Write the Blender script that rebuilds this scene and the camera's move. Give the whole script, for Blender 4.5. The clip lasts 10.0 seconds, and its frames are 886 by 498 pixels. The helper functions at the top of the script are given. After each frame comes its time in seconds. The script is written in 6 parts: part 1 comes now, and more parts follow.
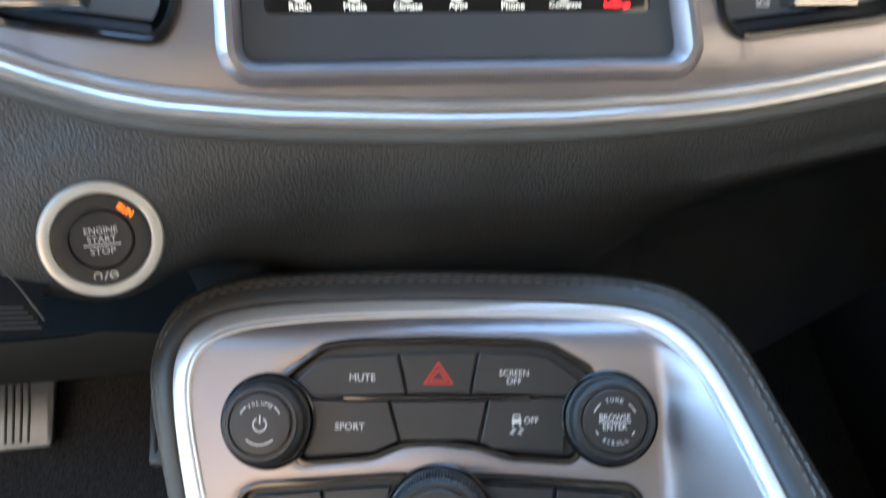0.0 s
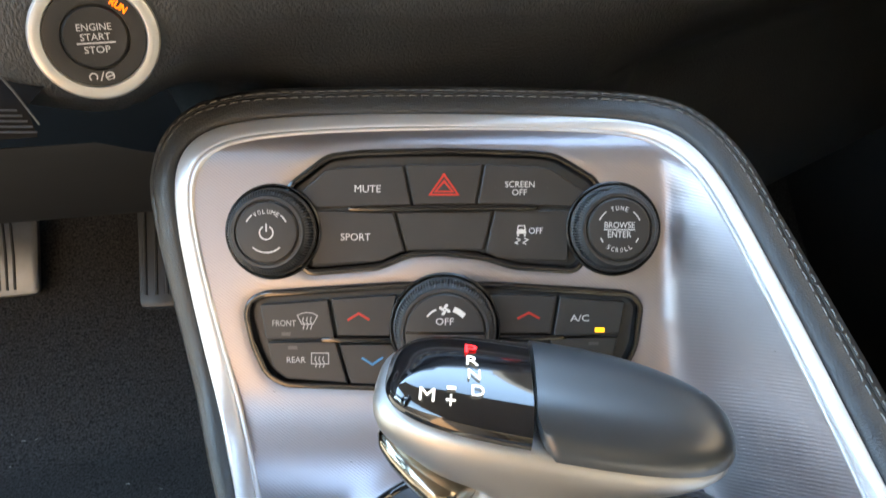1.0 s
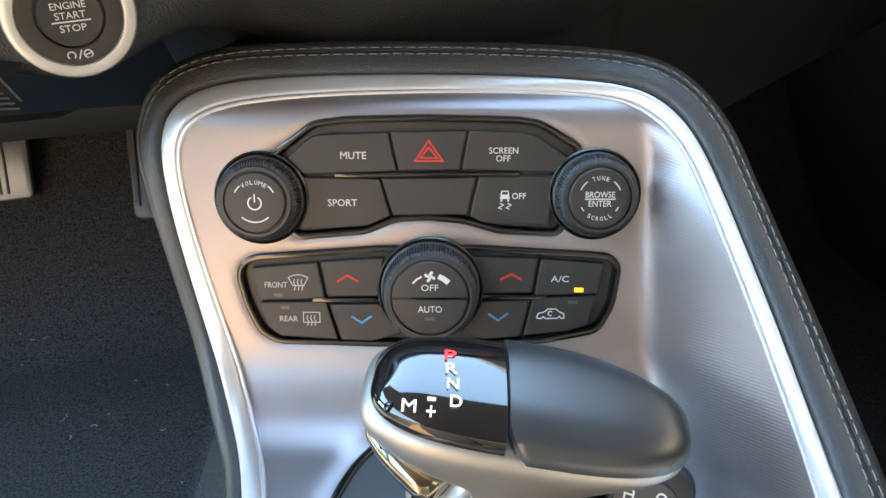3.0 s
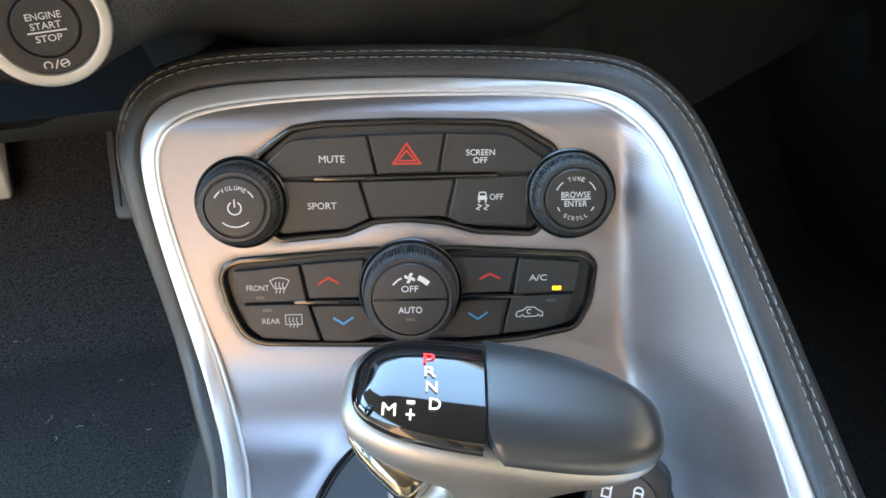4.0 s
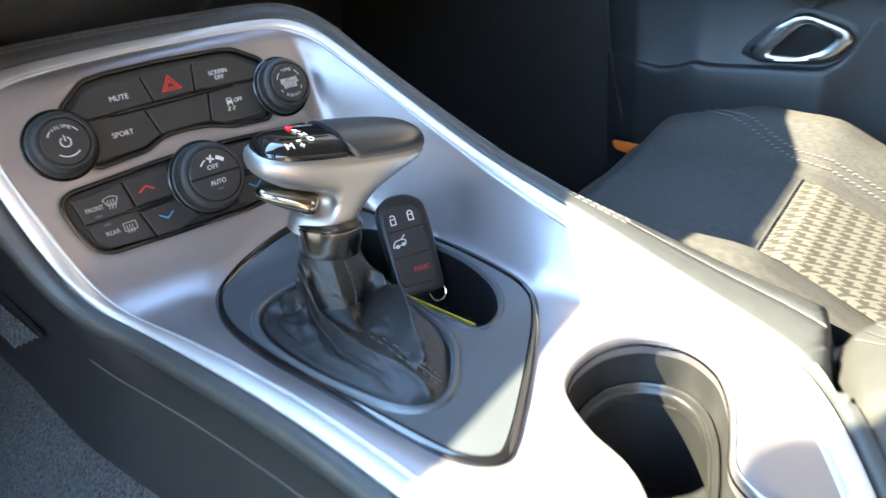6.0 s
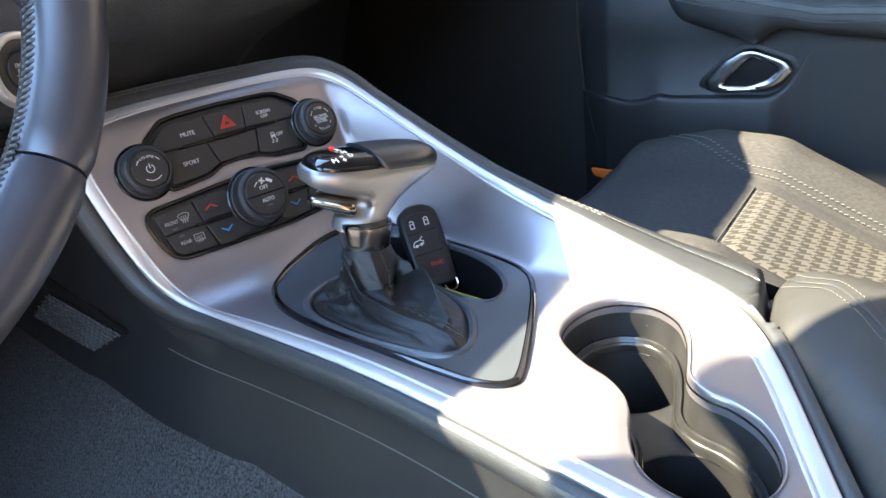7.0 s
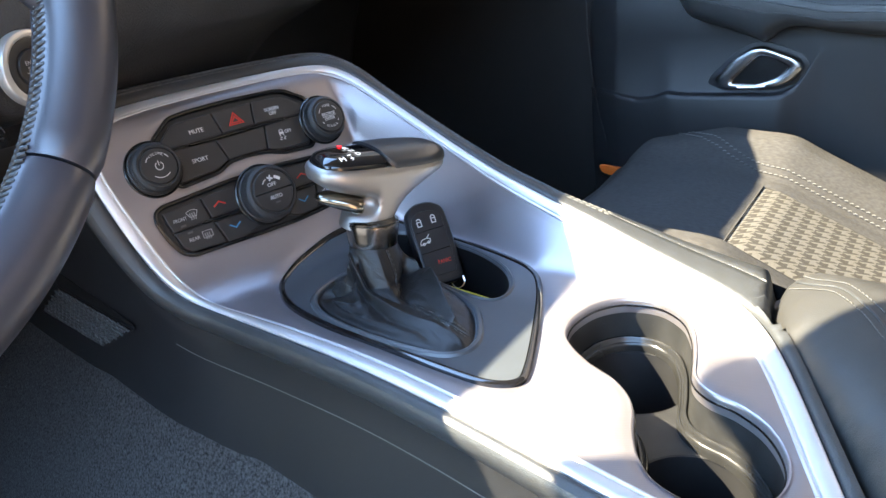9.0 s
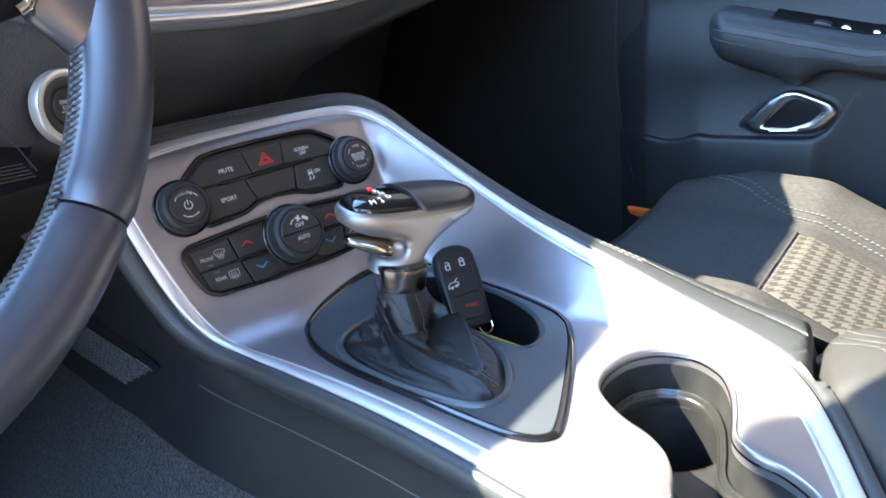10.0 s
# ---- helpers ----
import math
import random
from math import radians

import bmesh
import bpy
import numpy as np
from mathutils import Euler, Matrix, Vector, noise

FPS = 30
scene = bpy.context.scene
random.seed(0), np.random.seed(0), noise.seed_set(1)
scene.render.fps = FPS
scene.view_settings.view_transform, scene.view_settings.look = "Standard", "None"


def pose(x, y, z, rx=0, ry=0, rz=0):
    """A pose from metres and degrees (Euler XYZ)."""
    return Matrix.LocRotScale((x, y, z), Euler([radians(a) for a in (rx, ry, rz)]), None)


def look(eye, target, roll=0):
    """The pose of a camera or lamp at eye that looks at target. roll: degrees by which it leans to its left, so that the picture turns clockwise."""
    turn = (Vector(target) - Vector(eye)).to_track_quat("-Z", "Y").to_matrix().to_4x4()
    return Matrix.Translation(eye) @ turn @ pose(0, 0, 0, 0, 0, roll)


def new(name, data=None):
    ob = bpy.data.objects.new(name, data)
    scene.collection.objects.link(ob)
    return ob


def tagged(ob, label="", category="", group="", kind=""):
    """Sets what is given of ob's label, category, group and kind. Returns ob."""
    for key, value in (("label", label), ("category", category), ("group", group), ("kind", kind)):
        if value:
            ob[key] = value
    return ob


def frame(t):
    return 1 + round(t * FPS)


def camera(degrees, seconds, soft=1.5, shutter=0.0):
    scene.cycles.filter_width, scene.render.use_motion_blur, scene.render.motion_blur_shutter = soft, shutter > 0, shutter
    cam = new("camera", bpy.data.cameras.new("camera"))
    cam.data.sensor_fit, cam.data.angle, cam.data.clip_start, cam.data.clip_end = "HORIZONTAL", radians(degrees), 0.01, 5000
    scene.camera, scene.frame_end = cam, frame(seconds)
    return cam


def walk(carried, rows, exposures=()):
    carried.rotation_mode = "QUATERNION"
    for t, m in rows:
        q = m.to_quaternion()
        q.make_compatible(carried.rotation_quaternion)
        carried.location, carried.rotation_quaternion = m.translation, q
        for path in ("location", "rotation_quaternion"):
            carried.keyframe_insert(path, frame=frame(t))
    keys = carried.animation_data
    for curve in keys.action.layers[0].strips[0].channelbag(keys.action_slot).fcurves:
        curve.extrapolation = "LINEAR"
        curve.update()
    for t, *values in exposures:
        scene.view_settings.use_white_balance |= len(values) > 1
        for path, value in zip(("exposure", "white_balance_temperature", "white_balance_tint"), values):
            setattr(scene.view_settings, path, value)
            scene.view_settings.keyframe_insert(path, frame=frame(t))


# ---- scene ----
cam = camera(59.3, 10.0, shutter=0.4)
PATH = [
    (0, (0.019, -0.332, 0.72), (-0.063, 1.598, 0.201), -0.8),
    (0.1, (0.019, -0.325, 0.718), (-0.071, 1.581, 0.119), -1.0),
    (0.5, (0.011, -0.342, 0.687), (-0.03, 1.539, 0.009), -0.3),
    (1, (0.003, -0.34, 0.689), (-0.01, 1.485, -0.129), 0.1),
    (1.5, (0.0, -0.319, 0.69), (0.003, 1.456, -0.232), 0.2),
    (2, (0.007, -0.321, 0.707), (0.015, 1.407, -0.299), 0.3),
    (3.5, (0.009, -0.324, 0.747), (0.006, 1.309, -0.408), -0.0),
    (4, (0.011, -0.325, 0.748), (0.049, 1.307, -0.407), -0.1),
    (4.5, (0.003, -0.328, 0.745), (0.132, 1.314, -0.39), -0.0),
    (5, (-0.042, -0.334, 0.733), (0.398, 1.277, -0.367), 0.0),
    (5.3, (-0.079, -0.367, 0.712), (0.671, 1.144, -0.362), 0.2),
    (5.5, (-0.111, -0.399, 0.694), (0.842, 1.026, -0.336), -1.2),
    (5.7, (-0.154, -0.448, 0.686), (0.928, 0.927, -0.284), -2.1),
    (6.8, (-0.316, -0.598, 0.7), (0.921, 0.778, -0.061), -5.7),
    (7, (-0.318, -0.597, 0.7), (0.917, 0.778, -0.064), -5.8),
    (7.5, (-0.315, -0.598, 0.702), (0.911, 0.78, -0.07), -6.0),
    (8, (-0.317, -0.598, 0.703), (0.902, 0.784, -0.075), -6.1),
    (8.5, (-0.318, -0.598, 0.704), (0.9, 0.783, -0.075), -5.9),
    (9, (-0.317, -0.598, 0.704), (0.898, 0.788, -0.073), -5.7),
    (9.5, (-0.317, -0.597, 0.703), (0.896, 0.807, -0.045), -5.4),
    (10, (-0.313, -0.584, 0.708), (0.89, 0.856, 0.017), -5.2),
]
walk(cam, [(t, look(eye, target, roll)) for t, eye, target, roll in PATH],
     [(0.0, 4.94, 6600, -3), (0.5, 5.09, 7800, 0), (2.0, 5.15, 8100, 0), (3.5, 5.17, 7700, -2), (5.4, 5.22, 7000, -2), (6.9, 4.52, 6650, 6), (9.0, 4.52, 6650, 6), (10.0, 4.56, 6100, 6)])

# ---------------------------------------------------------------- light
CAR_TURN = 14.0                                   # the car's axis against the control panel
CAR = pose(0, 0, 0, 0, 0, CAR_TURN)
SUN_EL, SUN_AZ = 44.0, -25.0                        # degrees; azimuth to the right of the car's nose

world = bpy.data.worlds.new("sky")
scene.world = world
world.use_nodes = True
wt = world.node_tree
sky = wt.nodes.new("ShaderNodeTexSky")
sky.sky_type = "NISHITA"
sky.sun_disc = False
sky.dust_density = 0.0
sky.sun_elevation = radians(SUN_EL)
sky.sun_rotation = radians(SUN_AZ - CAR_TURN)
wt.links.new(sky.outputs[0], wt.nodes["Background"].inputs[0])
wt.nodes["Background"].inputs[1].default_value = 0.15

sun_data = bpy.data.lights.new("sun", "SUN")
sun_data.energy = 2.25
sun_data.angle = radians(0.53)
sun_data.color = (1.0, 0.87, 0.66)
sun = new("sun", sun_data)
to_sun = CAR.to_3x3() @ Vector((math.sin(radians(SUN_AZ)) * math.cos(radians(SUN_EL)), math.cos(radians(SUN_AZ)) * math.cos(radians(SUN_EL)), math.sin(radians(SUN_EL))))
sun.matrix_world = Matrix.Translation(to_sun * 6) @ to_sun.to_track_quat("Z", "Y").to_matrix().to_4x4()


# ---------------------------------------------------------------- materials
def material(name, color, rough=0.5, metal=0.0, vary=0.0, vary_scale=8.0, bump=0.0, bump_scale=400.0, grain="noise", coat=0.0, emit=0.0, spec=0.5, rough_vary=0.0, dust=0.0, stretch=(1, 1, 1)):
    m = bpy.data.materials.new(name)
    m.use_nodes = True
    t = m.node_tree
    b = t.nodes["Principled BSDF"]
    b.inputs["Base Color"].default_value = (*color, 1)
    b.inputs["Roughness"].default_value = rough
    b.inputs["Metallic"].default_value = metal
    b.inputs["Specular IOR Level"].default_value = spec
    b.inputs["Coat Weight"].default_value = coat
    if emit:
        b.inputs["Emission Color"].default_value = (*color, 1)
        b.inputs["Emission Strength"].default_value = emit
    co = t.nodes.new("ShaderNodeTexCoord")
    mp = t.nodes.new("ShaderNodeMapping")
    mp.inputs["Scale"].default_value = stretch
    t.links.new(co.outputs["Object"], mp.inputs[0])
    if vary:
        n = t.nodes.new("ShaderNodeTexNoise")
        n.inputs["Scale"].default_value = vary_scale
        n.inputs["Detail"].default_value = 6
        t.links.new(mp.outputs[0], n.inputs[0])
        r = t.nodes.new("ShaderNodeMapRange")
        r.inputs[1].default_value, r.inputs[2].default_value = 0.3, 0.7
        r.inputs[3].default_value, r.inputs[4].default_value = 1 - vary, 1 + vary
        t.links.new(n.outputs[0], r.inputs[0])
        x = t.nodes.new("ShaderNodeMix")
        x.data_type, x.blend_type = "RGBA", "MULTIPLY"
        x.inputs[0].default_value = 1
        x.inputs[6].default_value = (*color, 1)
        t.links.new(r.outputs[0], x.inputs[7])
        t.links.new(x.outputs[2], b.inputs["Base Color"])
        if rough_vary:
            q = t.nodes.new("ShaderNodeMapRange")
            q.inputs[1].default_value, q.inputs[2].default_value = 0.3, 0.7
            q.inputs[3].default_value, q.inputs[4].default_value = rough - rough_vary, rough + rough_vary
            t.links.new(n.outputs[0], q.inputs[0])
            t.links.new(q.outputs[0], b.inputs["Roughness"])
        if dust:
            # pale specks of dust, with a shape of their own
            d = t.nodes.new("ShaderNodeTexNoise")
            d.inputs["Scale"].default_value = 900
            d.inputs["Detail"].default_value = 1
            t.links.new(co.outputs["Object"], d.inputs[0])
            s = t.nodes.new("ShaderNodeMapRange")
            s.inputs[1].default_value, s.inputs[2].default_value = 0.80, 0.86
            s.inputs[3].default_value, s.inputs[4].default_value = 0, dust
            t.links.new(d.outputs[0], s.inputs[0])
            y = t.nodes.new("ShaderNodeMix")
            y.data_type = "RGBA"
            y.inputs[7].default_value = (0.5, 0.5, 0.48, 1)
            t.links.new(s.outputs[0], y.inputs[0])
            t.links.new(x.outputs[2], y.inputs[6])
            t.links.new(y.outputs[2], b.inputs["Base Color"])
    if bump:
        if grain == "voronoi":
            g = t.nodes.new("ShaderNodeTexVoronoi")
        elif grain == "lines":
            g = t.nodes.new("ShaderNodeTexWave")
            g.bands_direction = "DIAGONAL"
            g.inputs["Distortion"].default_value = 0.3
            g.inputs["Detail"].default_value = 1
        else:
            g = t.nodes.new("ShaderNodeTexNoise")
            g.inputs["Detail"].default_value = 3
        g.inputs["Scale"].default_value = bump_scale
        t.links.new(mp.outputs[0], g.inputs[0])
        h = t.nodes.new("ShaderNodeBump")
        h.inputs["Strength"].default_value = bump
        h.inputs["Distance"].default_value = 0.001
        t.links.new(g.outputs[0], h.inputs["Height"])
        t.links.new(h.outputs[0], b.inputs["Normal"])
    return m


def brushed(name, *a, **k):
    """Metal brushed from side to side: its gloss spreads across the lines."""
    m = material(name, *a, **k)
    t = m.node_tree
    b = t.nodes["Principled BSDF"]
    b.inputs["Anisotropic"].default_value = 0.45
    v = t.nodes.new("ShaderNodeCombineXYZ")
    v.inputs[0].default_value, v.inputs[1].default_value = 1.0, 0.05
    t.links.new(v.outputs[0], b.inputs["Tangent"])
    return m


BRUSHED = brushed("brushed_aluminium", (0.340, 0.317, 0.332), 0.36, 0.80, vary=0.05, vary_scale=14, bump=0.09, bump_scale=300, grain="lines", rough_vary=0.03, dust=0.2)
SILVER = material("satin_silver", (0.67, 0.67, 0.675), 0.40, 0.64, vary=0.03, vary_scale=30, rough_vary=0.03)
TRIM_SILVER = material("bright_trim_silver", (0.56, 0.56, 0.57), 0.33, 0.75, vary=0.03, vary_scale=30, rough_vary=0.03)
CHROME = material("chrome", (0.52, 0.49, 0.45), 0.10, 1.0)
HANDLE_SILVER = material("warm_satin_silver", (0.43, 0.415, 0.39), 0.46, 1.0, vary=0.04, vary_scale=20, rough_vary=0.03)
LEATHER_SOFT = material("soft_black_leather", (0.038, 0.0400, 0.0412), 0.37, vary=0.12, vary_scale=40, bump=0.35, bump_scale=1100)
DASH_SKIN = material("grained_dash_skin", (0.043, 0.0465, 0.0500), 0.37, vary=0.2, vary_scale=12, bump=1.0, bump_scale=620, grain="noise", dust=0.2, stretch=(1.2, 1, 0.8))
PLASTIC = material("matt_black_plastic", (0.030, 0.031, 0.034), 0.46, vary=0.12, vary_scale=10, bump=0.2, bump_scale=1400, dust=0.35)
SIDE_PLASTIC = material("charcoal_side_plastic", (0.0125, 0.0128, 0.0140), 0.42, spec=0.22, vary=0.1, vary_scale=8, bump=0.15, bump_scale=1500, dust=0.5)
BUTTON = material("button_plastic", (0.028, 0.0275, 0.0272), 0.42, vary=0.08, vary_scale=60, bump=0.08, bump_scale=2500, dust=0.15)
BOOT_LEATHER = material("creased_boot_leather", (0.0120, 0.0123, 0.0132), 0.36, spec=0.40, vary=0.2, vary_scale=60, bump=0.3, bump_scale=1100, dust=0.15)
def creased(m, scale, deep):
    """Adds long creases to a leather, over its fine grain."""
    t = m.node_tree
    co, n, v, h = (t.nodes.new(k) for k in ("ShaderNodeTexCoord", "ShaderNodeTexNoise", "ShaderNodeMath", "ShaderNodeBump"))
    n.inputs["Scale"].default_value, n.inputs["Detail"].default_value, n.inputs["Distortion"].default_value = scale, 2, 0.6
    t.links.new(co.outputs["Object"], n.inputs[0])
    v.operation, v.inputs[1].default_value = "PINGPONG", 0.12
    t.links.new(n.outputs[0], v.inputs[0])
    h.inputs["Strength"].default_value, h.inputs["Distance"].default_value = 0.6, deep
    t.links.new(v.outputs[0], h.inputs["Height"])
    fine = [x for x in t.nodes if x.type == "BUMP" and x != h][0]
    t.links.new(h.outputs[0], fine.inputs["Normal"])


creased(BOOT_LEATHER, 26, 0.0035)
# two warm tones for unseen surfaces, made up to tint what the metal reflects
REAR_BOUNCE = material("warm_rear_bounce", (0.42, 0.29, 0.20), 0.85, vary=0.2, vary_scale=6)
TAN = material("tan_bounce", (0.31, 0.185, 0.115), 0.8, vary=0.15, vary_scale=9)
VENT_GREY = material("vent_grey", (0.105, 0.118, 0.13), 0.5, vary=0.06, vary_scale=30)
# blacker copy of matt plastic: shade of knee panel and tray in the colour
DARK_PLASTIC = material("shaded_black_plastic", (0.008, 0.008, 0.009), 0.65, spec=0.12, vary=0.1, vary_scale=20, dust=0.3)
LINT = material("pale_lint", (0.32, 0.31, 0.29), 0.9)
SMOKED = material("smoked_chrome", (0.20, 0.185, 0.165), 0.20, 1.0, vary=0.2, vary_scale=160)
PAD_LEATHER = material("smooth_pad_leather", (0.020, 0.024, 0.028), 0.33, spec=0.9, vary=0.05, vary_scale=40, bump=0.02, bump_scale=1500)
ARM_LEATHER = material("satin_armrest_leather", (0.034, 0.0335, 0.032), 0.44, spec=0.42, vary=0.12, vary_scale=40, bump=0.16, bump_scale=1100, dust=0.2)
# blacker than the liner: shade of deep places put into the colour
WELL = material("shaded_well", (0.008, 0.008, 0.0085), 0.55, spec=0.2, vary=0.2, vary_scale=60, dust=0.5)
LINER = material("glossy_rubber_liner", (0.018, 0.018, 0.0175), 0.24, spec=0.5, vary=0.15, vary_scale=60, dust=0.5)
BUTTON_CHROME = material("dark_warm_chrome", (0.30, 0.27, 0.22), 0.14, 1.0)
WHEEL_LEATHER = material("smooth_wheel_leather", (0.030, 0.033, 0.046), 0.34, spec=1.0, vary=0.08, vary_scale=30, bump=0.05, bump_scale=1800)
BACKDROP = material("brown_sky_blocker", (0.150, 0.116, 0.094), 0.9, vary=0.35, vary_scale=0.6)
RUBBER = material("knurled_rubber", (0.028, 0.030, 0.032), 0.42, vary=0.1, vary_scale=90)
GLOSS = material("gloss_black", (0.006, 0.006, 0.007), 0.07, coat=0.5, vary=0.1, vary_scale=40)
PLATE = material("satin_shift_plate", (0.052, 0.059, 0.068), 0.32, vary=0.08, vary_scale=20, bump=0.05, bump_scale=2500, dust=0.3)
CUP = material("cup_liner", (0.020, 0.020, 0.0195), 0.45, spec=0.25, vary=0.25, vary_scale=60, bump=0.1, bump_scale=900, dust=0.8)
PRINT = material("white_print", (0.64, 0.64, 0.63), 0.5)
# same white print; how faint it looks at an angle is in the colour
DIM_PRINT = material("dim_print", (0.42, 0.42, 0.415), 0.5)
DOOR_SILVER = material("polished_satin_silver", (0.52, 0.52, 0.53), 0.26, 1.0, vary=0.03, vary_scale=30)
DOOR_PLASTIC = material("black_door_plastic", (0.0150, 0.0160, 0.0185), 0.44, vary=0.12, vary_scale=10, bump=0.2, bump_scale=1400, dust=0.35)
RED_PRINT = material("red_print", (0.55, 0.03, 0.02), 0.5)
BLUE_PRINT = material("blue_print", (0.05, 0.24, 0.46), 0.5)
GREY_PRINT = material("grey_mark", (0.09, 0.088, 0.085), 0.4)
LIT_WHITE = material("lit_white", (0.8, 0.79, 0.77), 0.5, emit=0.06)
LIT_RED = material("lit_red", (1.0, 0.02, 0.03), 0.5, emit=0.18, spec=0.1)
LIT_AMBER = material("lit_amber", (1.0, 0.42, 0.02), 0.5, emit=0.09)
LIT_ORANGE = material("lit_orange", (1.0, 0.16, 0.01), 0.5, emit=0.09)
RING = material("pale_ring", (0.64, 0.63, 0.60), 0.38, 0.65, vary=0.03, vary_scale=40)
CARPET = material("charcoal_carpet", (0.044, 0.043, 0.0435), 0.95, vary=0.7, vary_scale=420, bump=1.0, bump_scale=1400, spec=0.1, dust=0.6)
FABRIC = material("woven_seat_cloth", (0.053, 0.051, 0.049), 0.92, vary=0.22, vary_scale=420, bump=0.4, bump_scale=1500, spec=0.15, stretch=(1, 0.35, 1))
THREAD = material("pale_thread", (0.17, 0.17, 0.163), 0.8)
GREY_THREAD = material("grey_thread", (0.075, 0.074, 0.070), 0.8)
HEADLINER = material("grey_headliner", (0.30, 0.285, 0.275), 0.95, vary=0.08, vary_scale=300, spec=0.1)
TRIM_GREY = material("grey_cabin_trim", (0.011, 0.0112, 0.012), 0.8, vary=0.1, vary_scale=20)
ASPHALT = material("asphalt", (0.14, 0.13, 0.12), 0.9, vary=0.3, vary_scale=60, bump=0.6, bump_scale=120)
YELLOW = material("yellow_card", (0.70, 0.62, 0.06), 0.6, vary=0.05)
WHITE_CARD = material("white_card", (0.7, 0.7, 0.68), 0.6, vary=0.05)
ORANGE = material("orange_reflector", (0.75, 0.16, 0.02), 0.4, vary=0.05)
SCREEN_GREY = material("screen_surround_grey", (0.055, 0.06, 0.068), 0.38, vary=0.06, vary_scale=20)
PEDAL = material("worn_pedal_metal", (0.20, 0.21, 0.225), 0.38, 0.7, vary=0.12, vary_scale=40, bump=0.1, bump_scale=900)
FOB_BLACK = material("fob_plastic", (0.014, 0.015, 0.017), 0.38, vary=0.1, vary_scale=60, bump=0.06, bump_scale=2500, dust=0.2)


def houndstooth():
    """Pale cloth with rows of small dark toothed checks."""
    m = material("houndstooth_cloth", (0.5, 0.48, 0.42), 0.9, spec=0.15, bump=0.5, bump_scale=1600)
    t = m.node_tree
    b = t.nodes["Principled BSDF"]
    co = t.nodes.new("ShaderNodeTexCoord")
    sep = t.nodes.new("ShaderNodeSeparateXYZ")
    t.links.new(co.outputs["Object"], sep.inputs[0])

    def op(kind, a, c=None):
        n = t.nodes.new("ShaderNodeMath")
        n.operation = kind
        for i, v in enumerate((a, c)):
            if v is None:
                continue
            if isinstance(v, (int, float)):
                n.inputs[i].default_value = v
            else:
                t.links.new(v, n.inputs[i])
        return n.outputs[0]
    cell = 1 / 0.0160
    u, v = op("MULTIPLY", sep.outputs[0], cell), op("MULTIPLY", sep.outputs[1], cell)
    fu, fv = op("FRACT", u), op("FRACT", v)
    a, c = op("LESS_THAN", fu, 0.5), op("LESS_THAN", fv, 0.5)
    tooth = op("LESS_THAN", op("FRACT", op("MULTIPLY", op("ADD", fu, fv), 2.0)), 0.5)
    both = op("MULTIPLY", a, c)
    one = op("SUBTRACT", op("ADD", a, c), op("MULTIPLY", both, 2.0))
    dark = op("ADD", both, op("MULTIPLY", one, tooth))
    n = t.nodes.new("ShaderNodeTexNoise")
    n.inputs["Scale"].default_value = 700
    t.links.new(co.outputs["Object"], n.inputs[0])
    x = t.nodes.new("ShaderNodeMix")
    x.data_type = "RGBA"
    x.inputs[6].default_value, x.inputs[7].default_value = (0.112, 0.105, 0.092, 1), (0.046, 0.042, 0.036, 1)
    t.links.new(dark, x.inputs[0])
    y = t.nodes.new("ShaderNodeMix")
    y.data_type, y.blend_type = "RGBA", "OVERLAY"
    y.inputs[0].default_value = 0.35
    t.links.new(x.outputs[2], y.inputs[6])
    t.links.new(n.outputs[0], y.inputs[7])
    t.links.new(y.outputs[2], b.inputs["Base Color"])
    return m


CHECK = houndstooth()


# ---------------------------------------------------------------- mesh tools
def thing(name, label, category, m=None, kind="", group=""):
    ob = new(name)
    ob.matrix_world = m or Matrix()
    return tagged(ob, label, category, group, kind)


def part(name, bm, mat, parent=None, label="", smooth=True, sharp=40):
    me = bpy.data.meshes.new(name)
    bmesh.ops.recalc_face_normals(bm, faces=bm.faces)
    bm.to_mesh(me)
    bm.free()
    if smooth:
        me.shade_smooth()
        me.set_sharp_from_angle(angle=radians(sharp))
    me.materials.append(mat)
    ob = new(name, me)
    if parent:
        ob.parent = parent
    return tagged(ob, label)


def spline(pts, n, closed=False):
    """A smooth line through the given points (Catmull-Rom), n points to each span."""
    p = np.array(pts, float)
    out = []
    m = len(p)
    for i in range(m if closed else m - 1):
        if closed:
            a, b, c, d = p[(i - 1) % m], p[i], p[(i + 1) % m], p[(i + 2) % m]
        else:
            a, b, c, d = p[max(i - 1, 0)], p[i], p[i + 1], p[min(i + 2, m - 1)]
        for k in range(n):
            t = k / n
            out.append(0.5 * (2 * b + (c - a) * t + (2 * a - 5 * b + 4 * c - d) * t * t + (3 * b - a - 3 * c + d) * t ** 3))
    if not closed:
        out.append(p[-1])
    return np.array(out)


def table(rows, v):
    """Values between the rows of a table by its first column."""
    r = np.array(sorted(rows), float)
    return [float(np.interp(v, r[:, 0], r[:, k])) for k in range(1, r.shape[1])]


def loft(rows, closed=False, cap=False):
    bm = bmesh.new()
    vs = [[bm.verts.new(tuple(p)) for p in row] for row in rows]
    for a, b in zip(vs, vs[1:]):
        n = len(a)
        for i in range(n if closed else n - 1):
            bm.faces.new((a[i], a[(i + 1) % n], b[(i + 1) % n], b[i]))
    if cap:
        bm.faces.new(vs[0])
        bm.faces.new(vs[-1])
    return bm


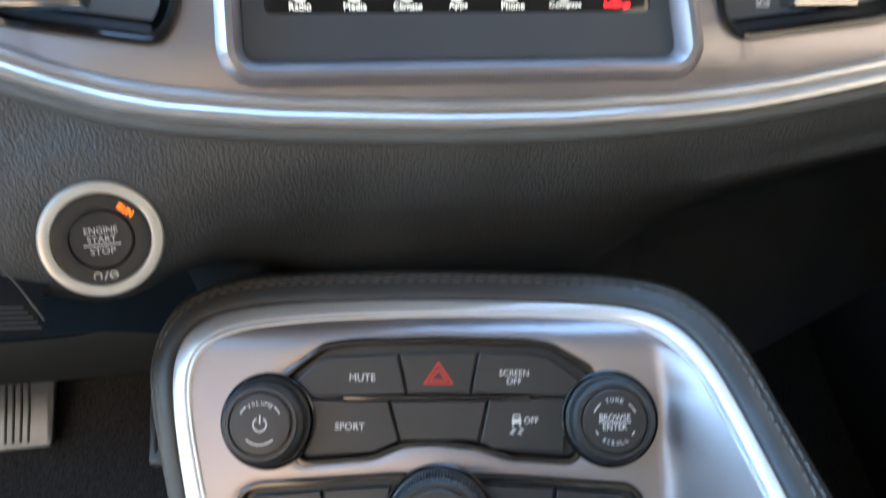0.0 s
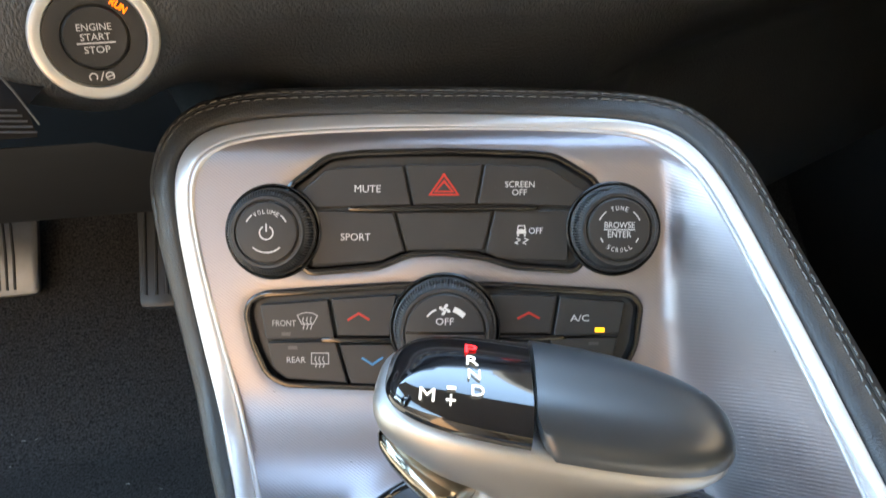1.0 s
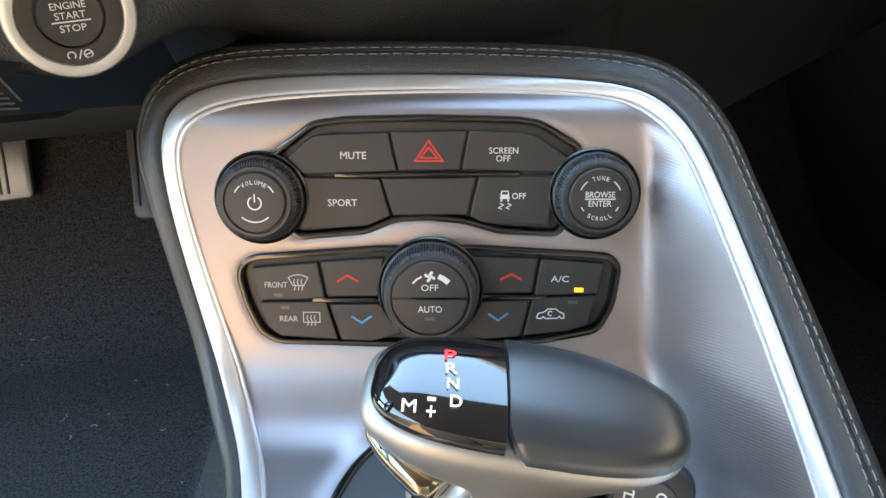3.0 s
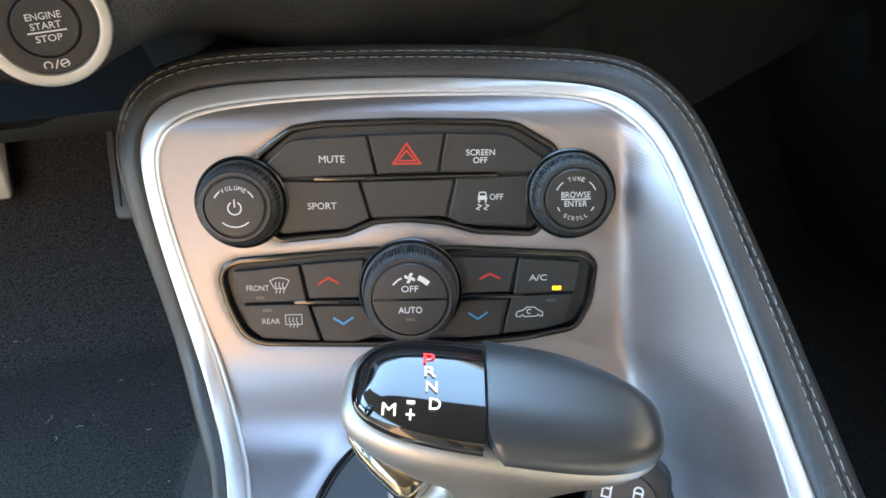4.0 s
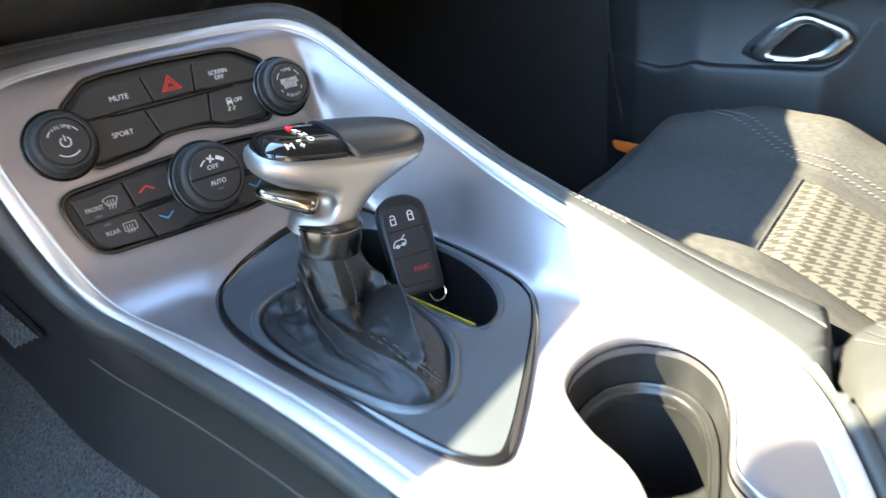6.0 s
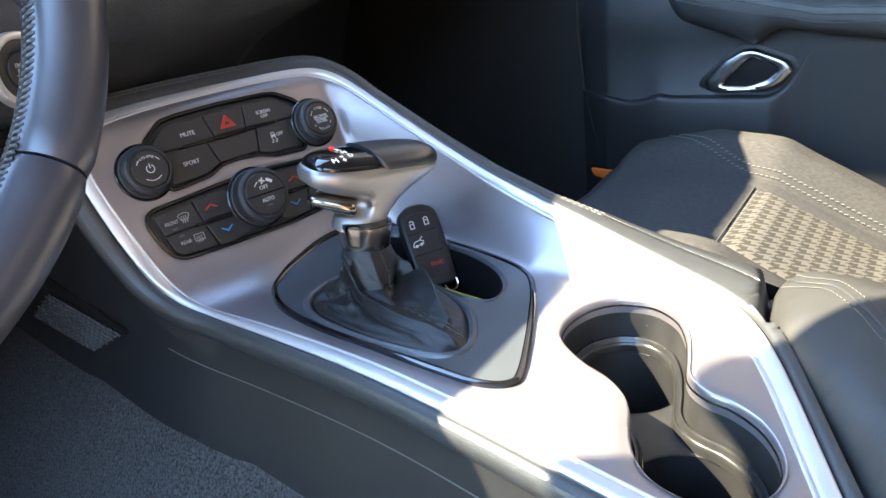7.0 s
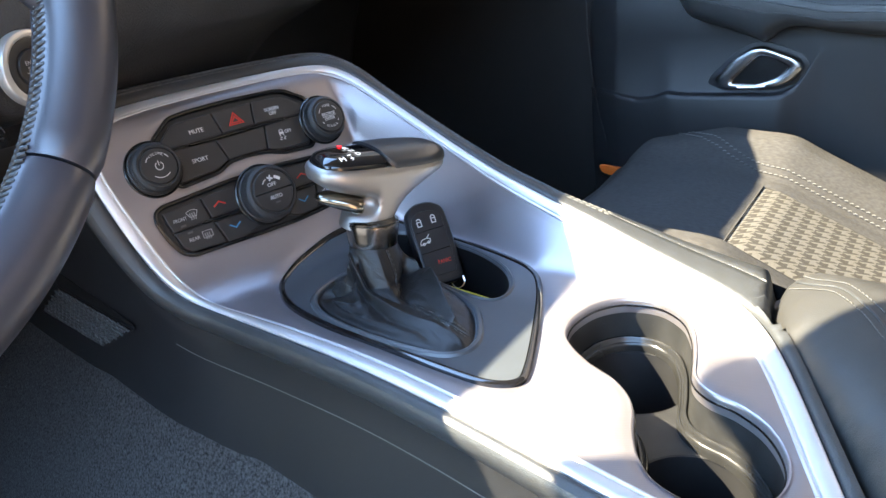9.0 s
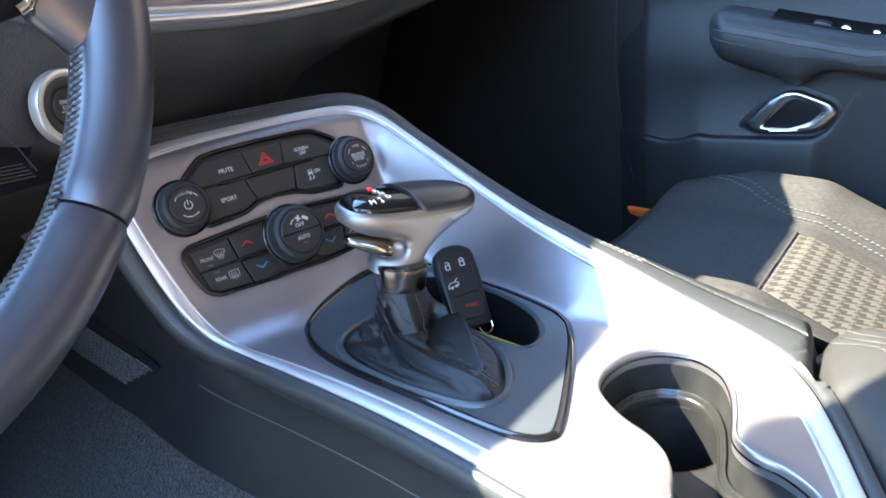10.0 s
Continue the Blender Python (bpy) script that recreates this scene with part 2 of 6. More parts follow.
def inside(poly, q):
    x, y = q[..., 0], q[..., 1]
    hit = np.zeros(x.shape, bool)
    px, py = poly[:, 0], poly[:, 1]
    j = len(poly) - 1
    for i in range(len(poly)):
        cross = (py[i] > y) != (py[j] > y)
        with np.errstate(divide="ignore", invalid="ignore"):
            hit ^= cross & (x < (px[j] - px[i]) * (y - py[i]) / (py[j] - py[i]) + px[i])
        j = i
    return hit


def sheet(outer, holes, step, lift, lips=()):
    """A sheet inside an outline, with holes, its flat places raised by lift(x, y); lips: further loops of points on it."""
    from mathutils.geometry import delaunay_2d_cdt
    outer, holes = np.array(outer)[:, :2], [np.array(h)[:, :2] for h in holes]
    pts, edges = [], []
    for loop in (outer, *holes):
        s = len(pts)
        pts += [tuple(q) for q in loop]
        edges += [(s + i, s + (i + 1) % len(loop)) for i in range(len(loop))]
    lo, hi = outer.min(0), outer.max(0)
    g = np.stack(np.meshgrid(np.arange(lo[0], hi[0], step), np.arange(lo[1], hi[1], step)), -1).reshape(-1, 2)
    keep = inside(outer, g)
    for h in holes:
        keep &= ~inside(h, g)
    for h in lips:
        ok = inside(outer, h)
        for o in holes:
            ok &= ~inside(o, h)
        pts += [tuple(q) for q in h[ok]]
    edge_pts = np.array(pts)
    g = g[keep]
    near = np.array([np.min(np.hypot(*(edge_pts - q).T)) > step * 0.45 for q in g]) if len(g) else np.zeros(0, bool)
    pts += [tuple(q) for q in g[near]] if len(g) else []
    co, _, tris, *_ = delaunay_2d_cdt([Vector(q) for q in pts], edges, [], 0, 1e-7)
    co = np.array([tuple(c) for c in co])
    mid = np.array([co[list(f)].mean(0) for f in tris])
    ok = inside(outer, mid)
    for h in holes:
        ok &= ~inside(h, mid)
    bm = bmesh.new()
    vs = [bm.verts.new(lift(x, y)) for x, y in co]
    for f, k in zip(tris, ok):
        if k:
            bm.faces.new([vs[i] for i in f])
    loose = [v for v in bm.verts if not v.link_faces]
    bmesh.ops.delete(bm, geom=loose, context="VERTS")
    return bm


def grow(loop, d):
    """An outline moved outwards by d (inwards: minus)."""
    p = np.array(loop, float)[:, :2]
    area = np.sum(p[:, 0] * np.roll(p[:, 1], -1) - np.roll(p[:, 0], -1) * p[:, 1])
    e = np.roll(p, -1, 0) - p
    e /= np.linalg.norm(e, axis=1)[:, None] + 1e-12
    n = np.stack([e[:, 1], -e[:, 0]], 1) * (1 if area > 0 else -1)
    m = n + np.roll(n, 1, 0)
    m /= np.maximum(np.sum(m * n, 1), 0.3)[:, None]
    return p + m * d


def rounded(corners, r, n=4):
    """An outline with its corners rounded by r."""
    p = [Vector(c[:2]) for c in corners]
    out = []
    for i, b in enumerate(p):
        a, c = p[i - 1], p[(i + 1) % len(p)]
        k = min(r, (a - b).length * 0.45, (c - b).length * 0.45)
        s, e = b + (a - b).normalized() * k, b + (c - b).normalized() * k
        for j in range(n + 1):
            t = j / n
            out.append(tuple(s * (1 - t) ** 2 + b * 2 * t * (1 - t) + e * t * t))
    return np.array(out)


def block(loop, z0, z1, edge, m=Matrix()):
    """A solid of that outline from z0 to z1, its upper edge broken by edge."""
    rows = [[(x, y, z0) for x, y in loop], [(x, y, z1 - edge) for x, y in loop],
            [(x, y, z1 - edge * 0.3) for x, y in grow(loop, -edge * 0.3)], [(x, y, z1) for x, y in grow(loop, -edge)]]
    bm = loft(rows, closed=True, cap=True)
    bmesh.ops.triangulate(bm, faces=[f for f in bm.faces if len(f.verts) > 4])
    bm.transform(m)
    return bm


def lathe(profile, n=64, m=Matrix(), ribs=None):
    """A turned solid; ribs: (first row, last row, count, depth)."""
    rows = []
    for k, (r, z) in enumerate(profile):
        row = []
        for i in range(n):
            q = r
            if ribs and ribs[0] <= k <= ribs[1] and (i * 2 * ribs[2] // n) % 2:
                q = r - ribs[3]
            a = 2 * math.pi * i / n
            row.append((q * math.cos(a), q * math.sin(a), z))
        rows.append(row)
    bm = loft(rows, closed=True, cap=True)
    bm.transform(m)
    return bm


def tube(path, r, n=10, closed=False, flat=1.0):
    p = [Vector(q) for q in path]
    rows = []
    up = Vector((0, 0, 1))
    for i, q in enumerate(p):
        a = p[(i - 1) % len(p)] if closed or i else q
        b = p[(i + 1) % len(p)] if closed or i + 1 < len(p) else q
        t = (b - a).normalized()
        s = t.cross(up)
        s = s.normalized() if s.length > 0.05 else Vector((1, 0, 0))
        w = s.cross(t)
        rows.append([q + s * (r * math.cos(2 * math.pi * k / n)) + w * (r * flat * math.sin(2 * math.pi * k / n)) for k in range(n)])
    if closed:
        rows.append(rows[0])
        bm = loft(rows, closed=True)
        bmesh.ops.remove_doubles(bm, verts=bm.verts, dist=1e-6)
        return bm
    return loft(rows, closed=True, cap=True)


def stroke(lines, width, m, h=0.0002):
    """Printed marks: flat ribbons along lines of (x, y), a hair thick, on the plane of m."""
    bm = bmesh.new()
    for line in lines:
        p = [Vector(q) for q in line]
        shut = (p[0] - p[-1]).length < 1e-7
        if shut:
            p.pop()
        rows = []
        for i, q in enumerate(p):
            a = p[i - 1] if (shut or i) else None
            b = p[(i + 1) % len(p)] if (shut or i + 1 < len(p)) else None
            d1 = (q - a).normalized() if a is not None else None
            d2 = (b - q).normalized() if b is not None else None
            d1, d2 = d1 or d2, d2 or d1
            n1, n2 = Vector((-d1.y, d1.x)), Vector((-d2.y, d2.x))
            n = (n1 + n2)
            n = n / max(n.dot(n1), 0.5)
            rows.append((q + n * width / 2, q - n * width / 2))
        idx = list(range(len(rows) - 1)) + ([-1] if shut else [])
        for i in idx:
            (a, b), (d, c) = rows[i], rows[i + 1]
            lo = [bm.verts.new((*q, 0)) for q in (a, b, c, d)]
            hi = [bm.verts.new((*q, h)) for q in (a, b, c, d)]
            bm.faces.new(hi)
            for k in range(4):
                bm.faces.new((lo[k], lo[(k + 1) % 4], hi[(k + 1) % 4], hi[k]))
    bm.transform(m)
    return bm


def letters(body, width, m, height=None, bold=0.0):
    """Words in the built-in font, width metres long, centred on m's origin."""
    cu = bpy.data.curves.new("letters", "FONT")
    cu.body, cu.align_x, cu.align_y, cu.size, cu.extrude, cu.offset = body, "CENTER", "CENTER", 1.0, 0.02, bold
    cu.resolution_u = 3
    ob = bpy.data.objects.new("letters", cu)
    me = bpy.data.meshes.new_from_object(ob)
    bm = bmesh.new()
    bm.from_mesh(me)
    bpy.data.objects.remove(ob)
    bpy.data.curves.remove(cu)
    bpy.data.meshes.remove(me)
    xs, ys = [v.co.x for v in bm.verts], [v.co.y for v in bm.verts]
    s = width / (max(xs) - min(xs))
    sy = height / (max(ys) - min(ys)) if height else s
    cx, cy = (max(xs) + min(xs)) / 2, (max(ys) + min(ys)) / 2
    for v in bm.verts:
        v.co = ((v.co.x - cx) * s, (v.co.y - cy) * sy, 0.0002 if v.co.z > 0 else 0)
    bm.transform(m)
    return bm


def arc(cx, cy, r, a0, a1, n=16):
    return [(cx + r * math.cos(radians(a0 + (a1 - a0) * k / n)), cy + r * math.sin(radians(a0 + (a1 - a0) * k / n))) for k in range(n + 1)]


def at(m, x, y, z, turn=0):
    return m @ pose(x, y, z, 0, 0, turn)


# ---------------------------------------------------------------- the console's form
SLOPE = math.atan2(0.9285, 0.3712)
PANEL = Matrix(((1, 0, 0, 0), (0, 0.3712, -0.9285, -0.003), (0, 0.9285, 0.3712, 0.5), (0, 0, 0, 1)))
FLAT_Z, BEND = 0.436, 0.055
V1 = -0.0317                                       # the panel ends and the bend begins
V2 = V1 - BEND * SLOPE                              # the bend ends and the flat console begins
BEND_Y = -0.003 + 0.3712 * V1 - 0.9285 * BEND
RIGHT_EDGE = [(0.100, 0.110, 0.046, 0.586), (0.085, 0.115, 0.027, 0.577), (0.073, 0.124, 0.014, 0.571), (0.060, 0.131, -0.002, 0.560), (0.040, 0.137, -0.030, 0.543),
              (0.015, 0.143, -0.060, 0.527), (-0.010, 0.148, -0.088, 0.513), (-0.0317, 0.151, -0.108, 0.504), (-0.065, 0.153, -0.125, 0.497),
              (-0.097, 0.155, -0.145, 0.489), (-0.14, 0.156, -0.170, 0.482), (-0.19, 0.157, -0.200, 0.473), (-0.24, 0.155, -0.230, 0.466),
              (-0.33, 0.150, -0.299, 0.453), (-0.385, 0.145, -0.354, 0.446), (-0.42, 0.142, -0.389, 0.442), (-0.62, 0.142, -0.589, 0.440)]
FOLD = [(0.100, 0.104), (0.085, 0.105), (0.060, 0.111), (0.0, 0.113), (-0.0317, 0.117), (-0.065, 0.124), (-0.097, 0.130), (-0.14, 0.133), (-0.19, 0.128), (-0.24, 0.122), (-0.33, 0.128), (-0.62, 0.12)]


def profile(v):
    """Depth and height of the sheet's middle at v, the way up along it."""
    if v >= V1:
        s = max(v - 0.078, 0) / 0.0182              # the upper edge rolls back
        return -0.003 + 0.3712 * v + 0.011 * s * s, 0.5 + 0.9285 * v - 0.005 * s * s
    if v >= V2:
        a = SLOPE - (V1 - v) / BEND
        return BEND_Y + BEND * math.sin(a), FLAT_Z + BEND - BEND * math.cos(a)
    return BEND_Y - (V2 - v), FLAT_Z


def v_of_y(y):
    """v of the flat console at depth y, or of the bend."""
    if y <= BEND_Y:
        return V2 + (y - BEND_Y)
    lo, hi = V2, 0.1
    for _ in range(40):
        mid = (lo + hi) / 2
        lo, hi = (mid, hi) if profile(mid)[0] < y else (lo, mid)
    return lo


def skin(x, v):
    """The aluminium sheet: panel, bend and console, with the wing that rises on the passenger's side."""
    y, z = profile(v)
    xr, yr, zr = table(RIGHT_EDGE, v)
    xf, = table(FOLD, v)
    t = (x - xf) / (xr - xf)
    w = table([(-0.62, 0.30), (-0.12, 0.30), (-0.05, 0.22), (0.02, 0.13), (0.10, 0.13)], v)[0]   # how soft the fold is
    g = 0.0 if t < -w else (t + w) ** 2 / (4 * w) if t < w else t
    g = min(g, 1.15)
    return Vector((x, y + (yr - y) * g, z + (zr - z) * g))


def lay(x, y, dz=0.0):
    """The point of the console's top over (x, y)."""
    p = skin(x, v_of_y(y))
    return Vector((x, y, p.z + dz))


def finer(loop, step=0.003):
    """The same outline with its long edges divided."""
    p, out = np.array(loop, float), []
    for a, b in zip(p, np.roll(p, -1, 0)):
        n = max(1, int(np.hypot(*(b - a)) / step))
        out += [a + (b - a) * k / n for k in range(n)]
    return np.array(out)


# outlines on the panel, in metres along it
UPPER = rounded([(-0.0745, 0.0655), (-0.0560, 0.0795), (-0.040, 0.0815), (0.0, 0.0825), (0.045, 0.0815), (0.0555, 0.0800), (0.0750, 0.0685), (0.082, 0.050), (0.066, 0.0245), (0.036, 0.0262), (0.0195, 0.0312),
                 (0.0, 0.0330), (-0.0160, 0.0322), (-0.0310, 0.0258), (-0.0660, 0.0228), (-0.083, 0.045)], 0.004, 6)
LOWER = rounded([(-0.0965, 0.0020), (-0.0945, 0.0085), (-0.0880, 0.0118), (-0.0220, 0.0165), (0.0250, 0.0168), (0.0925, 0.0128), (0.0978, 0.0075), (0.0955, -0.0130), (0.0885, -0.0268), (0.0610, -0.0322),
                 (0.0250, -0.0348), (-0.0300, -0.0342), (-0.0775, -0.0328), (-0.0865, -0.0278), (-0.0930, -0.0135)], 0.005, 6)
# outlines on the console, seen from above
PLATE_EDGE = spline([(-0.010, -0.046), (-0.033, -0.064), (-0.047, -0.100), (-0.049, -0.148), (-0.043, -0.205), (-0.037, -0.262), (-0.031, -0.298), (-0.018, -0.314), (0.000, -0.309),
                     (0.052, -0.273), (0.094, -0.240), (0.114, -0.215), (0.122, -0.180), (0.126, -0.120), (0.124, -0.062), (0.112, -0.036), (0.085, -0.030), (0.050, -0.030), (0.018, -0.036)], 14, True)
CUP_EDGE = spline([(0.040, -0.309), (0.052, -0.296), (0.072, -0.2885), (0.097, -0.289), (0.117, -0.301), (0.126, -0.323), (0.119, -0.347), (0.100, -0.366), (0.076, -0.381), (0.055, -0.393), (0.046, -0.408), (0.044, -0.427),
                   (0.036, -0.447), (0.021, -0.464), (0.003, -0.4745), (-0.017, -0.476), (-0.035, -0.466), (-0.0435, -0.447), (-0.041, -0.425), (-0.029, -0.407), (-0.012, -0.393), (0.002, -0.384), (0.014, -0.372), (0.023, -0.355), (0.029, -0.332)], 9, True)

# the bright rim: its outer edge in space, and its inner edge on the sheet (x, v)
RIM = [((-0.067, -0.600, 0.434), (-0.055, -0.631)), ((-0.066, -0.520, 0.434), (-0.054, -0.551)), ((-0.065, -0.420, 0.434), (-0.053, -0.451)), ((-0.064, -0.330, 0.434), (-0.052, -0.361)), ((-0.065, -0.257, 0.434), (-0.053, -0.288)),
       ((-0.069, -0.202, 0.434), (-0.057, -0.233)), ((-0.076, -0.144, 0.434), (-0.065, -0.175)), ((-0.086, -0.085, 0.436), (-0.075, -0.117)), ((-0.0925, -0.063, 0.4395), (-0.082, -0.094)),
       ((-0.101, -0.044, 0.445), (-0.0905, -0.073)), ((-0.108, -0.027, 0.4545), (-0.098, -0.050)), ((-0.114, -0.013, 0.468), (-0.104, -0.029)), ((-0.1215, 0.000, 0.493), (-0.1115, -0.004)),
       ((-0.129, 0.012, 0.527), (-0.119, 0.027)), ((-0.134, 0.024, 0.555), (-0.1245, 0.055)), ((-0.1345, 0.034, 0.568), (-0.1245, 0.069)), ((-0.130, 0.046, 0.578), (-0.1195, 0.080)),
       ((-0.119, 0.055, 0.584), (-0.109, 0.0868)), ((-0.097, 0.060, 0.5865), (-0.093, 0.0912)), ((-0.054, 0.061, 0.5878), (-0.054, 0.0946)), ((0.0, 0.060, 0.5885), (0.0, 0.0962)), ((0.050, 0.056, 0.589), (0.050, 0.0955)),
       ((0.083, 0.049, 0.590), (0.081, 0.0940)), ((0.101, 0.043, 0.5905), (0.0965, 0.0915)), ((0.115, 0.036, 0.589), (0.1065, 0.0880)), ((0.126, 0.026, 0.583), (0.1160, 0.0815)), ((0.1345, 0.012, 0.5725), (0.1235, 0.0715)),
       ((0.1405, -0.006, 0.5605), (0.1295, 0.0590)), ((0.1465, -0.032, 0.5455), (0.1362, 0.0400)), ((0.1525, -0.059, 0.530), (0.1425, 0.0150)), ((0.157, -0.087, 0.5165), (0.1472, -0.0100)), ((0.160, -0.111, 0.506), (0.1502, -0.0330)),
       ((0.162, -0.135, 0.497), (0.1525, -0.0720)), ((0.164, -0.160, 0.4885), (0.1540, -0.1120)), ((0.165, -0.190, 0.479), (0.1550, -0.1620)), ((0.1625, -0.245, 0.466), (0.1525, -0.2540)), ((0.158, -0.300, 0.455), (0.1480, -0.3280)),
       ((0.150, -0.350, 0.448), (0.1400, -0.3760)), ((0.141, -0.377, 0.4455), (0.1310, -0.4030)), ((0.127, -0.400, 0.4435), (0.1175, -0.4240)), ((0.103, -0.424, 0.4415), (0.0950, -0.4470)), ((0.067, -0.452, 0.4395), (0.0590, -0.4750)),
       ((0.029, -0.481, 0.4375), (0.0210, -0.5040)), ((0.000, -0.503, 0.4365), (-0.0080, -0.5260)), ((-0.040, -0.533, 0.4355), (-0.0480, -0.5560))]
RIM_OUT = spline([o for o, i in RIM], 4)
RIM_IN = spline([i for o, i in RIM], 4)
for _ in range(6):                                  # even out both edges
    RIM_OUT[1:-1] = (RIM_OUT[:-2] + 2 * RIM_OUT[1:-1] + RIM_OUT[2:]) / 4
    RIM_IN[1:-1] = (RIM_IN[:-2] + 2 * RIM_IN[1:-1] + RIM_IN[2:]) / 4
for k in range(len(RIM_OUT)):                       # the rim is narrower over the panel's top and passenger's side
    s = k / 4
    slim = 0.30 * min(max((s - 14.5) / 2.5, 0), 1) * min(max((35 - s) / 3, 0), 1)
    RIM_OUT[k] += (np.array(skin(*RIM_IN[k])) - RIM_OUT[k]) * slim
keep_rim = 1 * 4                                    # the sheet starts at the second station
sheet_edge = np.array([q for q in RIM_IN[keep_rim:]])

console = thing("center_console", "brushed aluminium centre console with bright rim and black leather edge", "center console")
plate_hole, cup_hole = (np.array([(x, v_of_y(y)) for x, y in loop]) for loop in (PLATE_EDGE, CUP_EDGE))
UPPER, LOWER = finer(UPPER), finer(LOWER)
ROLLS = [(UPPER, 0.0011, 0.0032), (LOWER, 0.0011, 0.0032), (plate_hole, 0.0020, 0.0065), (cup_hole, 0.0012, 0.0040)]   # loop, how deep and how wide the sheet rolls in


def rolled(x, v):
    """The sheet with its edges rolled in round the openings."""
    p = skin(x, v)
    for loop, deep, wide in ROLLS:
        d = np.min(np.hypot(loop[:, 0] - x, loop[:, 1] - v))
        if d < 3 * wide:
            n = (skin(x + 0.001, v) - p).cross(skin(x, v + 0.001) - p).normalized()
            p = p - n * (deep * math.exp(-(d / wide) ** 2))
    return p


bezel = part("bezel", sheet(sheet_edge, [UPPER, LOWER, plate_hole, cup_hole], 0.0036, rolled, [grow(h, d) for h, _, w in ROLLS for d in (w * 0.35, w * 0.75, w * 1.2, w * 1.8)]), BRUSHED, console, "brushed aluminium facing", sharp=80)

rows, spine, bed = [], [], []
for o, i in zip(RIM_OUT, RIM_IN):
    a, b = skin(*i), Vector(o)
    k = len(spine)
    t = (Vector(RIM_OUT[min(k + 2, len(RIM_OUT) - 1)]) - Vector(RIM_OUT[max(k - 2, 0)])).normalized()
    n = t.cross(b - a).normalized()
    n = n if n.z > 0 else -n
    spine.append((a, b, n))
spine = np.array([[tuple(v) for v in s] for s in spine])
for _ in range(14):                                 # a clean, even run of the rim
    spine[1:-1] = (spine[:-2] + 2 * spine[1:-1] + spine[2:]) / 4
for a, b, n in spine:
    a, b, n = Vector(a), Vector(b), Vector(n).normalized()
    rows.append([a + (b - a) * t + n * h for t, h in ((-0.12, -0.002), (-0.11, 0.0003), (-0.08, 0.0008), (-0.03, 0.0010), (0.03, 0.0010), (0.07, 0.0005), (0.10, -0.0004), (0.13, -0.0002), (0.15, 0.0008), (0.19, 0.0012), (0.28, 0.0016), (0.40, 0.0020), (0.52, 0.0023), (0.64, 0.0025), (0.76, 0.0026), (0.86, 0.0025), (0.94, 0.0020), (0.98, 0.0008), (1.0, -0.004))])
    bed.append([a + (b - a) * t + n * h for t, h in ((-0.05, -0.0012), (0.3, -0.0012), (0.98, -0.003))])
part("bright_rim", loft(rows), SILVER, console, "satin silver rim", sharp=180)
part("rim_bed", loft(bed), PLASTIC, console, "dark joint under the rim", sharp=180)

# leather edge: outward and upward directions by station
GUIDE = [(0, (-0.55, 0.0, 0.84), 0.55), (8, (-0.62, -0.2, 0.76), 0.55), (13, (-0.60, -0.70, 0.40), 0.85), (15, (-0.55, -0.72, 0.45), 0.95), (17, (-0.25, -0.60, 0.76), 1.02), (19, (0.0, -0.50, 0.87), 1.06), (24, (0.05, -0.50, 0.87), 1.0),
         (27, (0.25, -0.40, 0.88), 1.02), (31, (0.12, -0.30, 0.94), 0.97), (34, (0.10, -0.20, 0.97), 1.0), (35, (0.05, -0.2, 0.97), 1.45), (36, (0.02, -0.16, 0.98), 1.8), (37, (-0.02, -0.12, 0.99), 2.2), (38, (-0.02, -0.1, 0.99), 2.5), (38.6, (-0.1, -0.1, 0.98), 2.0), (39.5, (-0.1, -0.1, 0.98), 0.8), (40.5, (0, 0, 1), 0.75), (44, (0, 0, 1), 0.75)]
frames = []
for k, o in enumerate(RIM_OUT):
    s = k / 4
    gx, gy, gz, wide = table([(i, *g, w) for i, g, w in GUIDE], s)
    n = Vector((gx, gy, gz)).normalized()
    t = (Vector(RIM_OUT[min(k + 1, len(RIM_OUT) - 1)]) - Vector(RIM_OUT[max(k - 1, 0)])).normalized()
    out = n.cross(t).normalized()
    if out.dot(Vector(o) - skin(*RIM_IN[k])) < 0:
        out = -out
    n = t.cross(out) if t.cross(out).dot(n) > 0 else -t.cross(out)
    frames.append((Vector(o), out, n, wide))
EDGE = [(0.0002, -0.0040), (0.0006, 0.0006), (0.0025, 0.0026), (0.007, 0.0036), (0.0100, 0.0035), (0.0128, 0.0034), (0.0132, 0.0022), (0.0136, 0.0033), (0.0165, 0.0025), (0.0195, 0.0010), (0.0235, -0.0022), (0.0262, -0.0080), (0.0272, -0.0160)]
END, END_WAY = Vector((0.152, -0.3925)), Vector((0.403, -0.915))   # the wide leather ends in front of the armrest
rows = []
for k in range(len(frames) - 1):
    steps = 8 if 35 <= k / 4 < 41 else 1
    for f in range(steps):
        p, out, n, wide = (a + (b - a) * (f / steps) for a, b in zip(frames[k], frames[k + 1]))
        sewn = min(max(((k + f / steps) / 4 - 13) / 2, 0), 1)         # the groove between the stitches ends at the console's side
        row = []
        for a, b in EDGE:
            q = p + out * (a * wide) + n * (b if b != 0.0022 else 0.0034 - 0.0012 * sewn)
            past = (q.xy - END).dot(END_WAY)
            if past > -0.004 and k / 4 > 35:
                q.z -= 0.030 * min(max((a * wide - 0.008) / 0.004, 0), 1) * min((past + 0.004) / 0.008, 1) ** 2
            row.append(q)
        rows.append(row)
part("leather_edge", loft(rows), LEATHER_SOFT, console, "black leather edge", sharp=70)

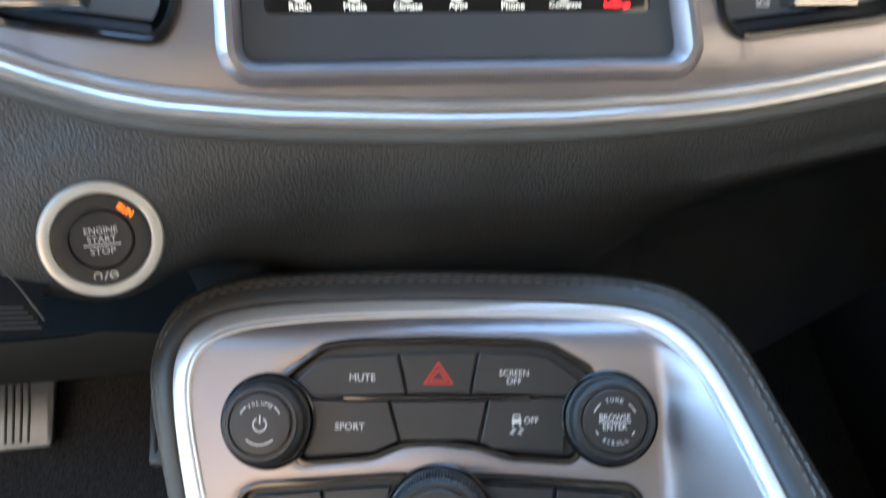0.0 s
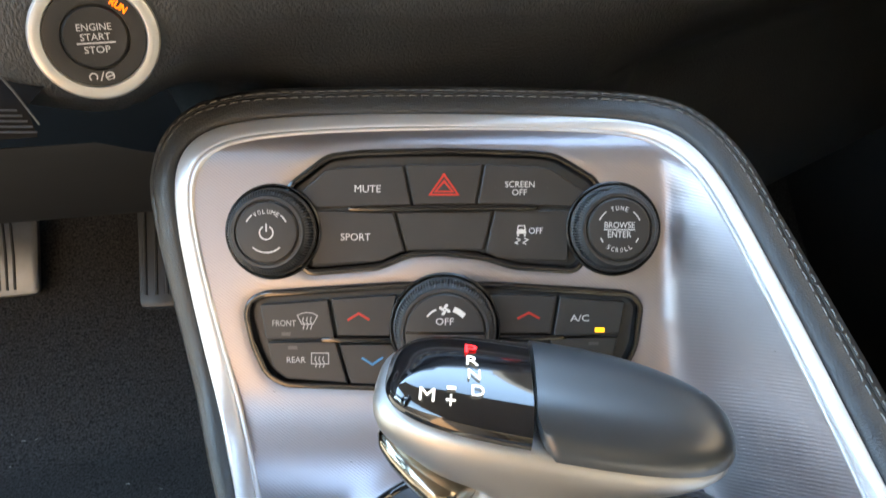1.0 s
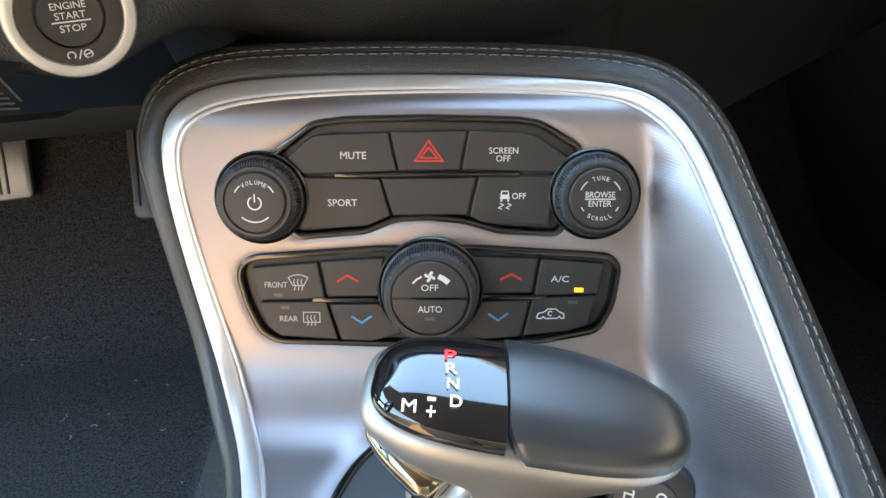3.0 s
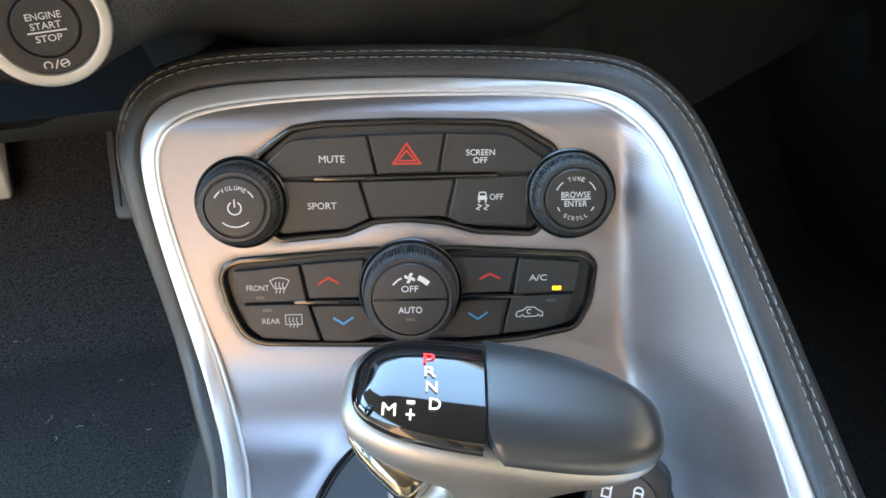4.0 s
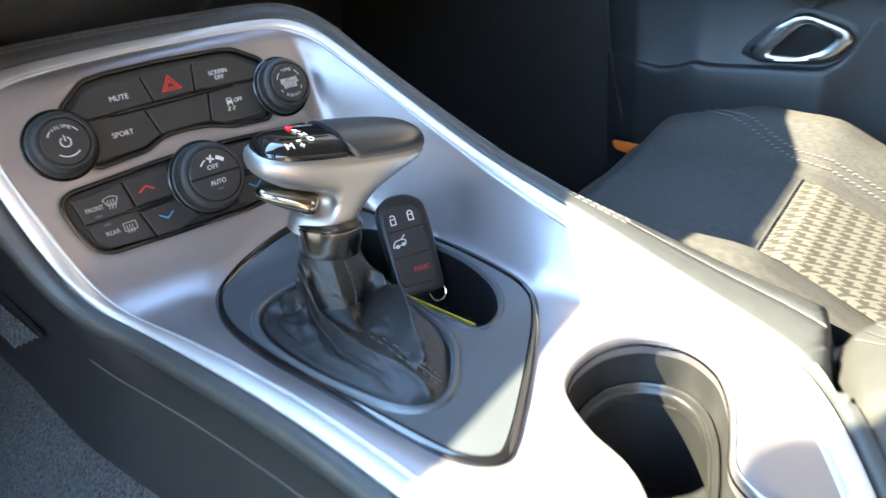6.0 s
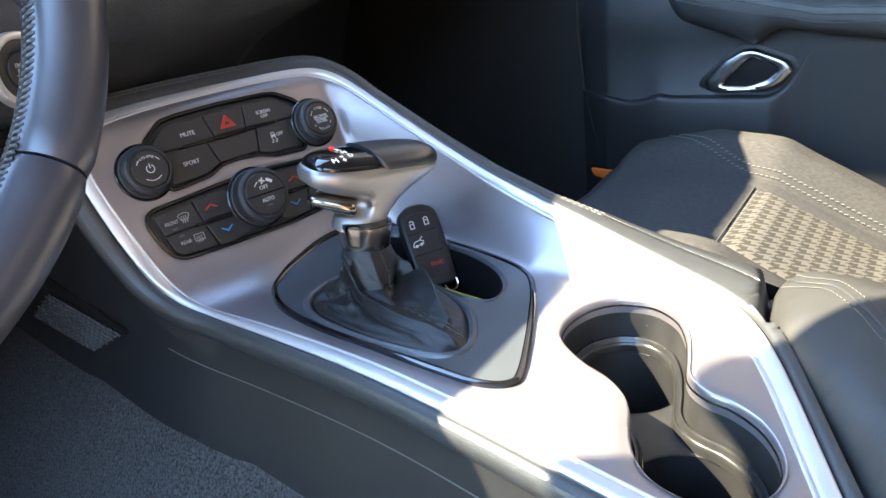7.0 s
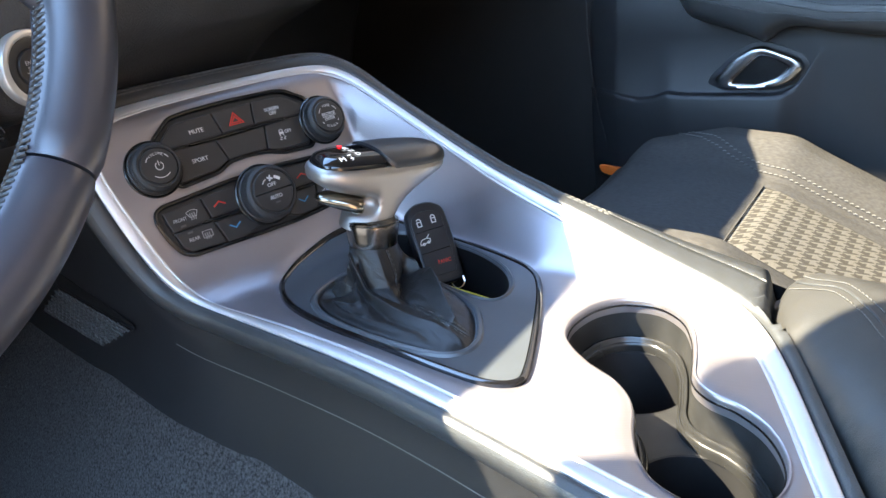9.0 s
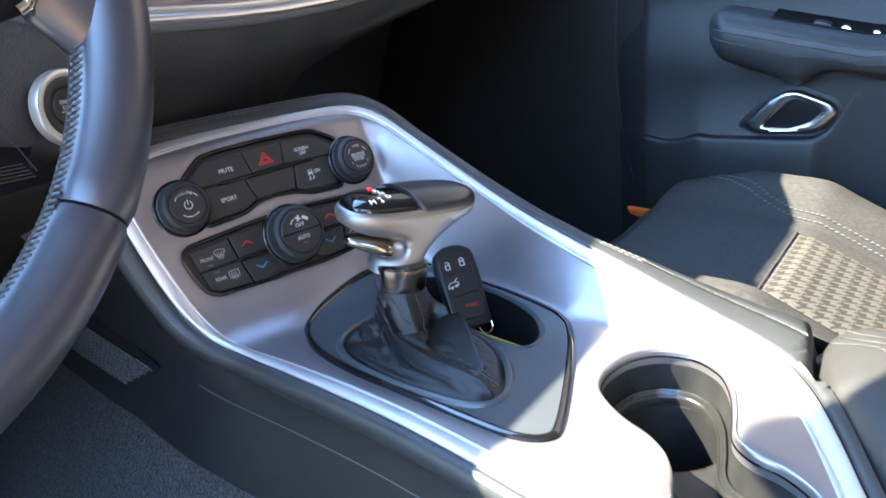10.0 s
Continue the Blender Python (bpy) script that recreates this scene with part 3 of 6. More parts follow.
# two rows of pale stitches along the leather edge
bm = bmesh.new()
for a, b in ((0.0108, 0.0036), (0.0152, 0.0030)):
    line = [p + out * (a * wide) + n * b for p, out, n, wide in frames[15 * 4:35 * 4 + 1]]
    seg = [0.0]
    for p, q in zip(line, line[1:]):
        seg.append(seg[-1] + (q - p).length)
    xs = np.array([tuple(p) for p in line])
    s = 0.0
    while s + 0.0045 < seg[-1]:
        ends = [Vector([np.interp(s + d, seg, xs[:, c]) for c in range(3)]) for d in (0.0, 0.0042)]
        t = (ends[1] - ends[0]).normalized()
        w = t.cross(Vector((0, -0.3, 0.95))).normalized()
        up = w.cross(t)
        ring = []
        for e, lift_by in ((ends[0], 0.0), (ends[0].lerp(ends[1], 0.25), 0.00022), (ends[0].lerp(ends[1], 0.75), 0.00022), (ends[1], 0.0)):
            c = e + up * (lift_by * (1 if up.z > 0 else -1))
            ring.append([bm.verts.new(c + w * (0.00038 * x) + up * (0.00034 * y)) for x, y in ((1, 0), (0, 1), (-1, 0), (0, -1))])
        for r0, r1 in zip(ring, ring[1:]):
            for i in range(4):
                bm.faces.new((r0[i], r0[(i + 1) % 4], r1[(i + 1) % 4], r1[i]))
        s += 0.0062
stitches = part("stitching", bm, THREAD, console, "two rows of pale stitches")
tagged(stitches, kind="stuff")

# sides: from the leather edge down to the carpet, forward beside the panel
rows = []
for k, (p, out, n, wide) in enumerate(frames[:20 * 4]):
    s = k / 4
    top = p + out * (EDGE[-1][0] * wide) + n * EDGE[-1][1]
    w = min(max((s - 8) / 5, 0), 1)                 # 0: console, 1: panel
    a = top + Vector((-0.002, 0, -0.010)) * (1 - w) + Vector((-0.002, 0.012, 0)) * w
    b = top + Vector((-0.003, 0, -0.013)) * (1 - w) + Vector((-0.002, 0.015, 0)) * w
    ahead = min(max((s - 6.5) / 4.5, 0), 1)
    d = Vector((table([(-0.60, -0.088), (-0.30, -0.092), (-0.10, -0.118), (0.0, -0.136), (0.4, -0.136)], top.y + 0.36 * ahead)[0], top.y + 0.36 * ahead, 0.262 + 0.30 * min(max((s - 10.5) / 9, 0), 1)))
    c = (b + d) / 2 + Vector((-0.004, 0, 0))
    c.x += (-0.1352 - c.x) * ahead
    rows.append([top, a, b, b.lerp(c, 0.5), c, c.lerp(d, 0.5), d])
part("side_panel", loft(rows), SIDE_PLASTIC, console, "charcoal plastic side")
# crease drawn as a pale tube: the light it catches is in its colour
part("side_crease", tube([r[2].lerp(r[3], 0.16 + 0.20 * k / 41) + Vector((-0.0003, 0, 0)) for k, r in enumerate(rows[4:37])], 0.0005, 5), GREY_THREAD, console, "pale line for the light on a crease")
rows = []
for k, (p, out, n, wide) in enumerate(frames[25 * 4:40 * 4]):
    top = p + out * (EDGE[-1][0] * wide) + n * EDGE[-1][1]
    rows.append([top, top + Vector((0.004, 0.01, -0.06)), top + Vector((0.004, 0.02, -0.16)), Vector((top.x + 0.01, top.y + 0.03, 0.12))])
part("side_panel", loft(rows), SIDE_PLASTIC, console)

# dust and lint lying on the facing
rng = random.Random(11)
bm = bmesh.new()
for k in range(90):
    x, v = rng.uniform(-0.10, 0.15), rng.uniform(-0.42, 0.08)
    if not inside(sheet_edge, np.array([(x, v)]))[0] or any(inside(grow(h, 0.004), np.array([(x, v)]))[0] for h in (UPPER, LOWER, plate_hole, cup_hole)):
        continue
    p, a, size = skin(x, v), rng.random() * 6.28, rng.uniform(0.0002, 0.0006)
    u0, u1 = (skin(x + 0.001, v) - p).normalized(), (skin(x, v + 0.001) - p).normalized()
    n = u0.cross(u1) * 0.0003
    e = u0 * math.cos(a) + u1 * math.sin(a)
    one = tube([p + n, p + n * 2 + e * size, p + n + e * size * 2.2], rng.uniform(0.0001, 0.0002), 4)
    me = bpy.data.meshes.new("speck")
    one.to_mesh(me)
    one.free()
    bm.from_mesh(me)
    bpy.data.meshes.remove(me)
tagged(part("dust_specks", bm, LINT, console, "pale specks of dust"), kind="stuff")


# cup holders
def cup_ring(d, z):
    return [(x, y, z) for x, y in grow(CUP_EDGE, d)]


lip = [[tuple(lay(x, y, dz)) for x, y in grow(CUP_EDGE, d)] for d, dz in ((0.0006, 0.0001), (0.0, -0.0002), (-0.0008, -0.0012), (-0.0012, -0.003), (-0.0014, -0.012))]
cup_holder = thing("cup_holder", "black double cup holder with rubber liner and dusty floor", "cup holder")
part("rim", loft(lip, closed=True), BRUSHED, cup_holder, "rolled aluminium lip")
rows = [[tuple(lay(x, y, -0.010)) for x, y in grow(CUP_EDGE, -0.0012)], cup_ring(-0.0020, 0.4195), cup_ring(-0.0030, 0.401)]
part("wall", loft(rows, closed=True), CUP, cup_holder, "black upper wall")
part("inner_ring", loft([[tuple(lay(x, y, dz)) for x, y in grow(CUP_EDGE, d)] for d, dz in ((-0.0012, -0.0048), (-0.0018, -0.0046), (-0.0021, -0.0052), (-0.0019, -0.0062), (-0.0014, -0.0064))], closed=True), GLOSS, cup_holder, "glossy black ring")
rows = [cup_ring(d, z) for d, z in ((-0.0028, 0.4015), (-0.0032, 0.4050), (-0.0042, 0.4064), (-0.0056, 0.4064), (-0.0066, 0.4050), (-0.0070, 0.4030), (-0.0074, 0.4026), (-0.0082, 0.4030), (-0.0090, 0.4022), (-0.0095, 0.4000), (-0.0100, 0.3965))]
part("liner", loft(rows, closed=True), LINER, cup_holder, "rubber liner with rounded lip")
CUPS = [(0.0775, -0.3335, 0.0385), (0.0015, -0.4235, 0.0345)]
floor_edge = grow(CUP_EDGE, -0.0098)
wells = [np.array(arc(x, y, r, 0, 360 - 7.5, 47)) for x, y, r in CUPS]
part("shelf", sheet(floor_edge, wells, 0.01, lambda x, y: (x, y, 0.3966)), CUP, cup_holder)
# wells blacker than the shelf, the shade of their depth painted in
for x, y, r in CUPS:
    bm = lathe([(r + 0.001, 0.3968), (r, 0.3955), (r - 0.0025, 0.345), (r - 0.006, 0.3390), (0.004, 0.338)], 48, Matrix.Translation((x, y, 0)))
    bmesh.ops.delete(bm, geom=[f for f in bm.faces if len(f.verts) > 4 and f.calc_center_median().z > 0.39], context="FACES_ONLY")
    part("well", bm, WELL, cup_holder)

# shift plate
plate = thing("shift_plate", "satin charcoal shifter surround with glossy black edge", "shifter surround")
rows = [[tuple(lay(x, y, dz)) for x, y in grow(PLATE_EDGE, d)] for d, dz in ((0.0006, -0.004), (0.0004, 0.0006), (-0.001, 0.0016), (-0.0030, 0.0016), (-0.0042, 0.0004), (-0.0046, -0.002))]
part("gloss_edge", loft(rows, closed=True), GLOSS, plate, "glossy black edge")
BOOT_EDGE = spline([(-0.030, -0.116), (-0.038, -0.146), (-0.036, -0.195), (-0.026, -0.243), (-0.014, -0.2585), (0.002, -0.256), (0.022, -0.238), (0.035, -0.219), (0.042, -0.190), (0.044, -0.150), (0.040, -0.115), (0.018, -0.096), (-0.012, -0.101)], 5, True)
POCKET_EDGE = spline([(0.094, -0.052), (0.107, -0.064), (0.113, -0.100), (0.114, -0.140), (0.109, -0.170), (0.098, -0.198), (0.080, -0.219), (0.062, -0.226), (0.0535, -0.217), (0.052, -0.185), (0.058, -0.130), (0.068, -0.075), (0.080, -0.055)], 5, True)
plate_in = grow(PLATE_EDGE, -0.0044)
part("face", sheet(plate_in, [BOOT_EDGE, POCKET_EDGE], 0.006, lambda x, y: lay(x, y, 0.0008)), PLATE, plate)
rows = [[tuple(lay(x, y, dz)) for x, y in grow(POCKET_EDGE, d)] for d, dz in ((0.0040, 0.0010), (0.0028, 0.0022), (0.0010, 0.0018), (-0.0004, -0.001))]
part("tray_rim", loft(rows, closed=True), PLATE, plate)
rows = rows[3:] + [[(x, y, 0.395) for x, y in grow(POCKET_EDGE, -0.002)], [(x, y, 0.390) for x, y in grow(POCKET_EDGE, -0.007)]]
# tray inside blacker than the plate: its shade is in the colour
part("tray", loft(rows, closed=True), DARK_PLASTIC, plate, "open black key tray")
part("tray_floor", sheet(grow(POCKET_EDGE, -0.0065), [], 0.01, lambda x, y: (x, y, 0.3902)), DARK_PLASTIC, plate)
rows = [[tuple(lay(x, y, dz)) for x, y in grow(BOOT_EDGE, d)] for d, dz in ((0.0062, 0.0008), (0.0050, 0.0026), (0.0026, 0.0032), (0.0008, 0.0020), (-0.0004, -0.003))]
part("boot_ring", loft(rows, closed=True), PLATE, plate)

# ---------------------------------------------------------------- control panels
def flat_at(x, y, z=0.0, turn=0):
    return PANEL @ pose(x, y, z, 0, 0, turn)


def mm(pts):
    return [(x / 1000, y / 1000) for x, y in pts]


def panel_frame(owner, outline):
    """A glossy black pan: rolled edge, walls and floor, let into the aluminium."""
    rows = []
    for d, z in ((0.0020, -0.0004), (0.0016, 0.0006), (0.0004, 0.0010), (-0.0010, 0.0006), (-0.0018, -0.0012), (-0.0022, -0.0040)):
        rows.append([PANEL @ Vector((x, y, z)) for x, y in grow(outline, d)])
    part("edge", loft(rows, closed=True), GLOSS, owner, "glossy black edge")
    part("pan", sheet(grow(outline, -0.0020), [], 0.02, lambda x, y: PANEL @ Vector((x, y, -0.0038))), RUBBER, owner)


def button(owner, pts, top=0.0004, label=""):
    loop = grow(rounded(mm(pts), 0.0010, 2), -0.00025)
    return part("button", block(loop, -0.0036, top, 0.0007, PANEL), BUTTON, owner, label, sharp=18)


def mark(owner, lines, width, mat=None, z=0.0004, name="symbol"):
    return part(name, stroke([mm(line) for line in lines], width / 1000, flat_at(0, 0, z)), mat or PRINT, owner, smooth=False)


def word(owner, body, x, y, width, height=None, z=0.0004, turn=0, mat=None, bold=0.0):
    return part("lettering", letters(body, width / 1000, flat_at(x / 1000, y / 1000, z, turn), height / 1000 if height else None, bold), mat or PRINT, owner, smooth=False)


def around(owner, body, cx, cy, r, mid, step, size, z, mat=None, low=False):
    """Letters set round a circle about mid degrees."""
    bm = bmesh.new()
    n = len(body)
    for i, ch in enumerate(body):
        a = mid + (step * (i - (n - 1) / 2)) * (1 if low else -1)
        m = flat_at(cx / 1000 + r / 1000 * math.cos(radians(a)), cy / 1000 + r / 1000 * math.sin(radians(a)), z, a + 90 if low else a - 90)
        one = letters(ch, size / 1000 * (0.32 if ch == "I" else 0.9 if ch == "M" else 0.66), m, size / 1000, 0.0)
        me = bpy.data.meshes.new("one")
        one.to_mesh(me)
        one.free()
        bm.from_mesh(me)
        bpy.data.meshes.remove(me)
    return part("lettering", bm, mat or PRINT, owner, smooth=False)


audio = thing("audio_panel", "dark audio button panel with two knurled knobs on brushed aluminium", "control panel")
panel_frame(audio, UPPER)
b = button(audio, [(-69.5, 62.5), (-57, 73.6), (-50.6, 74.6), (-19.2, 75.8), (-15.0, 55.9), (-62, 54.4)])
word(b, "MUTE", -36.6, 64.1, 12.8)
b = button(audio, [(-18.4, 76.0), (20.0, 76.6), (16.4, 56.7), (-14.2, 56.1)])
mark(b, [[(0.9, 71.3), (-6.0, 61.4), (7.8, 61.4), (0.9, 71.3)], [(0.9, 68.0), (-3.3, 62.9), (5.1, 62.9), (0.9, 68.0)]], 1.0, RED_PRINT)
b = button(audio, [(20.8, 76.6), (46, 75.8), (53.5, 74.5), (70.0, 63.0), (63.5, 55.5), (17.2, 56.9)])
word(b, "SCREEN", 38.0, 66.6, 14.4, 3.0)
word(b, "OFF", 37.9, 62.7, 7.2, 3.0)
b = button(audio, [(-63, 53.4), (-23.8, 52.8), (-18.4, 33.5), (-30.6, 28.0), (-64.5, 26.2)])
word(b, "SPORT", -42.5, 40.4, 14.6)
button(audio, [(-22.8, 52.8), (24.9, 53.6), (20.4, 34.1), (-17.4, 33.6)])
b = button(audio, [(25.8, 53.8), (63.5, 54.6), (62.0, 28.6), (36.0, 29.2), (27.3, 30.2), (21.2, 33.6)])
word(b, "OFF", 46.1, 43.9, 6.9, 3.0)
mark(b, [[(37.0, 44.2), (37.5, 46.3), (40.5, 46.3), (41.0, 44.2)]], 0.5)
mark(b, [[(36.6, 43.0), (41.4, 43.0)], [(36.9, 41.7), (37.8, 41.7)], [(40.2, 41.7), (41.1, 41.7)], [(37.0, 44.0), (41.0, 44.0)]], 1.15)
mark(b, [[(36.6, 40.2), (38.4, 39.4), (36.0, 37.9), (37.6, 37.2)], [(40.4, 40.2), (42.2, 39.4), (39.8, 37.9), (41.4, 37.2)]], 0.5)
bar = np.array(mm([(-46.6, 54.3), (-45.2, 55.3), (0.0, 55.7), (45.6, 56.0), (47.0, 54.9), (45.6, 53.9), (0.0, 53.6), (-45.2, 53.3)]))
part("divider", block(bar, -0.0036, 0.0012, 0.0003, PANEL), GLOSS, audio, "glossy black dividing bar")


def knob(owner, cx, cy, ring_r, body_r, cap_r, top, teeth, label):
    m = flat_at(cx / 1000, cy / 1000)
    k = part("knob", lathe([(body_r - 0.001, -0.002), (body_r, 0.0015), (body_r, 0.0040), (body_r - 0.0006, 0.0046), (body_r - 0.0012, top - 0.0052), (body_r - 0.0022, top - 0.0036), (body_r - 0.0042, top - 0.0024),
                            (cap_r + 0.0032, top - 0.0022), (cap_r + 0.0024, top - 0.0010), (cap_r + 0.0010, top - 0.0010), (cap_r + 0.0007, top - 0.0024), (cap_r - 0.004, top - 0.0024)],
                           teeth * 4, m, (3, 5, teeth, 0.0006)), RUBBER, owner, label)
    part("ring", lathe([(body_r, -0.001), (ring_r, -0.0005), (ring_r, 0.0012), (ring_r - 0.0008, 0.0020), (ring_r - 0.0016, 0.0012), (body_r + 0.0002, 0.0006)], 72, m), LINER, k, "glossy black ring")
    cap = part("cap", lathe([(cap_r, top - 0.0030), (cap_r, top - 0.0008), (cap_r - 0.0006, top - 0.0001), (cap_r - 0.003, top + 0.0001), (0.002, top + 0.0002)], 56, m), BUTTON, k)
    return k


v = knob(audio, -83.0, 42.8, 0.0236, 0.0215, 0.0147, 0.0155, 90, "knurled volume knob")
VZ = 0.0157
around(v, "VOLUME", -83, 42.8, 9.9, 90, 13.0, 2.1, VZ)
mark(v, [arc(-83, 42.8, 10.6, 152, 130, 5), arc(-83, 42.8, 10.6, 50, 28, 5), arc(-83, 42.8, 9.6, 228, 312, 12), arc(-83, 42.6, 3.2, 120, 420, 18), [(-83, 47.0), (-83, 43.0)]], 0.62, z=VZ)
k = knob(audio, 83.8, 45.0, 0.0232, 0.0212, 0.0147, 0.0155, 90, "knurled tuning knob")
around(k, "TUNE", 83.8, 45.0, 10.0, 90, 13, 2.1, VZ)
around(k, "SCROLL", 83.8, 45.0, 9.8, 270, 12.5, 2.0, VZ, low=True)
word(k, "BROWSE", 83.8, 47.0, 14.2, 2.9, VZ)
word(k, "ENTER", 83.8, 42.6, 11.0, 2.9, VZ)
mark(k, [[(76.4, 44.8), (91.2, 44.8)], arc(83.8, 45, 10.4, 156, 128, 5), arc(83.8, 45, 10.4, 52, 24, 5), arc(83.8, 45, 9.8, 205, 218, 4), arc(83.8, 45, 9.8, 322, 335, 4)], 0.5, z=VZ)

climate = thing("climate_panel", "dark climate control panel with a large fan knob", "control panel")
panel_frame(climate, LOWER)
b = button(climate, [(-90.2, 6.8), (-56.2, 9.6), (-52.6, -10.2), (-87.1, -11.0)])
word(b, "FRONT", -77.9, -2.4, 11.6, 3.0, mat=DIM_PRINT)
mark(b, [[(-71.4, 1.4), (-69, 2.6), (-66.4, 3.0), (-63.8, 2.6), (-61.4, 1.4), (-63.6, -2.8), (-69.2, -2.8), (-71.4, 1.4)], [(-68.3, 0.6), (-68.8, -1.2), (-67.9, -3.0), (-68.6, -5.4)], [(-66.4, 0.6), (-66.9, -1.2), (-66.0, -3.0), (-66.7, -5.4)], [(-64.5, 0.6), (-65.0, -1.2), (-64.1, -3.0), (-64.8, -5.4)]], 0.45, DIM_PRINT)
mark(b, [[(-79.2, -7.8), (-74.8, -7.8)]], 1.7, GREY_PRINT, name="indicator")
b = button(climate, [(-86.6, -11.7), (-52.2, -11.2), (-46.4, -32.3), (-77.0, -30.4), (-83.5, -25.0)])
word(b, "REAR", -72.0, -20.6, 9.3, 2.9, mat=DIM_PRINT)
mark(b, [[(-64.4, -17.2), (-55.9, -17.2), (-55.9, -22.6), (-64.4, -22.6), (-64.4, -17.2)], [(-62.2, -18.8), (-62.7, -20.4), (-61.8, -22.2), (-62.4, -24.4)], [(-60.3, -18.8), (-60.8, -20.4), (-59.9, -22.2), (-60.5, -24.4)], [(-58.4, -18.8), (-58.9, -20.4), (-58.0, -22.2), (-58.6, -24.4)]], 0.45, DIM_PRINT)
mark(b, [[(-76.0, -14.6), (-71.5, -14.6)]], 1.7, GREY_PRINT, name="indicator")
b = button(climate, [(-55.0, 9.9), (-22.0, 12.2), (-25.6, -8.8), (-51.6, -9.1)])
mark(b, [[(-46.5, -0.8), (-41.0, 2.6), (-35.6, -0.6)]], 1.05, RED_PRINT)
b = button(climate, [(-50.9, -12.7), (-25.0, -12.4), (-12.4, -28.6), (-28.9, -33.2), (-45.2, -32.5)])
mark(b, [[(-39.4, -19.4), (-34.2, -22.8), (-29.0, -19.2)]], 1.05, BLUE_PRINT)
b = button(climate, [(22.2, 12.8), (57.0, 11.9), (53.8, -6.9), (27.1, -7.4)])
mark(b, [[(37.4, 0.4), (43.0, 3.4), (48.4, 0.6)]], 1.05, RED_PRINT)
b = button(climate, [(58.0, 11.7), (90.7, 9.2), (88.2, -7.2), (55.0, -8.4)])
word(b, "A/C", 68.1, 0.9, 9.2, 3.2)
mark(b, [[(75.7, -4.9), (80.3, -4.9)]], 2.1, LIT_AMBER, name="indicator")
b = button(climate, [(27.6, -11.1), (53.0, -10.2), (48.4, -30.6), (28.0, -32.0), (17.5, -28.6)])
mark(b, [[(31.6, -17.8), (36.6, -21.4), (41.8, -17.6)]], 1.05, BLUE_PRINT)
b = button(climate, [(54.4, -9.2), (87.6, -8.0), (83.2, -24.4), (72.7, -27.7), (49.6, -30.0)])
mark(b, [[(56.7, -19.4), (57.6, -17.6), (60.6, -16.8), (62.4, -15.2), (66.6, -15.2), (68.6, -16.9), (70.8, -17.8), (70.9, -20.0), (69.4, -20.2), (68.6, -19.2), (67.4, -20.2), (61.4, -20.4), (60.2, -19.4), (59.0, -20.4), (57.0, -20.2), (56.7, -19.4)], arc(63.8, -17.6, 1.2, 40, 300, 8)], 0.55)
mark(b, [[(72.7, -11.7), (77.5, -11.7)]], 1.4, GREY_PRINT, name="indicator")
for x0, x1, yy in ((-60.0, -23.0, -10.5), (24.0, 61.6, -8.8)):
    tip = 1 if x0 < 0 else -1
    o = [(x0, yy), (x0 + 1.4, yy + 1.2), (x1, yy + 1.2), (x1, yy - 1.2), (x0 + 1.4, yy - 1.2)] if x0 < 0 else [(x0, yy - 1.2), (x0, yy + 1.2), (x1 - 1.4, yy + 1.2), (x1, yy), (x1 - 1.4, yy - 1.2)]
    part("divider", block(np.array(mm(o)), -0.0036, 0.0012, 0.0003, PANEL), GLOSS, climate, "glossy black dividing bar")
FX, FY, FZ = 1.6, -4.2, 0.0195
f = knob(climate, FX, FY, 0.0274, 0.0252, 0.0186, 0.0193, 100, "knurled fan knob")
word(f, "OFF", FX, FY + 5.6, 8.4, 3.2, FZ)
word(f, "AUTO", FX, FY - 5.4, 11.8, 3.3, FZ)
mark(f, [[(FX - 18.4, FY), (FX + 18.4, FY)]], 1.3, GLOSS, FZ - 0.0001, "divider")
mark(f, [[(FX - 8.4, FY + 7.8), (FX - 6.2, FY + 10.0), (FX - 4.0, FY + 11.2)]], 0.8, z=FZ)
mark(f, [[(FX + 4.2, FY + 11.4), (FX + 6.6, FY + 10.2), (FX + 9.2, FY + 8.2)]], 2.6, z=FZ)
blade = [(0.3, 0.2), (0.5, 1.1), (1.2, 1.7), (2.0, 1.5)]
mark(f, [[(FX + x * math.cos(q) - y * math.sin(q), FY + 11.2 + x * math.sin(q) + y * math.cos(q)) for x, y in blade] for q in [math.pi / 2 * k + 0.3 for k in range(4)]], 1.25, z=FZ)
mark(f, [[(FX - 2.2, FY - 10.4), (FX + 2.2, FY - 10.4)]], 1.4, GREY_PRINT, FZ, "indicator")

# ---------------------------------------------------------------- gear selector
HEAD = pose(0.0385, -0.126, 0.5310, 7.0, 8.0, -4.0)
selector = thing("gear_selector", "satin silver T-handle gear selector with leather boot and lit letters", "gear selector")
N = 48


def oval(cx, cy, z, rx0, rx1, ry0, ry1, p=2.4):
    """One level of the handle: reaches rx0 to the driver, rx1 to the passenger, ry0 to the rear, ry1 to the front."""
    row = []
    for i in range(N):
        a = 2 * math.pi * i / N
        c, s = math.cos(a), math.sin(a)
        rx, ry = (rx1 if c > 0 else rx0), (ry1 if s > 0 else ry0)
        row.append(Vector((cx + rx * math.copysign(abs(c) ** (2 / p), c), cy + ry * math.copysign(abs(s) ** (2 / p), s), z)))
    return row


def sweep(x):
    return 1 - 0.55 * max(0.0, (x - 0.004) / 0.054) ** 2


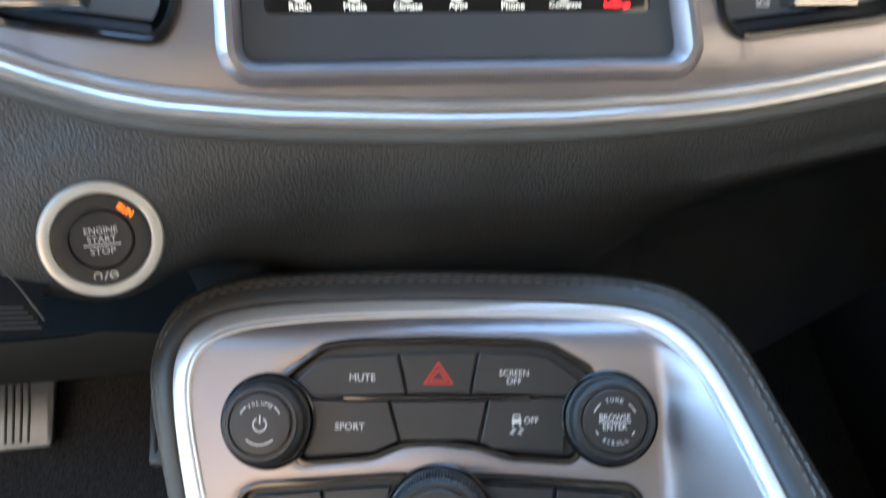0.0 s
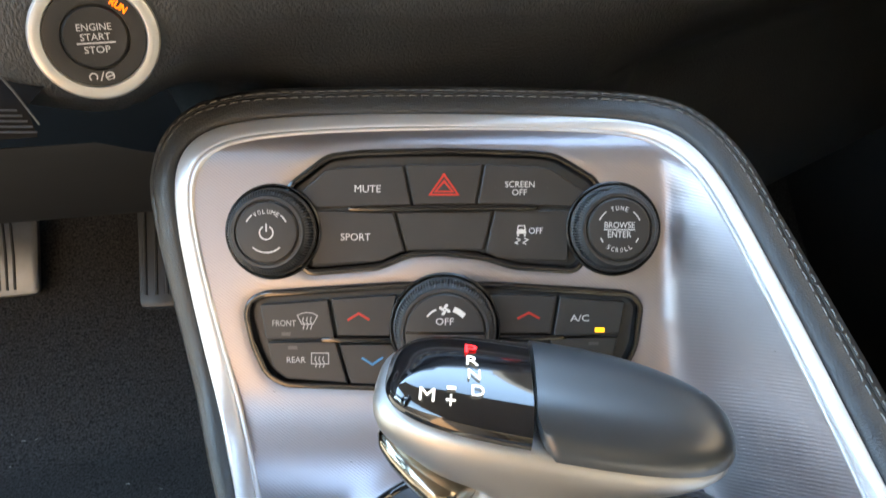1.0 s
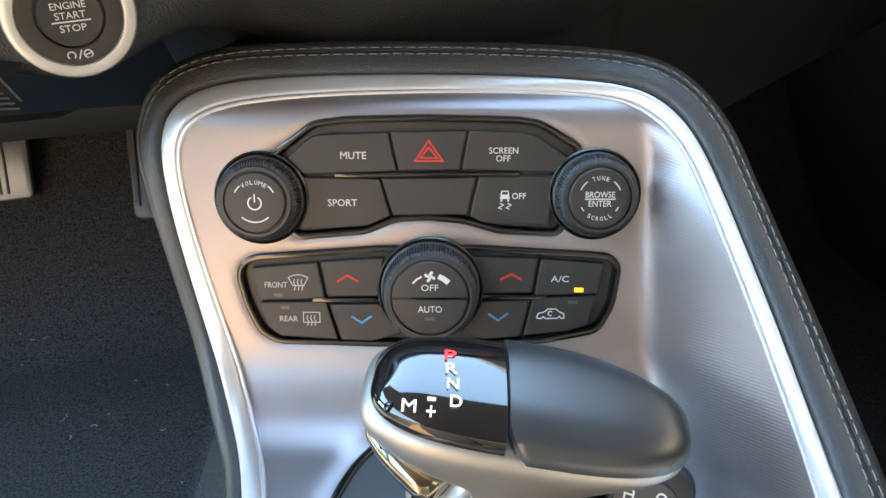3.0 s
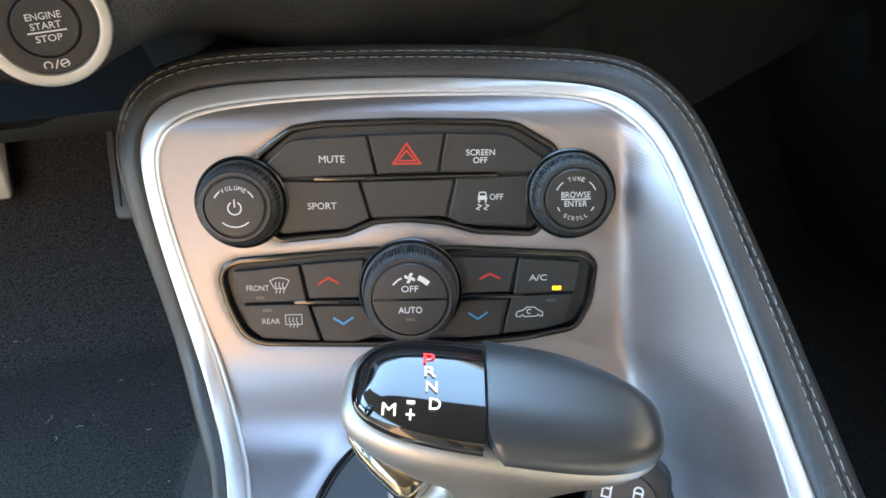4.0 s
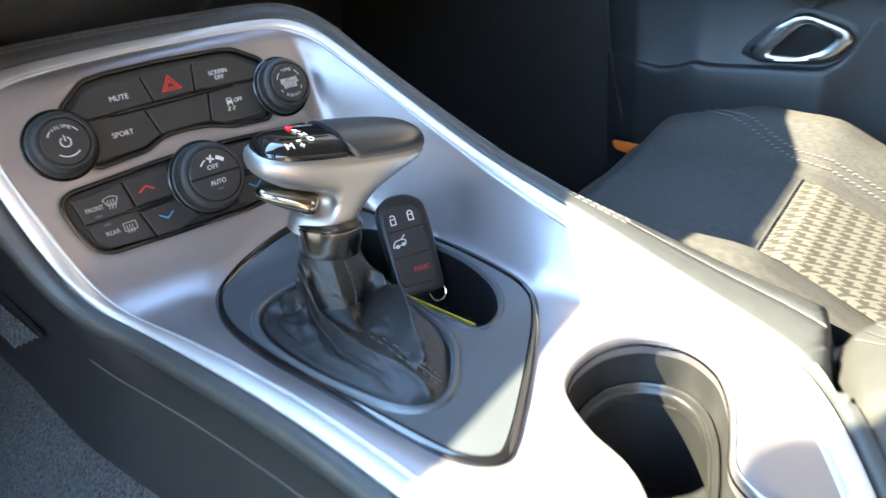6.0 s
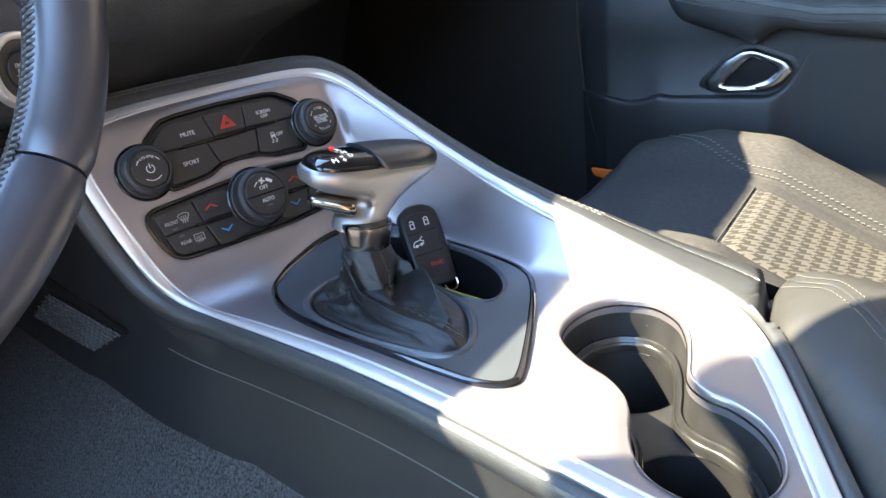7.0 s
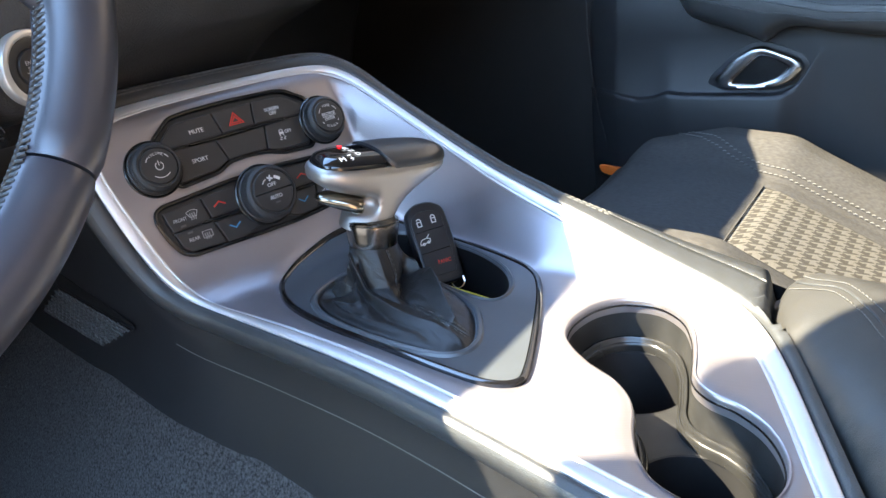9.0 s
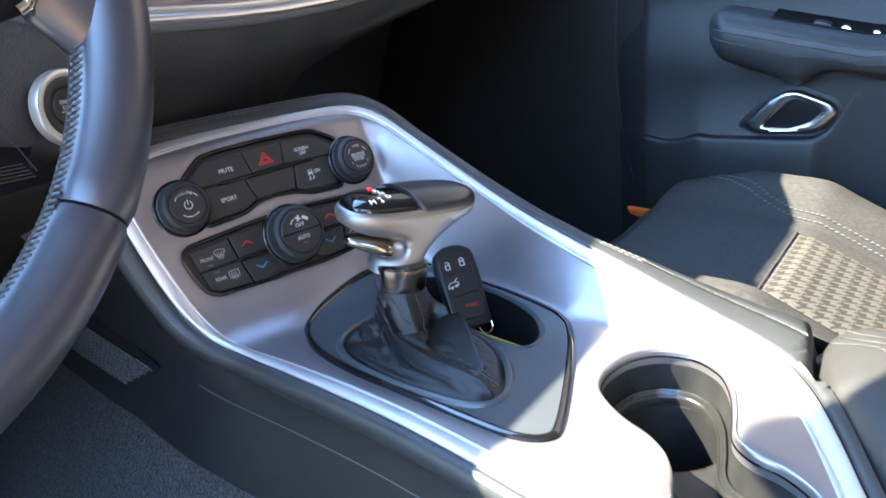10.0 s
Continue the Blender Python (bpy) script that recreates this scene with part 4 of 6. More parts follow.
LEVELS = [(-0.0405, -0.0388, 0.0034, -0.0306, 0.0066, 2), (-0.0395, -0.0388, 0.0036, -0.0307, 0.0068, 2), (-0.0345, -0.0368, 0.0056, -0.0302, 0.0079, 2.1), (-0.0310, -0.0352, 0.0075, -0.0296, 0.0090, 2.1), (-0.0280, -0.0342, 0.0098, -0.0291, 0.0101, 2.2),
          (-0.0250, -0.0338, 0.0122, -0.0287, 0.0113, 2.2), (-0.0225, -0.0338, 0.0150, -0.0283, 0.0125, 2.3), (-0.0200, -0.0345, 0.0182, -0.0280, 0.0138, 2.3), (-0.0175, -0.0352, 0.0220, -0.0277, 0.0152, 2.3),
          (-0.0150, -0.0380, 0.0265, -0.0275, 0.0166, 2.4), (-0.0125, -0.0425, 0.0320, -0.0273, 0.0185, 2.4), (-0.0100, -0.0490, 0.0380, -0.0271, 0.0205, 2.5), (-0.0070, -0.0550, 0.0450, -0.0269, 0.0232, 2.6),
          (-0.0040, -0.0592, 0.0510, -0.0268, 0.0252, 2.8), (-0.0010, -0.0602, 0.0552, -0.0267, 0.0268, 3.0), (0.0022, -0.0605, 0.0572, -0.0264, 0.0272, 3.1), (0.0050, -0.0598, 0.0566, -0.0258, 0.0268, 3.1),
          (0.0070, -0.0580, 0.0554, -0.0246, 0.0256, 3.1), (0.0080, -0.0545, 0.0535, -0.0228, 0.0238, 3.1)]   # height, reach to the driver, passenger, rear and front, squareness
stem = []
for z, xl, xr, yb, yf, sq in LEVELS:
    cx, cy = (xl + xr) / 2, (yb + yf) / 2 if z < -0.005 else 0.0
    row = oval(cx, cy, z, cx - xl, xr - cx, cy - yb, yf - cy, sq)
    for p in row:
        if z > -0.011 and p.y > 0:                  # the passenger's end sweeps back
            p.y *= sweep(p.x)
        notch = min(max((-0.016 - p.x) / 0.010, 0), 1) * max(1 - (abs(z + 0.0205) / 0.0090) ** 2, 0)
        p.x += 0.010 * notch                        # a notch for the release button
        p.y = cy + (p.y - cy) * (1 - 0.30 * notch)
    stem.append(row)
bm = loft(stem, closed=True, cap=True)
bm.transform(HEAD)
part("handle", bm, HANDLE_SILVER, selector, "satin silver handle", sharp=60)


def across(x, length, rear, front):
    """Rear and front edge of a cap of the handle at x."""
    k = max(1 - (abs(x) / length) ** 3.1, 0.0) ** (1 / 3.1)
    return -rear * k, front * k * sweep(x)


def crown(x, s, length, low, rise):
    return low + (rise - low) * max(1 - abs(s) ** 3.2, 0.0) ** 0.5 * max(1 - (abs(x) / length) ** 8, 0.0) ** 0.6


SHOWN, GRIP = (0.0572, 0.0236, 0.0244), (0.0576, 0.0252, 0.0262)


def dome(x0, x1, size, low, rise, name, mat, label):
    """The top of the handle between x0 and x1."""
    rows = []
    for i in range(33):
        q = i / 32
        x = x0 + (x1 - x0) * (1 - math.cos(q * math.pi / 2) if x0 < -0.03 else math.sin(q * math.pi / 2))
        row = []
        for j in range(29):
            s = -math.cos(math.pi * j / 28)
            back, ahead = across(x, *size)
            y = back + (ahead - back) * (s + 1) / 2
            round_off = 0.007 * max(0, (-s - 0.6) / 0.4) ** 2.5 * ((1 - q) ** 4 if x0 > -0.03 else 0)
            row.append(Vector((x - 0.0014 * s * (1 - q if x0 > -0.03 else q) + round_off, y, crown(x, s, size[0], low, rise))))
        rows.append(row)
    edge = [[p + Vector((0, 0, -0.004)) for p in rows[0]]] + rows + [[p + Vector((0, 0, -0.004)) for p in rows[-1]]]
    bm = loft(edge)
    bm.transform(HEAD)
    return part(name, bm, mat, selector, label, sharp=50)


gate = dome(-0.0571, -0.0105, SHOWN, 0.0076, 0.0166, "display", GLOSS, "glossy black gear display")
dome(-0.0097, 0.0575, GRIP, 0.0060, 0.0186, "grip_pad", PAD_LEATHER, "smooth black leather pad")


def on_head(x, y):
    back, ahead = across(x, *SHOWN)
    return crown(x, 2 * (y - back) / (ahead - back) - 1, SHOWN[0], 0.0076, 0.0166) + 0.0005


for ch, x, y, mat in (("P", -0.0310, 0.0082, LIT_RED), ("R", -0.0302, 0.0022, LIT_WHITE), ("N", -0.0292, -0.0043, LIT_WHITE), ("D", -0.0275, -0.0112, LIT_WHITE), ("M", -0.0430, -0.0145, LIT_WHITE), ("+", -0.0355, -0.0158, LIT_WHITE), ("-", -0.0358, -0.0116, LIT_WHITE)):
    size = 0.0043 if ch not in "+-" else (0.0038 if ch == "+" else 0.0012)
    bm = letters(ch, {"+": 0.0030, "-": 0.0028, "M": 0.0048}.get(ch, 0.0040), HEAD @ pose(x, y, on_head(x, y) + 0.0002, math.degrees(math.atan2(on_head(x, y + 0.002) - on_head(x, y - 0.002), 0.004)), 0, 4), size, 0.0)
    part("gear_letter", bm, mat, gate, smooth=False)

# chrome release button under the driver's end, and the chrome collar
rows = []
tip, heel = Vector((-0.0565, 0.0010, -0.0170)), Vector((-0.0262, -0.0215, -0.0225))
inward = (heel - tip).cross(Vector((0, 0, -1))).normalized()
for t, w, h in ((0.0, 0.002, 0.0010), (0.04, 0.0050, 0.0026), (0.15, 0.0080, 0.0044), (0.35, 0.0100, 0.0058), (0.60, 0.0108, 0.0066), (0.85, 0.0104, 0.0066), (0.96, 0.0090, 0.0056), (1.0, 0.0060, 0.0036)):
    c = tip.lerp(heel, t) + inward * (0.0010 * (1 if inward.y > 0 else -1)) + Vector((0, 0, 0.0012 * math.sin(math.pi * t)))
    rows.append([HEAD @ (c + inward * (w * math.cos(a)) + Vector((0, 0, h * math.copysign(abs(math.sin(a)) ** 0.85, math.sin(a))))) for a in [2 * math.pi * i / 24 for i in range(24)]])
part("release_button", loft(rows, closed=True, cap=True), BUTTON_CHROME, selector, "chrome release button", sharp=60)
COLLAR = pose(0.0140, -0.1385, 0.4765, 0, 7, 0)
part("collar", lathe([(0.0150, 0.0), (0.0186, 0.0004), (0.0190, 0.0014), (0.0194, 0.0060), (0.0202, 0.0120), (0.0208, 0.0175), (0.0208, 0.0186), (0.0202, 0.0190), (0.0204, 0.0205), (0.018, 0.0215)], 56, COLLAR), SMOKED, selector, "smoked chrome collar")
AROUND, UP = 216, 97
top = [COLLAR @ Vector((0.0186 * math.cos(a), 0.0186 * math.sin(a), 0.002)) for a in [2 * math.pi * i / AROUND for i in range(AROUND)]]
base = spline(BOOT_EDGE, 4, True)
base = base[np.linspace(0, len(base), AROUND, endpoint=False).astype(int)]
ang0 = math.atan2(base[0][1] + 0.165, base[0][0] - 0.005)
start = int(round((ang0 % (2 * math.pi)) / (2 * math.pi) * AROUND))
# folds of the leather: height, width, and the line that each follows (120 steps round the boot, 0 to 1 up to the collar)
FOLDS = [(0.0060, 0.0055, [(12, 0.88), (22, 0.66), (28, 0.50), (33, 0.34), (39, 0.22), (41, 0.06)]),
         (-0.0055, 0.0045, [(18, 0.64), (23, 0.42), (25, 0.24), (31, 0.13)]),
         (-0.0055, 0.0038, [(23, 0.80), (30, 0.58), (37, 0.43), (45, 0.36)]),
         (0.0025, 0.0090, [(38, 0.95), (40, 0.62)]),
         (-0.0095, 0.0042, [(42, 0.46), (50, 0.54), (59, 0.66)]),
         (0.0140, 0.0070, [(68, 0.70), (63, 0.50), (55, 0.36), (47, 0.20)]),
         (0.0026, 0.0024, [(58, 0.42), (50, 0.27), (41, 0.10)]),
         (-0.0032, 0.0032, [(51, 0.40), (45, 0.25), (42, 0.16)]),
         (-0.0065, 0.0055, [(-2, 0.12), (4, 0.36), (11, 0.62)]),
         (0.0055, 0.0050, [(-10, 0.22), (-1, 0.50), (8, 0.74)]),
         (0.0022, 0.0026, [(6, 0.20), (14, 0.34), (18, 0.46)]),
         (0.0050, 0.0080, [(80, 0.10), (84, 0.72)]), (-0.0040, 0.0060, [(89, 0.15), (90, 0.70)]), (0.0050, 0.0080, [(99, 0.10), (95, 0.72)])]
rng = random.Random(8)
for _ in range(70):                                  # fine creases in the skin
    c, h, way, size = rng.uniform(0, 120), rng.uniform(0.12, 0.95), rng.uniform(-1, 1), rng.uniform(1.5, 5)
    FOLDS.append((rng.choice((-0.0005, 0.0004, 0.0006)), rng.uniform(0.0009, 0.0016), [(c - size * way, h - 0.02 * size), (c + size * way * rng.uniform(0.4, 1), h + 0.02 * size)]))
grid_s, grid_t = np.meshgrid(np.arange(AROUND) * 120 / AROUND, np.arange(UP) / (UP - 1))
relief = np.zeros_like(grid_s)
for high, wide, line in FOLDS:
    line = np.array(line) * (0.0022, 0.075)
    away = np.full_like(grid_s, 9.0)
    for lap in (0, 120, -120):
        x, y = (grid_s + lap) * 0.0022, grid_t * 0.075
        for p, q in zip(line, line[1:]):
            e = q - p
            k = np.clip(((x - p[0]) * e[0] + (y - p[1]) * e[1]) / (e @ e), 0, 1)
            away = np.minimum(away, np.hypot(x - p[0] - k * e[0], y - p[1] - k * e[1]))
    relief += high * np.exp(-(away / wide) ** 1.35)
relief *= np.clip(grid_t * 14, 0, 1) * np.clip((1 - grid_t) * 9, 0, 1)
relief += 0.0016 * np.exp(-((grid_t - 0.045) / 0.030) ** 2) - 0.0020 * np.exp(-((grid_t - 0.125) / 0.035) ** 2)   # rolled hem at the ring
base_angle = [math.atan2(q[1] + 0.165, q[0] - 0.005) for q in base]
rows = []
for k in range(UP):
    t = k / (UP - 1)
    drape = min(t / 0.62, 1.0)                       # 0 at the ring, 1 where the neck begins
    neck = max(t - 0.62, 0.0) / 0.38
    row = []
    for i in range(AROUND):
        b0 = Vector((base[i][0], base[i][1], lay(base[i][0], base[i][1]).z - 0.001))
        t0 = top[(start + i) % AROUND]
        a = base_angle[i]
        n0 = Vector((t0.x + (t0.x - 0.0140) * 0.22 - 0.002, t0.y - 0.006 + (t0.y + 0.1385) * 0.22, 0.4510))
        puff = (0.0045 + 0.0045 * max(0, math.cos(a - radians(322)))) * min(drape * 5, 1.0)
        if neck == 0.0:
            p = b0.lerp(n0, drape ** 0.85)
            z = b0.z + puff + (n0.z - b0.z - puff) * drape ** (2.2 - 1.1 * max(0, math.cos(a - radians(322))))
        else:
            p = n0.lerp(t0, neck)
            z = p.z
        fold = float(relief[k, i]) + 0.0012 * math.sin(math.pi * t) * noise.noise(Vector((math.cos(a + t) * 2.4, math.sin(a + t) * 2.4, t * 3)))
        out = Vector((b0.x - n0.x, b0.y - n0.y, 0.026)).normalized()
        z += 0.011 * math.exp(-((i * 120 / AROUND - 63) / 6) ** 2 - ((t - 0.42) / 0.13) ** 2)   # a fold stands up beside the tray
        row.append(Vector((p.x, p.y, z)) + out * fold)
    rows.append(row)
part("boot", loft(rows, closed=True), BOOT_LEATHER, selector, "wrinkled black leather boot", sharp=120)


def boot_line(line, by=0.0):
    """A line over the boot through places given as for the folds."""
    line = spline([(s + by, t) for s, t in line], 9)
    line = [rows[int(round(t * (UP - 1)))][int(round(s * AROUND / 120)) % AROUND] for s, t in line]
    for _ in range(4):
        line[1:-1] = [(line[j - 1] + line[j] * 2 + line[j + 1]) / 4 for j in range(1, len(line) - 1)]
    return line


FRONT_SEAM, SIDE_SEAM = [(46, 0.97), (48, 0.75), (45, 0.55), (42, 0.38), (44, 0.16), (47, 0.03)], [(-9, 0.34), (3, 0.50), (14, 0.53)]
for line in (FRONT_SEAM, SIDE_SEAM):
    part("boot_seam", tube([p + Vector((-0.0001, -0.0002, 0.0002)) for p in boot_line(line)], 0.0006, 6), BOOT_LEATHER, selector)
bm = bmesh.new()
for line, by in ((FRONT_SEAM[3:], -1.4), (FRONT_SEAM[3:], 1.4), (FRONT_SEAM[:3], 1.2), (SIDE_SEAM, 1.4), (SIDE_SEAM, -1.4)):
    line = boot_line(line, by)
    for p, q in list(zip(line, line[1:]))[::2]:
        one = tube([p, p.lerp(q, 0.5) + Vector((-0.0003, -0.0003, 0.0006)), q], 0.00035, 5)
        me = bpy.data.meshes.new("stitch")
        one.to_mesh(me)
        one.free()
        bm.from_mesh(me)
        bpy.data.meshes.remove(me)
tagged(part("boot_stitching", bm, GREY_THREAD, selector, "rows of grey stitches"), kind="stuff")

# ---------------------------------------------------------------- key fob and card in the tray
up = Vector((0.16, 0.50, 0.85)).normalized()
side = Vector((0.93, -0.36, 0.03))
side = (side - up * side.dot(up)).normalized()
FOB = Matrix.Translation((0.0955, -0.1145, 0.4405)) @ Matrix((side, up, side.cross(up))).transposed().to_4x4()
fob = thing("key_fob", "black car key fob standing in the tray of the shifter surround", "key fob", FOB)
shell_out = rounded([(-0.0175, -0.036), (0.0180, -0.036), (0.0192, 0.010), (0.0180, 0.032), (0.007, 0.039), (-0.008, 0.039), (-0.0178, 0.032), (-0.0185, 0.010)], 0.009, 6)
rows = [[(x, y, z) for x, y in grow(shell_out, d)] for d, z in ((-0.006, -0.0075), (-0.002, -0.0070), (0.0, -0.0040), (0.0, 0.0040), (-0.0014, 0.0062), (-0.005, 0.0072))]
part("shell", loft(rows, closed=True, cap=True), FOB_BLACK, fob)
pad_out = grow(rounded([(-0.0150, -0.028), (0.0130, -0.028), (0.0135, 0.024), (0.006, 0.0305), (-0.009, 0.0305), (-0.0155, 0.024)], 0.005, 5), 0)
pad = part("button_pad", block(pad_out, 0.0066, 0.0080, 0.0008), FOB_BLACK, fob, sharp=18)


def fob_mark(lines, width, mat=None):
    part("symbol", stroke(lines, width, pose(0, 0, 0.0080)), mat or PRINT, pad, smooth=False)


for cx, cy, openly in ((-0.0085, 0.0215, 1), (0.0050, 0.0225, 0)):
    fob_mark([[(cx - 0.0018, cy - 0.0038), (cx + 0.0018, cy - 0.0038), (cx + 0.0018, cy + 0.0002), (cx - 0.0018, cy + 0.0002), (cx - 0.0018, cy - 0.0038)], arc(cx, cy + 0.001, 0.0019, -10, 150 if openly else 190, 8)], 0.0008)
fob_mark([[(-0.0125, 0.0035), (-0.0105, 0.0058), (-0.006, 0.0066), (-0.003, 0.0095)], [(-0.0125, 0.0035), (-0.0128, 0.0015), (-0.0035, 0.0030), (-0.003, 0.0055), (-0.006, 0.0066)], arc(-0.0098, 0.0018, 0.0010, 0, 360, 8), arc(-0.0052, 0.0028, 0.0010, 0, 360, 8)], 0.0007)
part("lettering", letters("PANIC", 0.0118, pose(0.0035, -0.0165, 0.0080), 0.0036, 0.0), RED_PRINT, pad, smooth=False)
part("groove", stroke([[(-0.0145, 0.0125), (0.0128, 0.0135)], [(-0.0145, -0.0065), (0.0128, -0.0055)]], 0.0005, pose(0, 0, 0.0079)), GLOSS, fob, smooth=False)
part("key_loop", tube([(0.012 + 0.006 * math.cos(a), -0.036 + 0.007 * math.sin(a), 0.001) for a in [2 * math.pi * i / 24 for i in range(24)]], 0.0012, 8, True), CHROME, fob, "metal key loop")
card = thing("paper_card", "white card with a yellow edge leaning in the key tray", "card")
a0, a1 = Vector((0.0605, -0.120, 0.4280)), Vector((0.0700, -0.2080, 0.4260))
dn = Vector((0.010, 0.0, -0.030))
thick = Vector((0.0007, 0, 0.0002))
for nm, s0, s1, mat in (("yellow_edge", 0.0, 0.10, YELLOW), ("sheet", 0.10, 1.0, WHITE_CARD)):
    bm = bmesh.new()
    q = [bm.verts.new(p + dn * s + thick * k) for k in (0, 1) for p, s in ((a0, s0), (a1, s0), (a1, s1), (a0, s1))]
    for fc in ((0, 1, 2, 3), (4, 5, 6, 7), (0, 1, 5, 4), (1, 2, 6, 5), (2, 3, 7, 6), (3, 0, 4, 7)):
        bm.faces.new([q[i] for i in fc])
    part(nm, bm, mat, card, smooth=False)

# ---------------------------------------------------------------- dashboard (in the car's own axes: u right, f forward)
TRIM_Z = [(-0.70, 0.800), (-0.40, 0.775), (-0.25, 0.735), (-0.178, 0.706), (-0.157, 0.698), (-0.135, 0.691), (-0.111, 0.686), (-0.062, 0.681), (0.015, 0.677), (0.077, 0.676), (0.139, 0.678), (0.171, 0.680), (0.203, 0.684), (0.26, 0.693), (0.40, 0.716), (0.70, 0.760)]
dash = thing("dashboard", "black grained dashboard with satin silver trim line and metallic centre plate", "dashboard", CAR)
us = [-0.735 + 1.47 * i / 140 for i in range(141)]


def dash_face(u):
    """Depth and height down the padded face at u."""
    z, = table(TRIM_Z, u)
    drop = table([(-0.70, 0.10), (-0.19, 0.085), (-0.14, 0.074), (-0.09, 0.050), (-0.04, 0.033), (0.0, 0.029), (0.3, 0.036), (0.7, 0.05)], u)[0]
    back = table([(-0.70, 0.10), (-0.16, 0.05), (-0.10, 0.034), (0.12, 0.040), (0.22, 0.10), (0.7, 0.18)], u)[0]
    hollow = table([(-0.70, 1.0), (-0.15, 1.0), (-0.11, 0.6), (-0.04, 0.0), (0.70, 0.0)], u)[0]
    under = [(0.0475, 0.001), (0.0480, 0.008), (0.0498, 0.016), (0.0545, 0.027), (0.0640, 0.041), (0.0640 + back * 0.55, 0.060), (0.0640 + back * 1.2, 0.088), (0.0640 + back * 1.9, 0.133), (0.0640 + back * 2.3, 0.33)]
    ends = [(0.062 + b, z - drop - 0.020 - c) for b, c in ((0.03, 0.010), (0.09, 0.014), (0.20, 0.018), (0.22, 0.020))]
    flat = [(0.0475, z - 0.001), (0.0478, z - 0.008), (0.0485, z - drop * 0.6), (0.052, z - drop), (0.062, z - drop - 0.018)] + ends
    return [(0.050, z + 0.002)] + [(a * hollow + c * (1 - hollow), b * hollow + (z - d) * (1 - hollow)) for (a, b), (c, d) in zip(flat, under)]


rows = []
for u in us:
    row = []
    pts = dash_face(u)
    sm = spline(pts, 5)
    for fy, fz in sm:
        # the cushion swells round the start button
        d = math.hypot(u + 0.147, fz - 0.634)
        fy -= 0.0035 * math.exp(-((d - 0.034) / 0.012) ** 2)
        row.append((u, fy, fz))
    rows.append(row)
part("padded_face", loft(rows), DASH_SKIN, dash, "black grained padding")
rows = []
for u in us:
    z, = table(TRIM_Z, u)
    rows.append([(u, f, z + dz) for f, dz in ((0.052, -0.001), (0.0455, 0.0000), (0.0424, 0.0014), (0.0412, 0.0034), (0.0416, 0.0056), (0.0432, 0.0074), (0.0458, 0.0085), (0.0472, 0.0091), (0.0464, 0.0100), (0.0456, 0.0114), (0.0462, 0.0131), (0.0488, 0.0146), (0.0530, 0.0155))])
part("silver_trim", loft(rows), TRIM_SILVER, dash, "satin silver trim line")
rows = []
for u in us:
    z, = table(TRIM_Z, u)
    rows.append([(u, f, z + dz) for f, dz in ((0.0500, -0.0066), (0.0462, -0.0062), (0.0446, -0.0048), (0.0440, -0.0020), (0.0446, 0.0004), (0.049, 0.0010))])
part("trim_gasket", loft(rows), VENT_GREY, dash, "grey rubber gasket")

SCREEN_HOLE = rounded([(-0.0805, 0.798), (-0.0805, 0.7075), (0.1470, 0.7065), (0.1470, 0.798)], 0.012, 6)
VENT_L = rounded([(-0.2600, 0.800), (-0.2500, 0.757), (-0.1780, 0.7290), (-0.1120, 0.7195), (-0.1030, 0.735), (-0.1030, 0.800)], 0.010, 5)
VENT_R = rounded([(0.1660, 0.800), (0.1660, 0.728), (0.1760, 0.7180), (0.2600, 0.7265), (0.3200, 0.738), (0.3200, 0.800)], 0.010, 5)
plate_edge = [(u, table(TRIM_Z, u)[0] + 0.0145) for u in us] + [(0.735, 0.803), (0.045, 0.803), (0.030, 0.838), (-0.735, 0.838)]


def plate_lift(u, z):
    return (u, 0.0525 + 0.40 * max(z - 0.715, 0), z)


part("centre_plate", sheet(plate_edge, [SCREEN_HOLE, VENT_L, VENT_R], 0.012, plate_lift), BRUSHED, dash, "satin metallic centre plate")
rows = []
for d, f in ((0.0085, 0.0005), (0.0060, -0.0028), (0.0030, -0.0046), (0.0, -0.0036), (-0.0020, 0.0005), (-0.0035, 0.009), (-0.0045, 0.018)):
    rows.append([(u, plate_lift(u, z)[1] + f, z) for u, z in grow(SCREEN_HOLE, d)])
part("screen_frame", loft(rows, closed=True), BRUSHED, dash, "rounded metallic screen frame")
rows = []
for u in us:
    set_back, = table([(-0.7, 0.0), (0.02, 0.0), (0.05, 0.030), (0.15, 0.038), (0.28, 0.036), (0.36, 0.020), (0.7, 0.018)], u)
    rows.append([(u, 0.100 + set_back + d, z) for d, z in ((0.0, 0.834), (0.002, 0.839), (0.010, 0.844), (0.08, 0.850), (0.35, 0.852), (0.74, 0.840))])
part("top_pad", loft(rows), DASH_SKIN, dash, "black dashboard top")

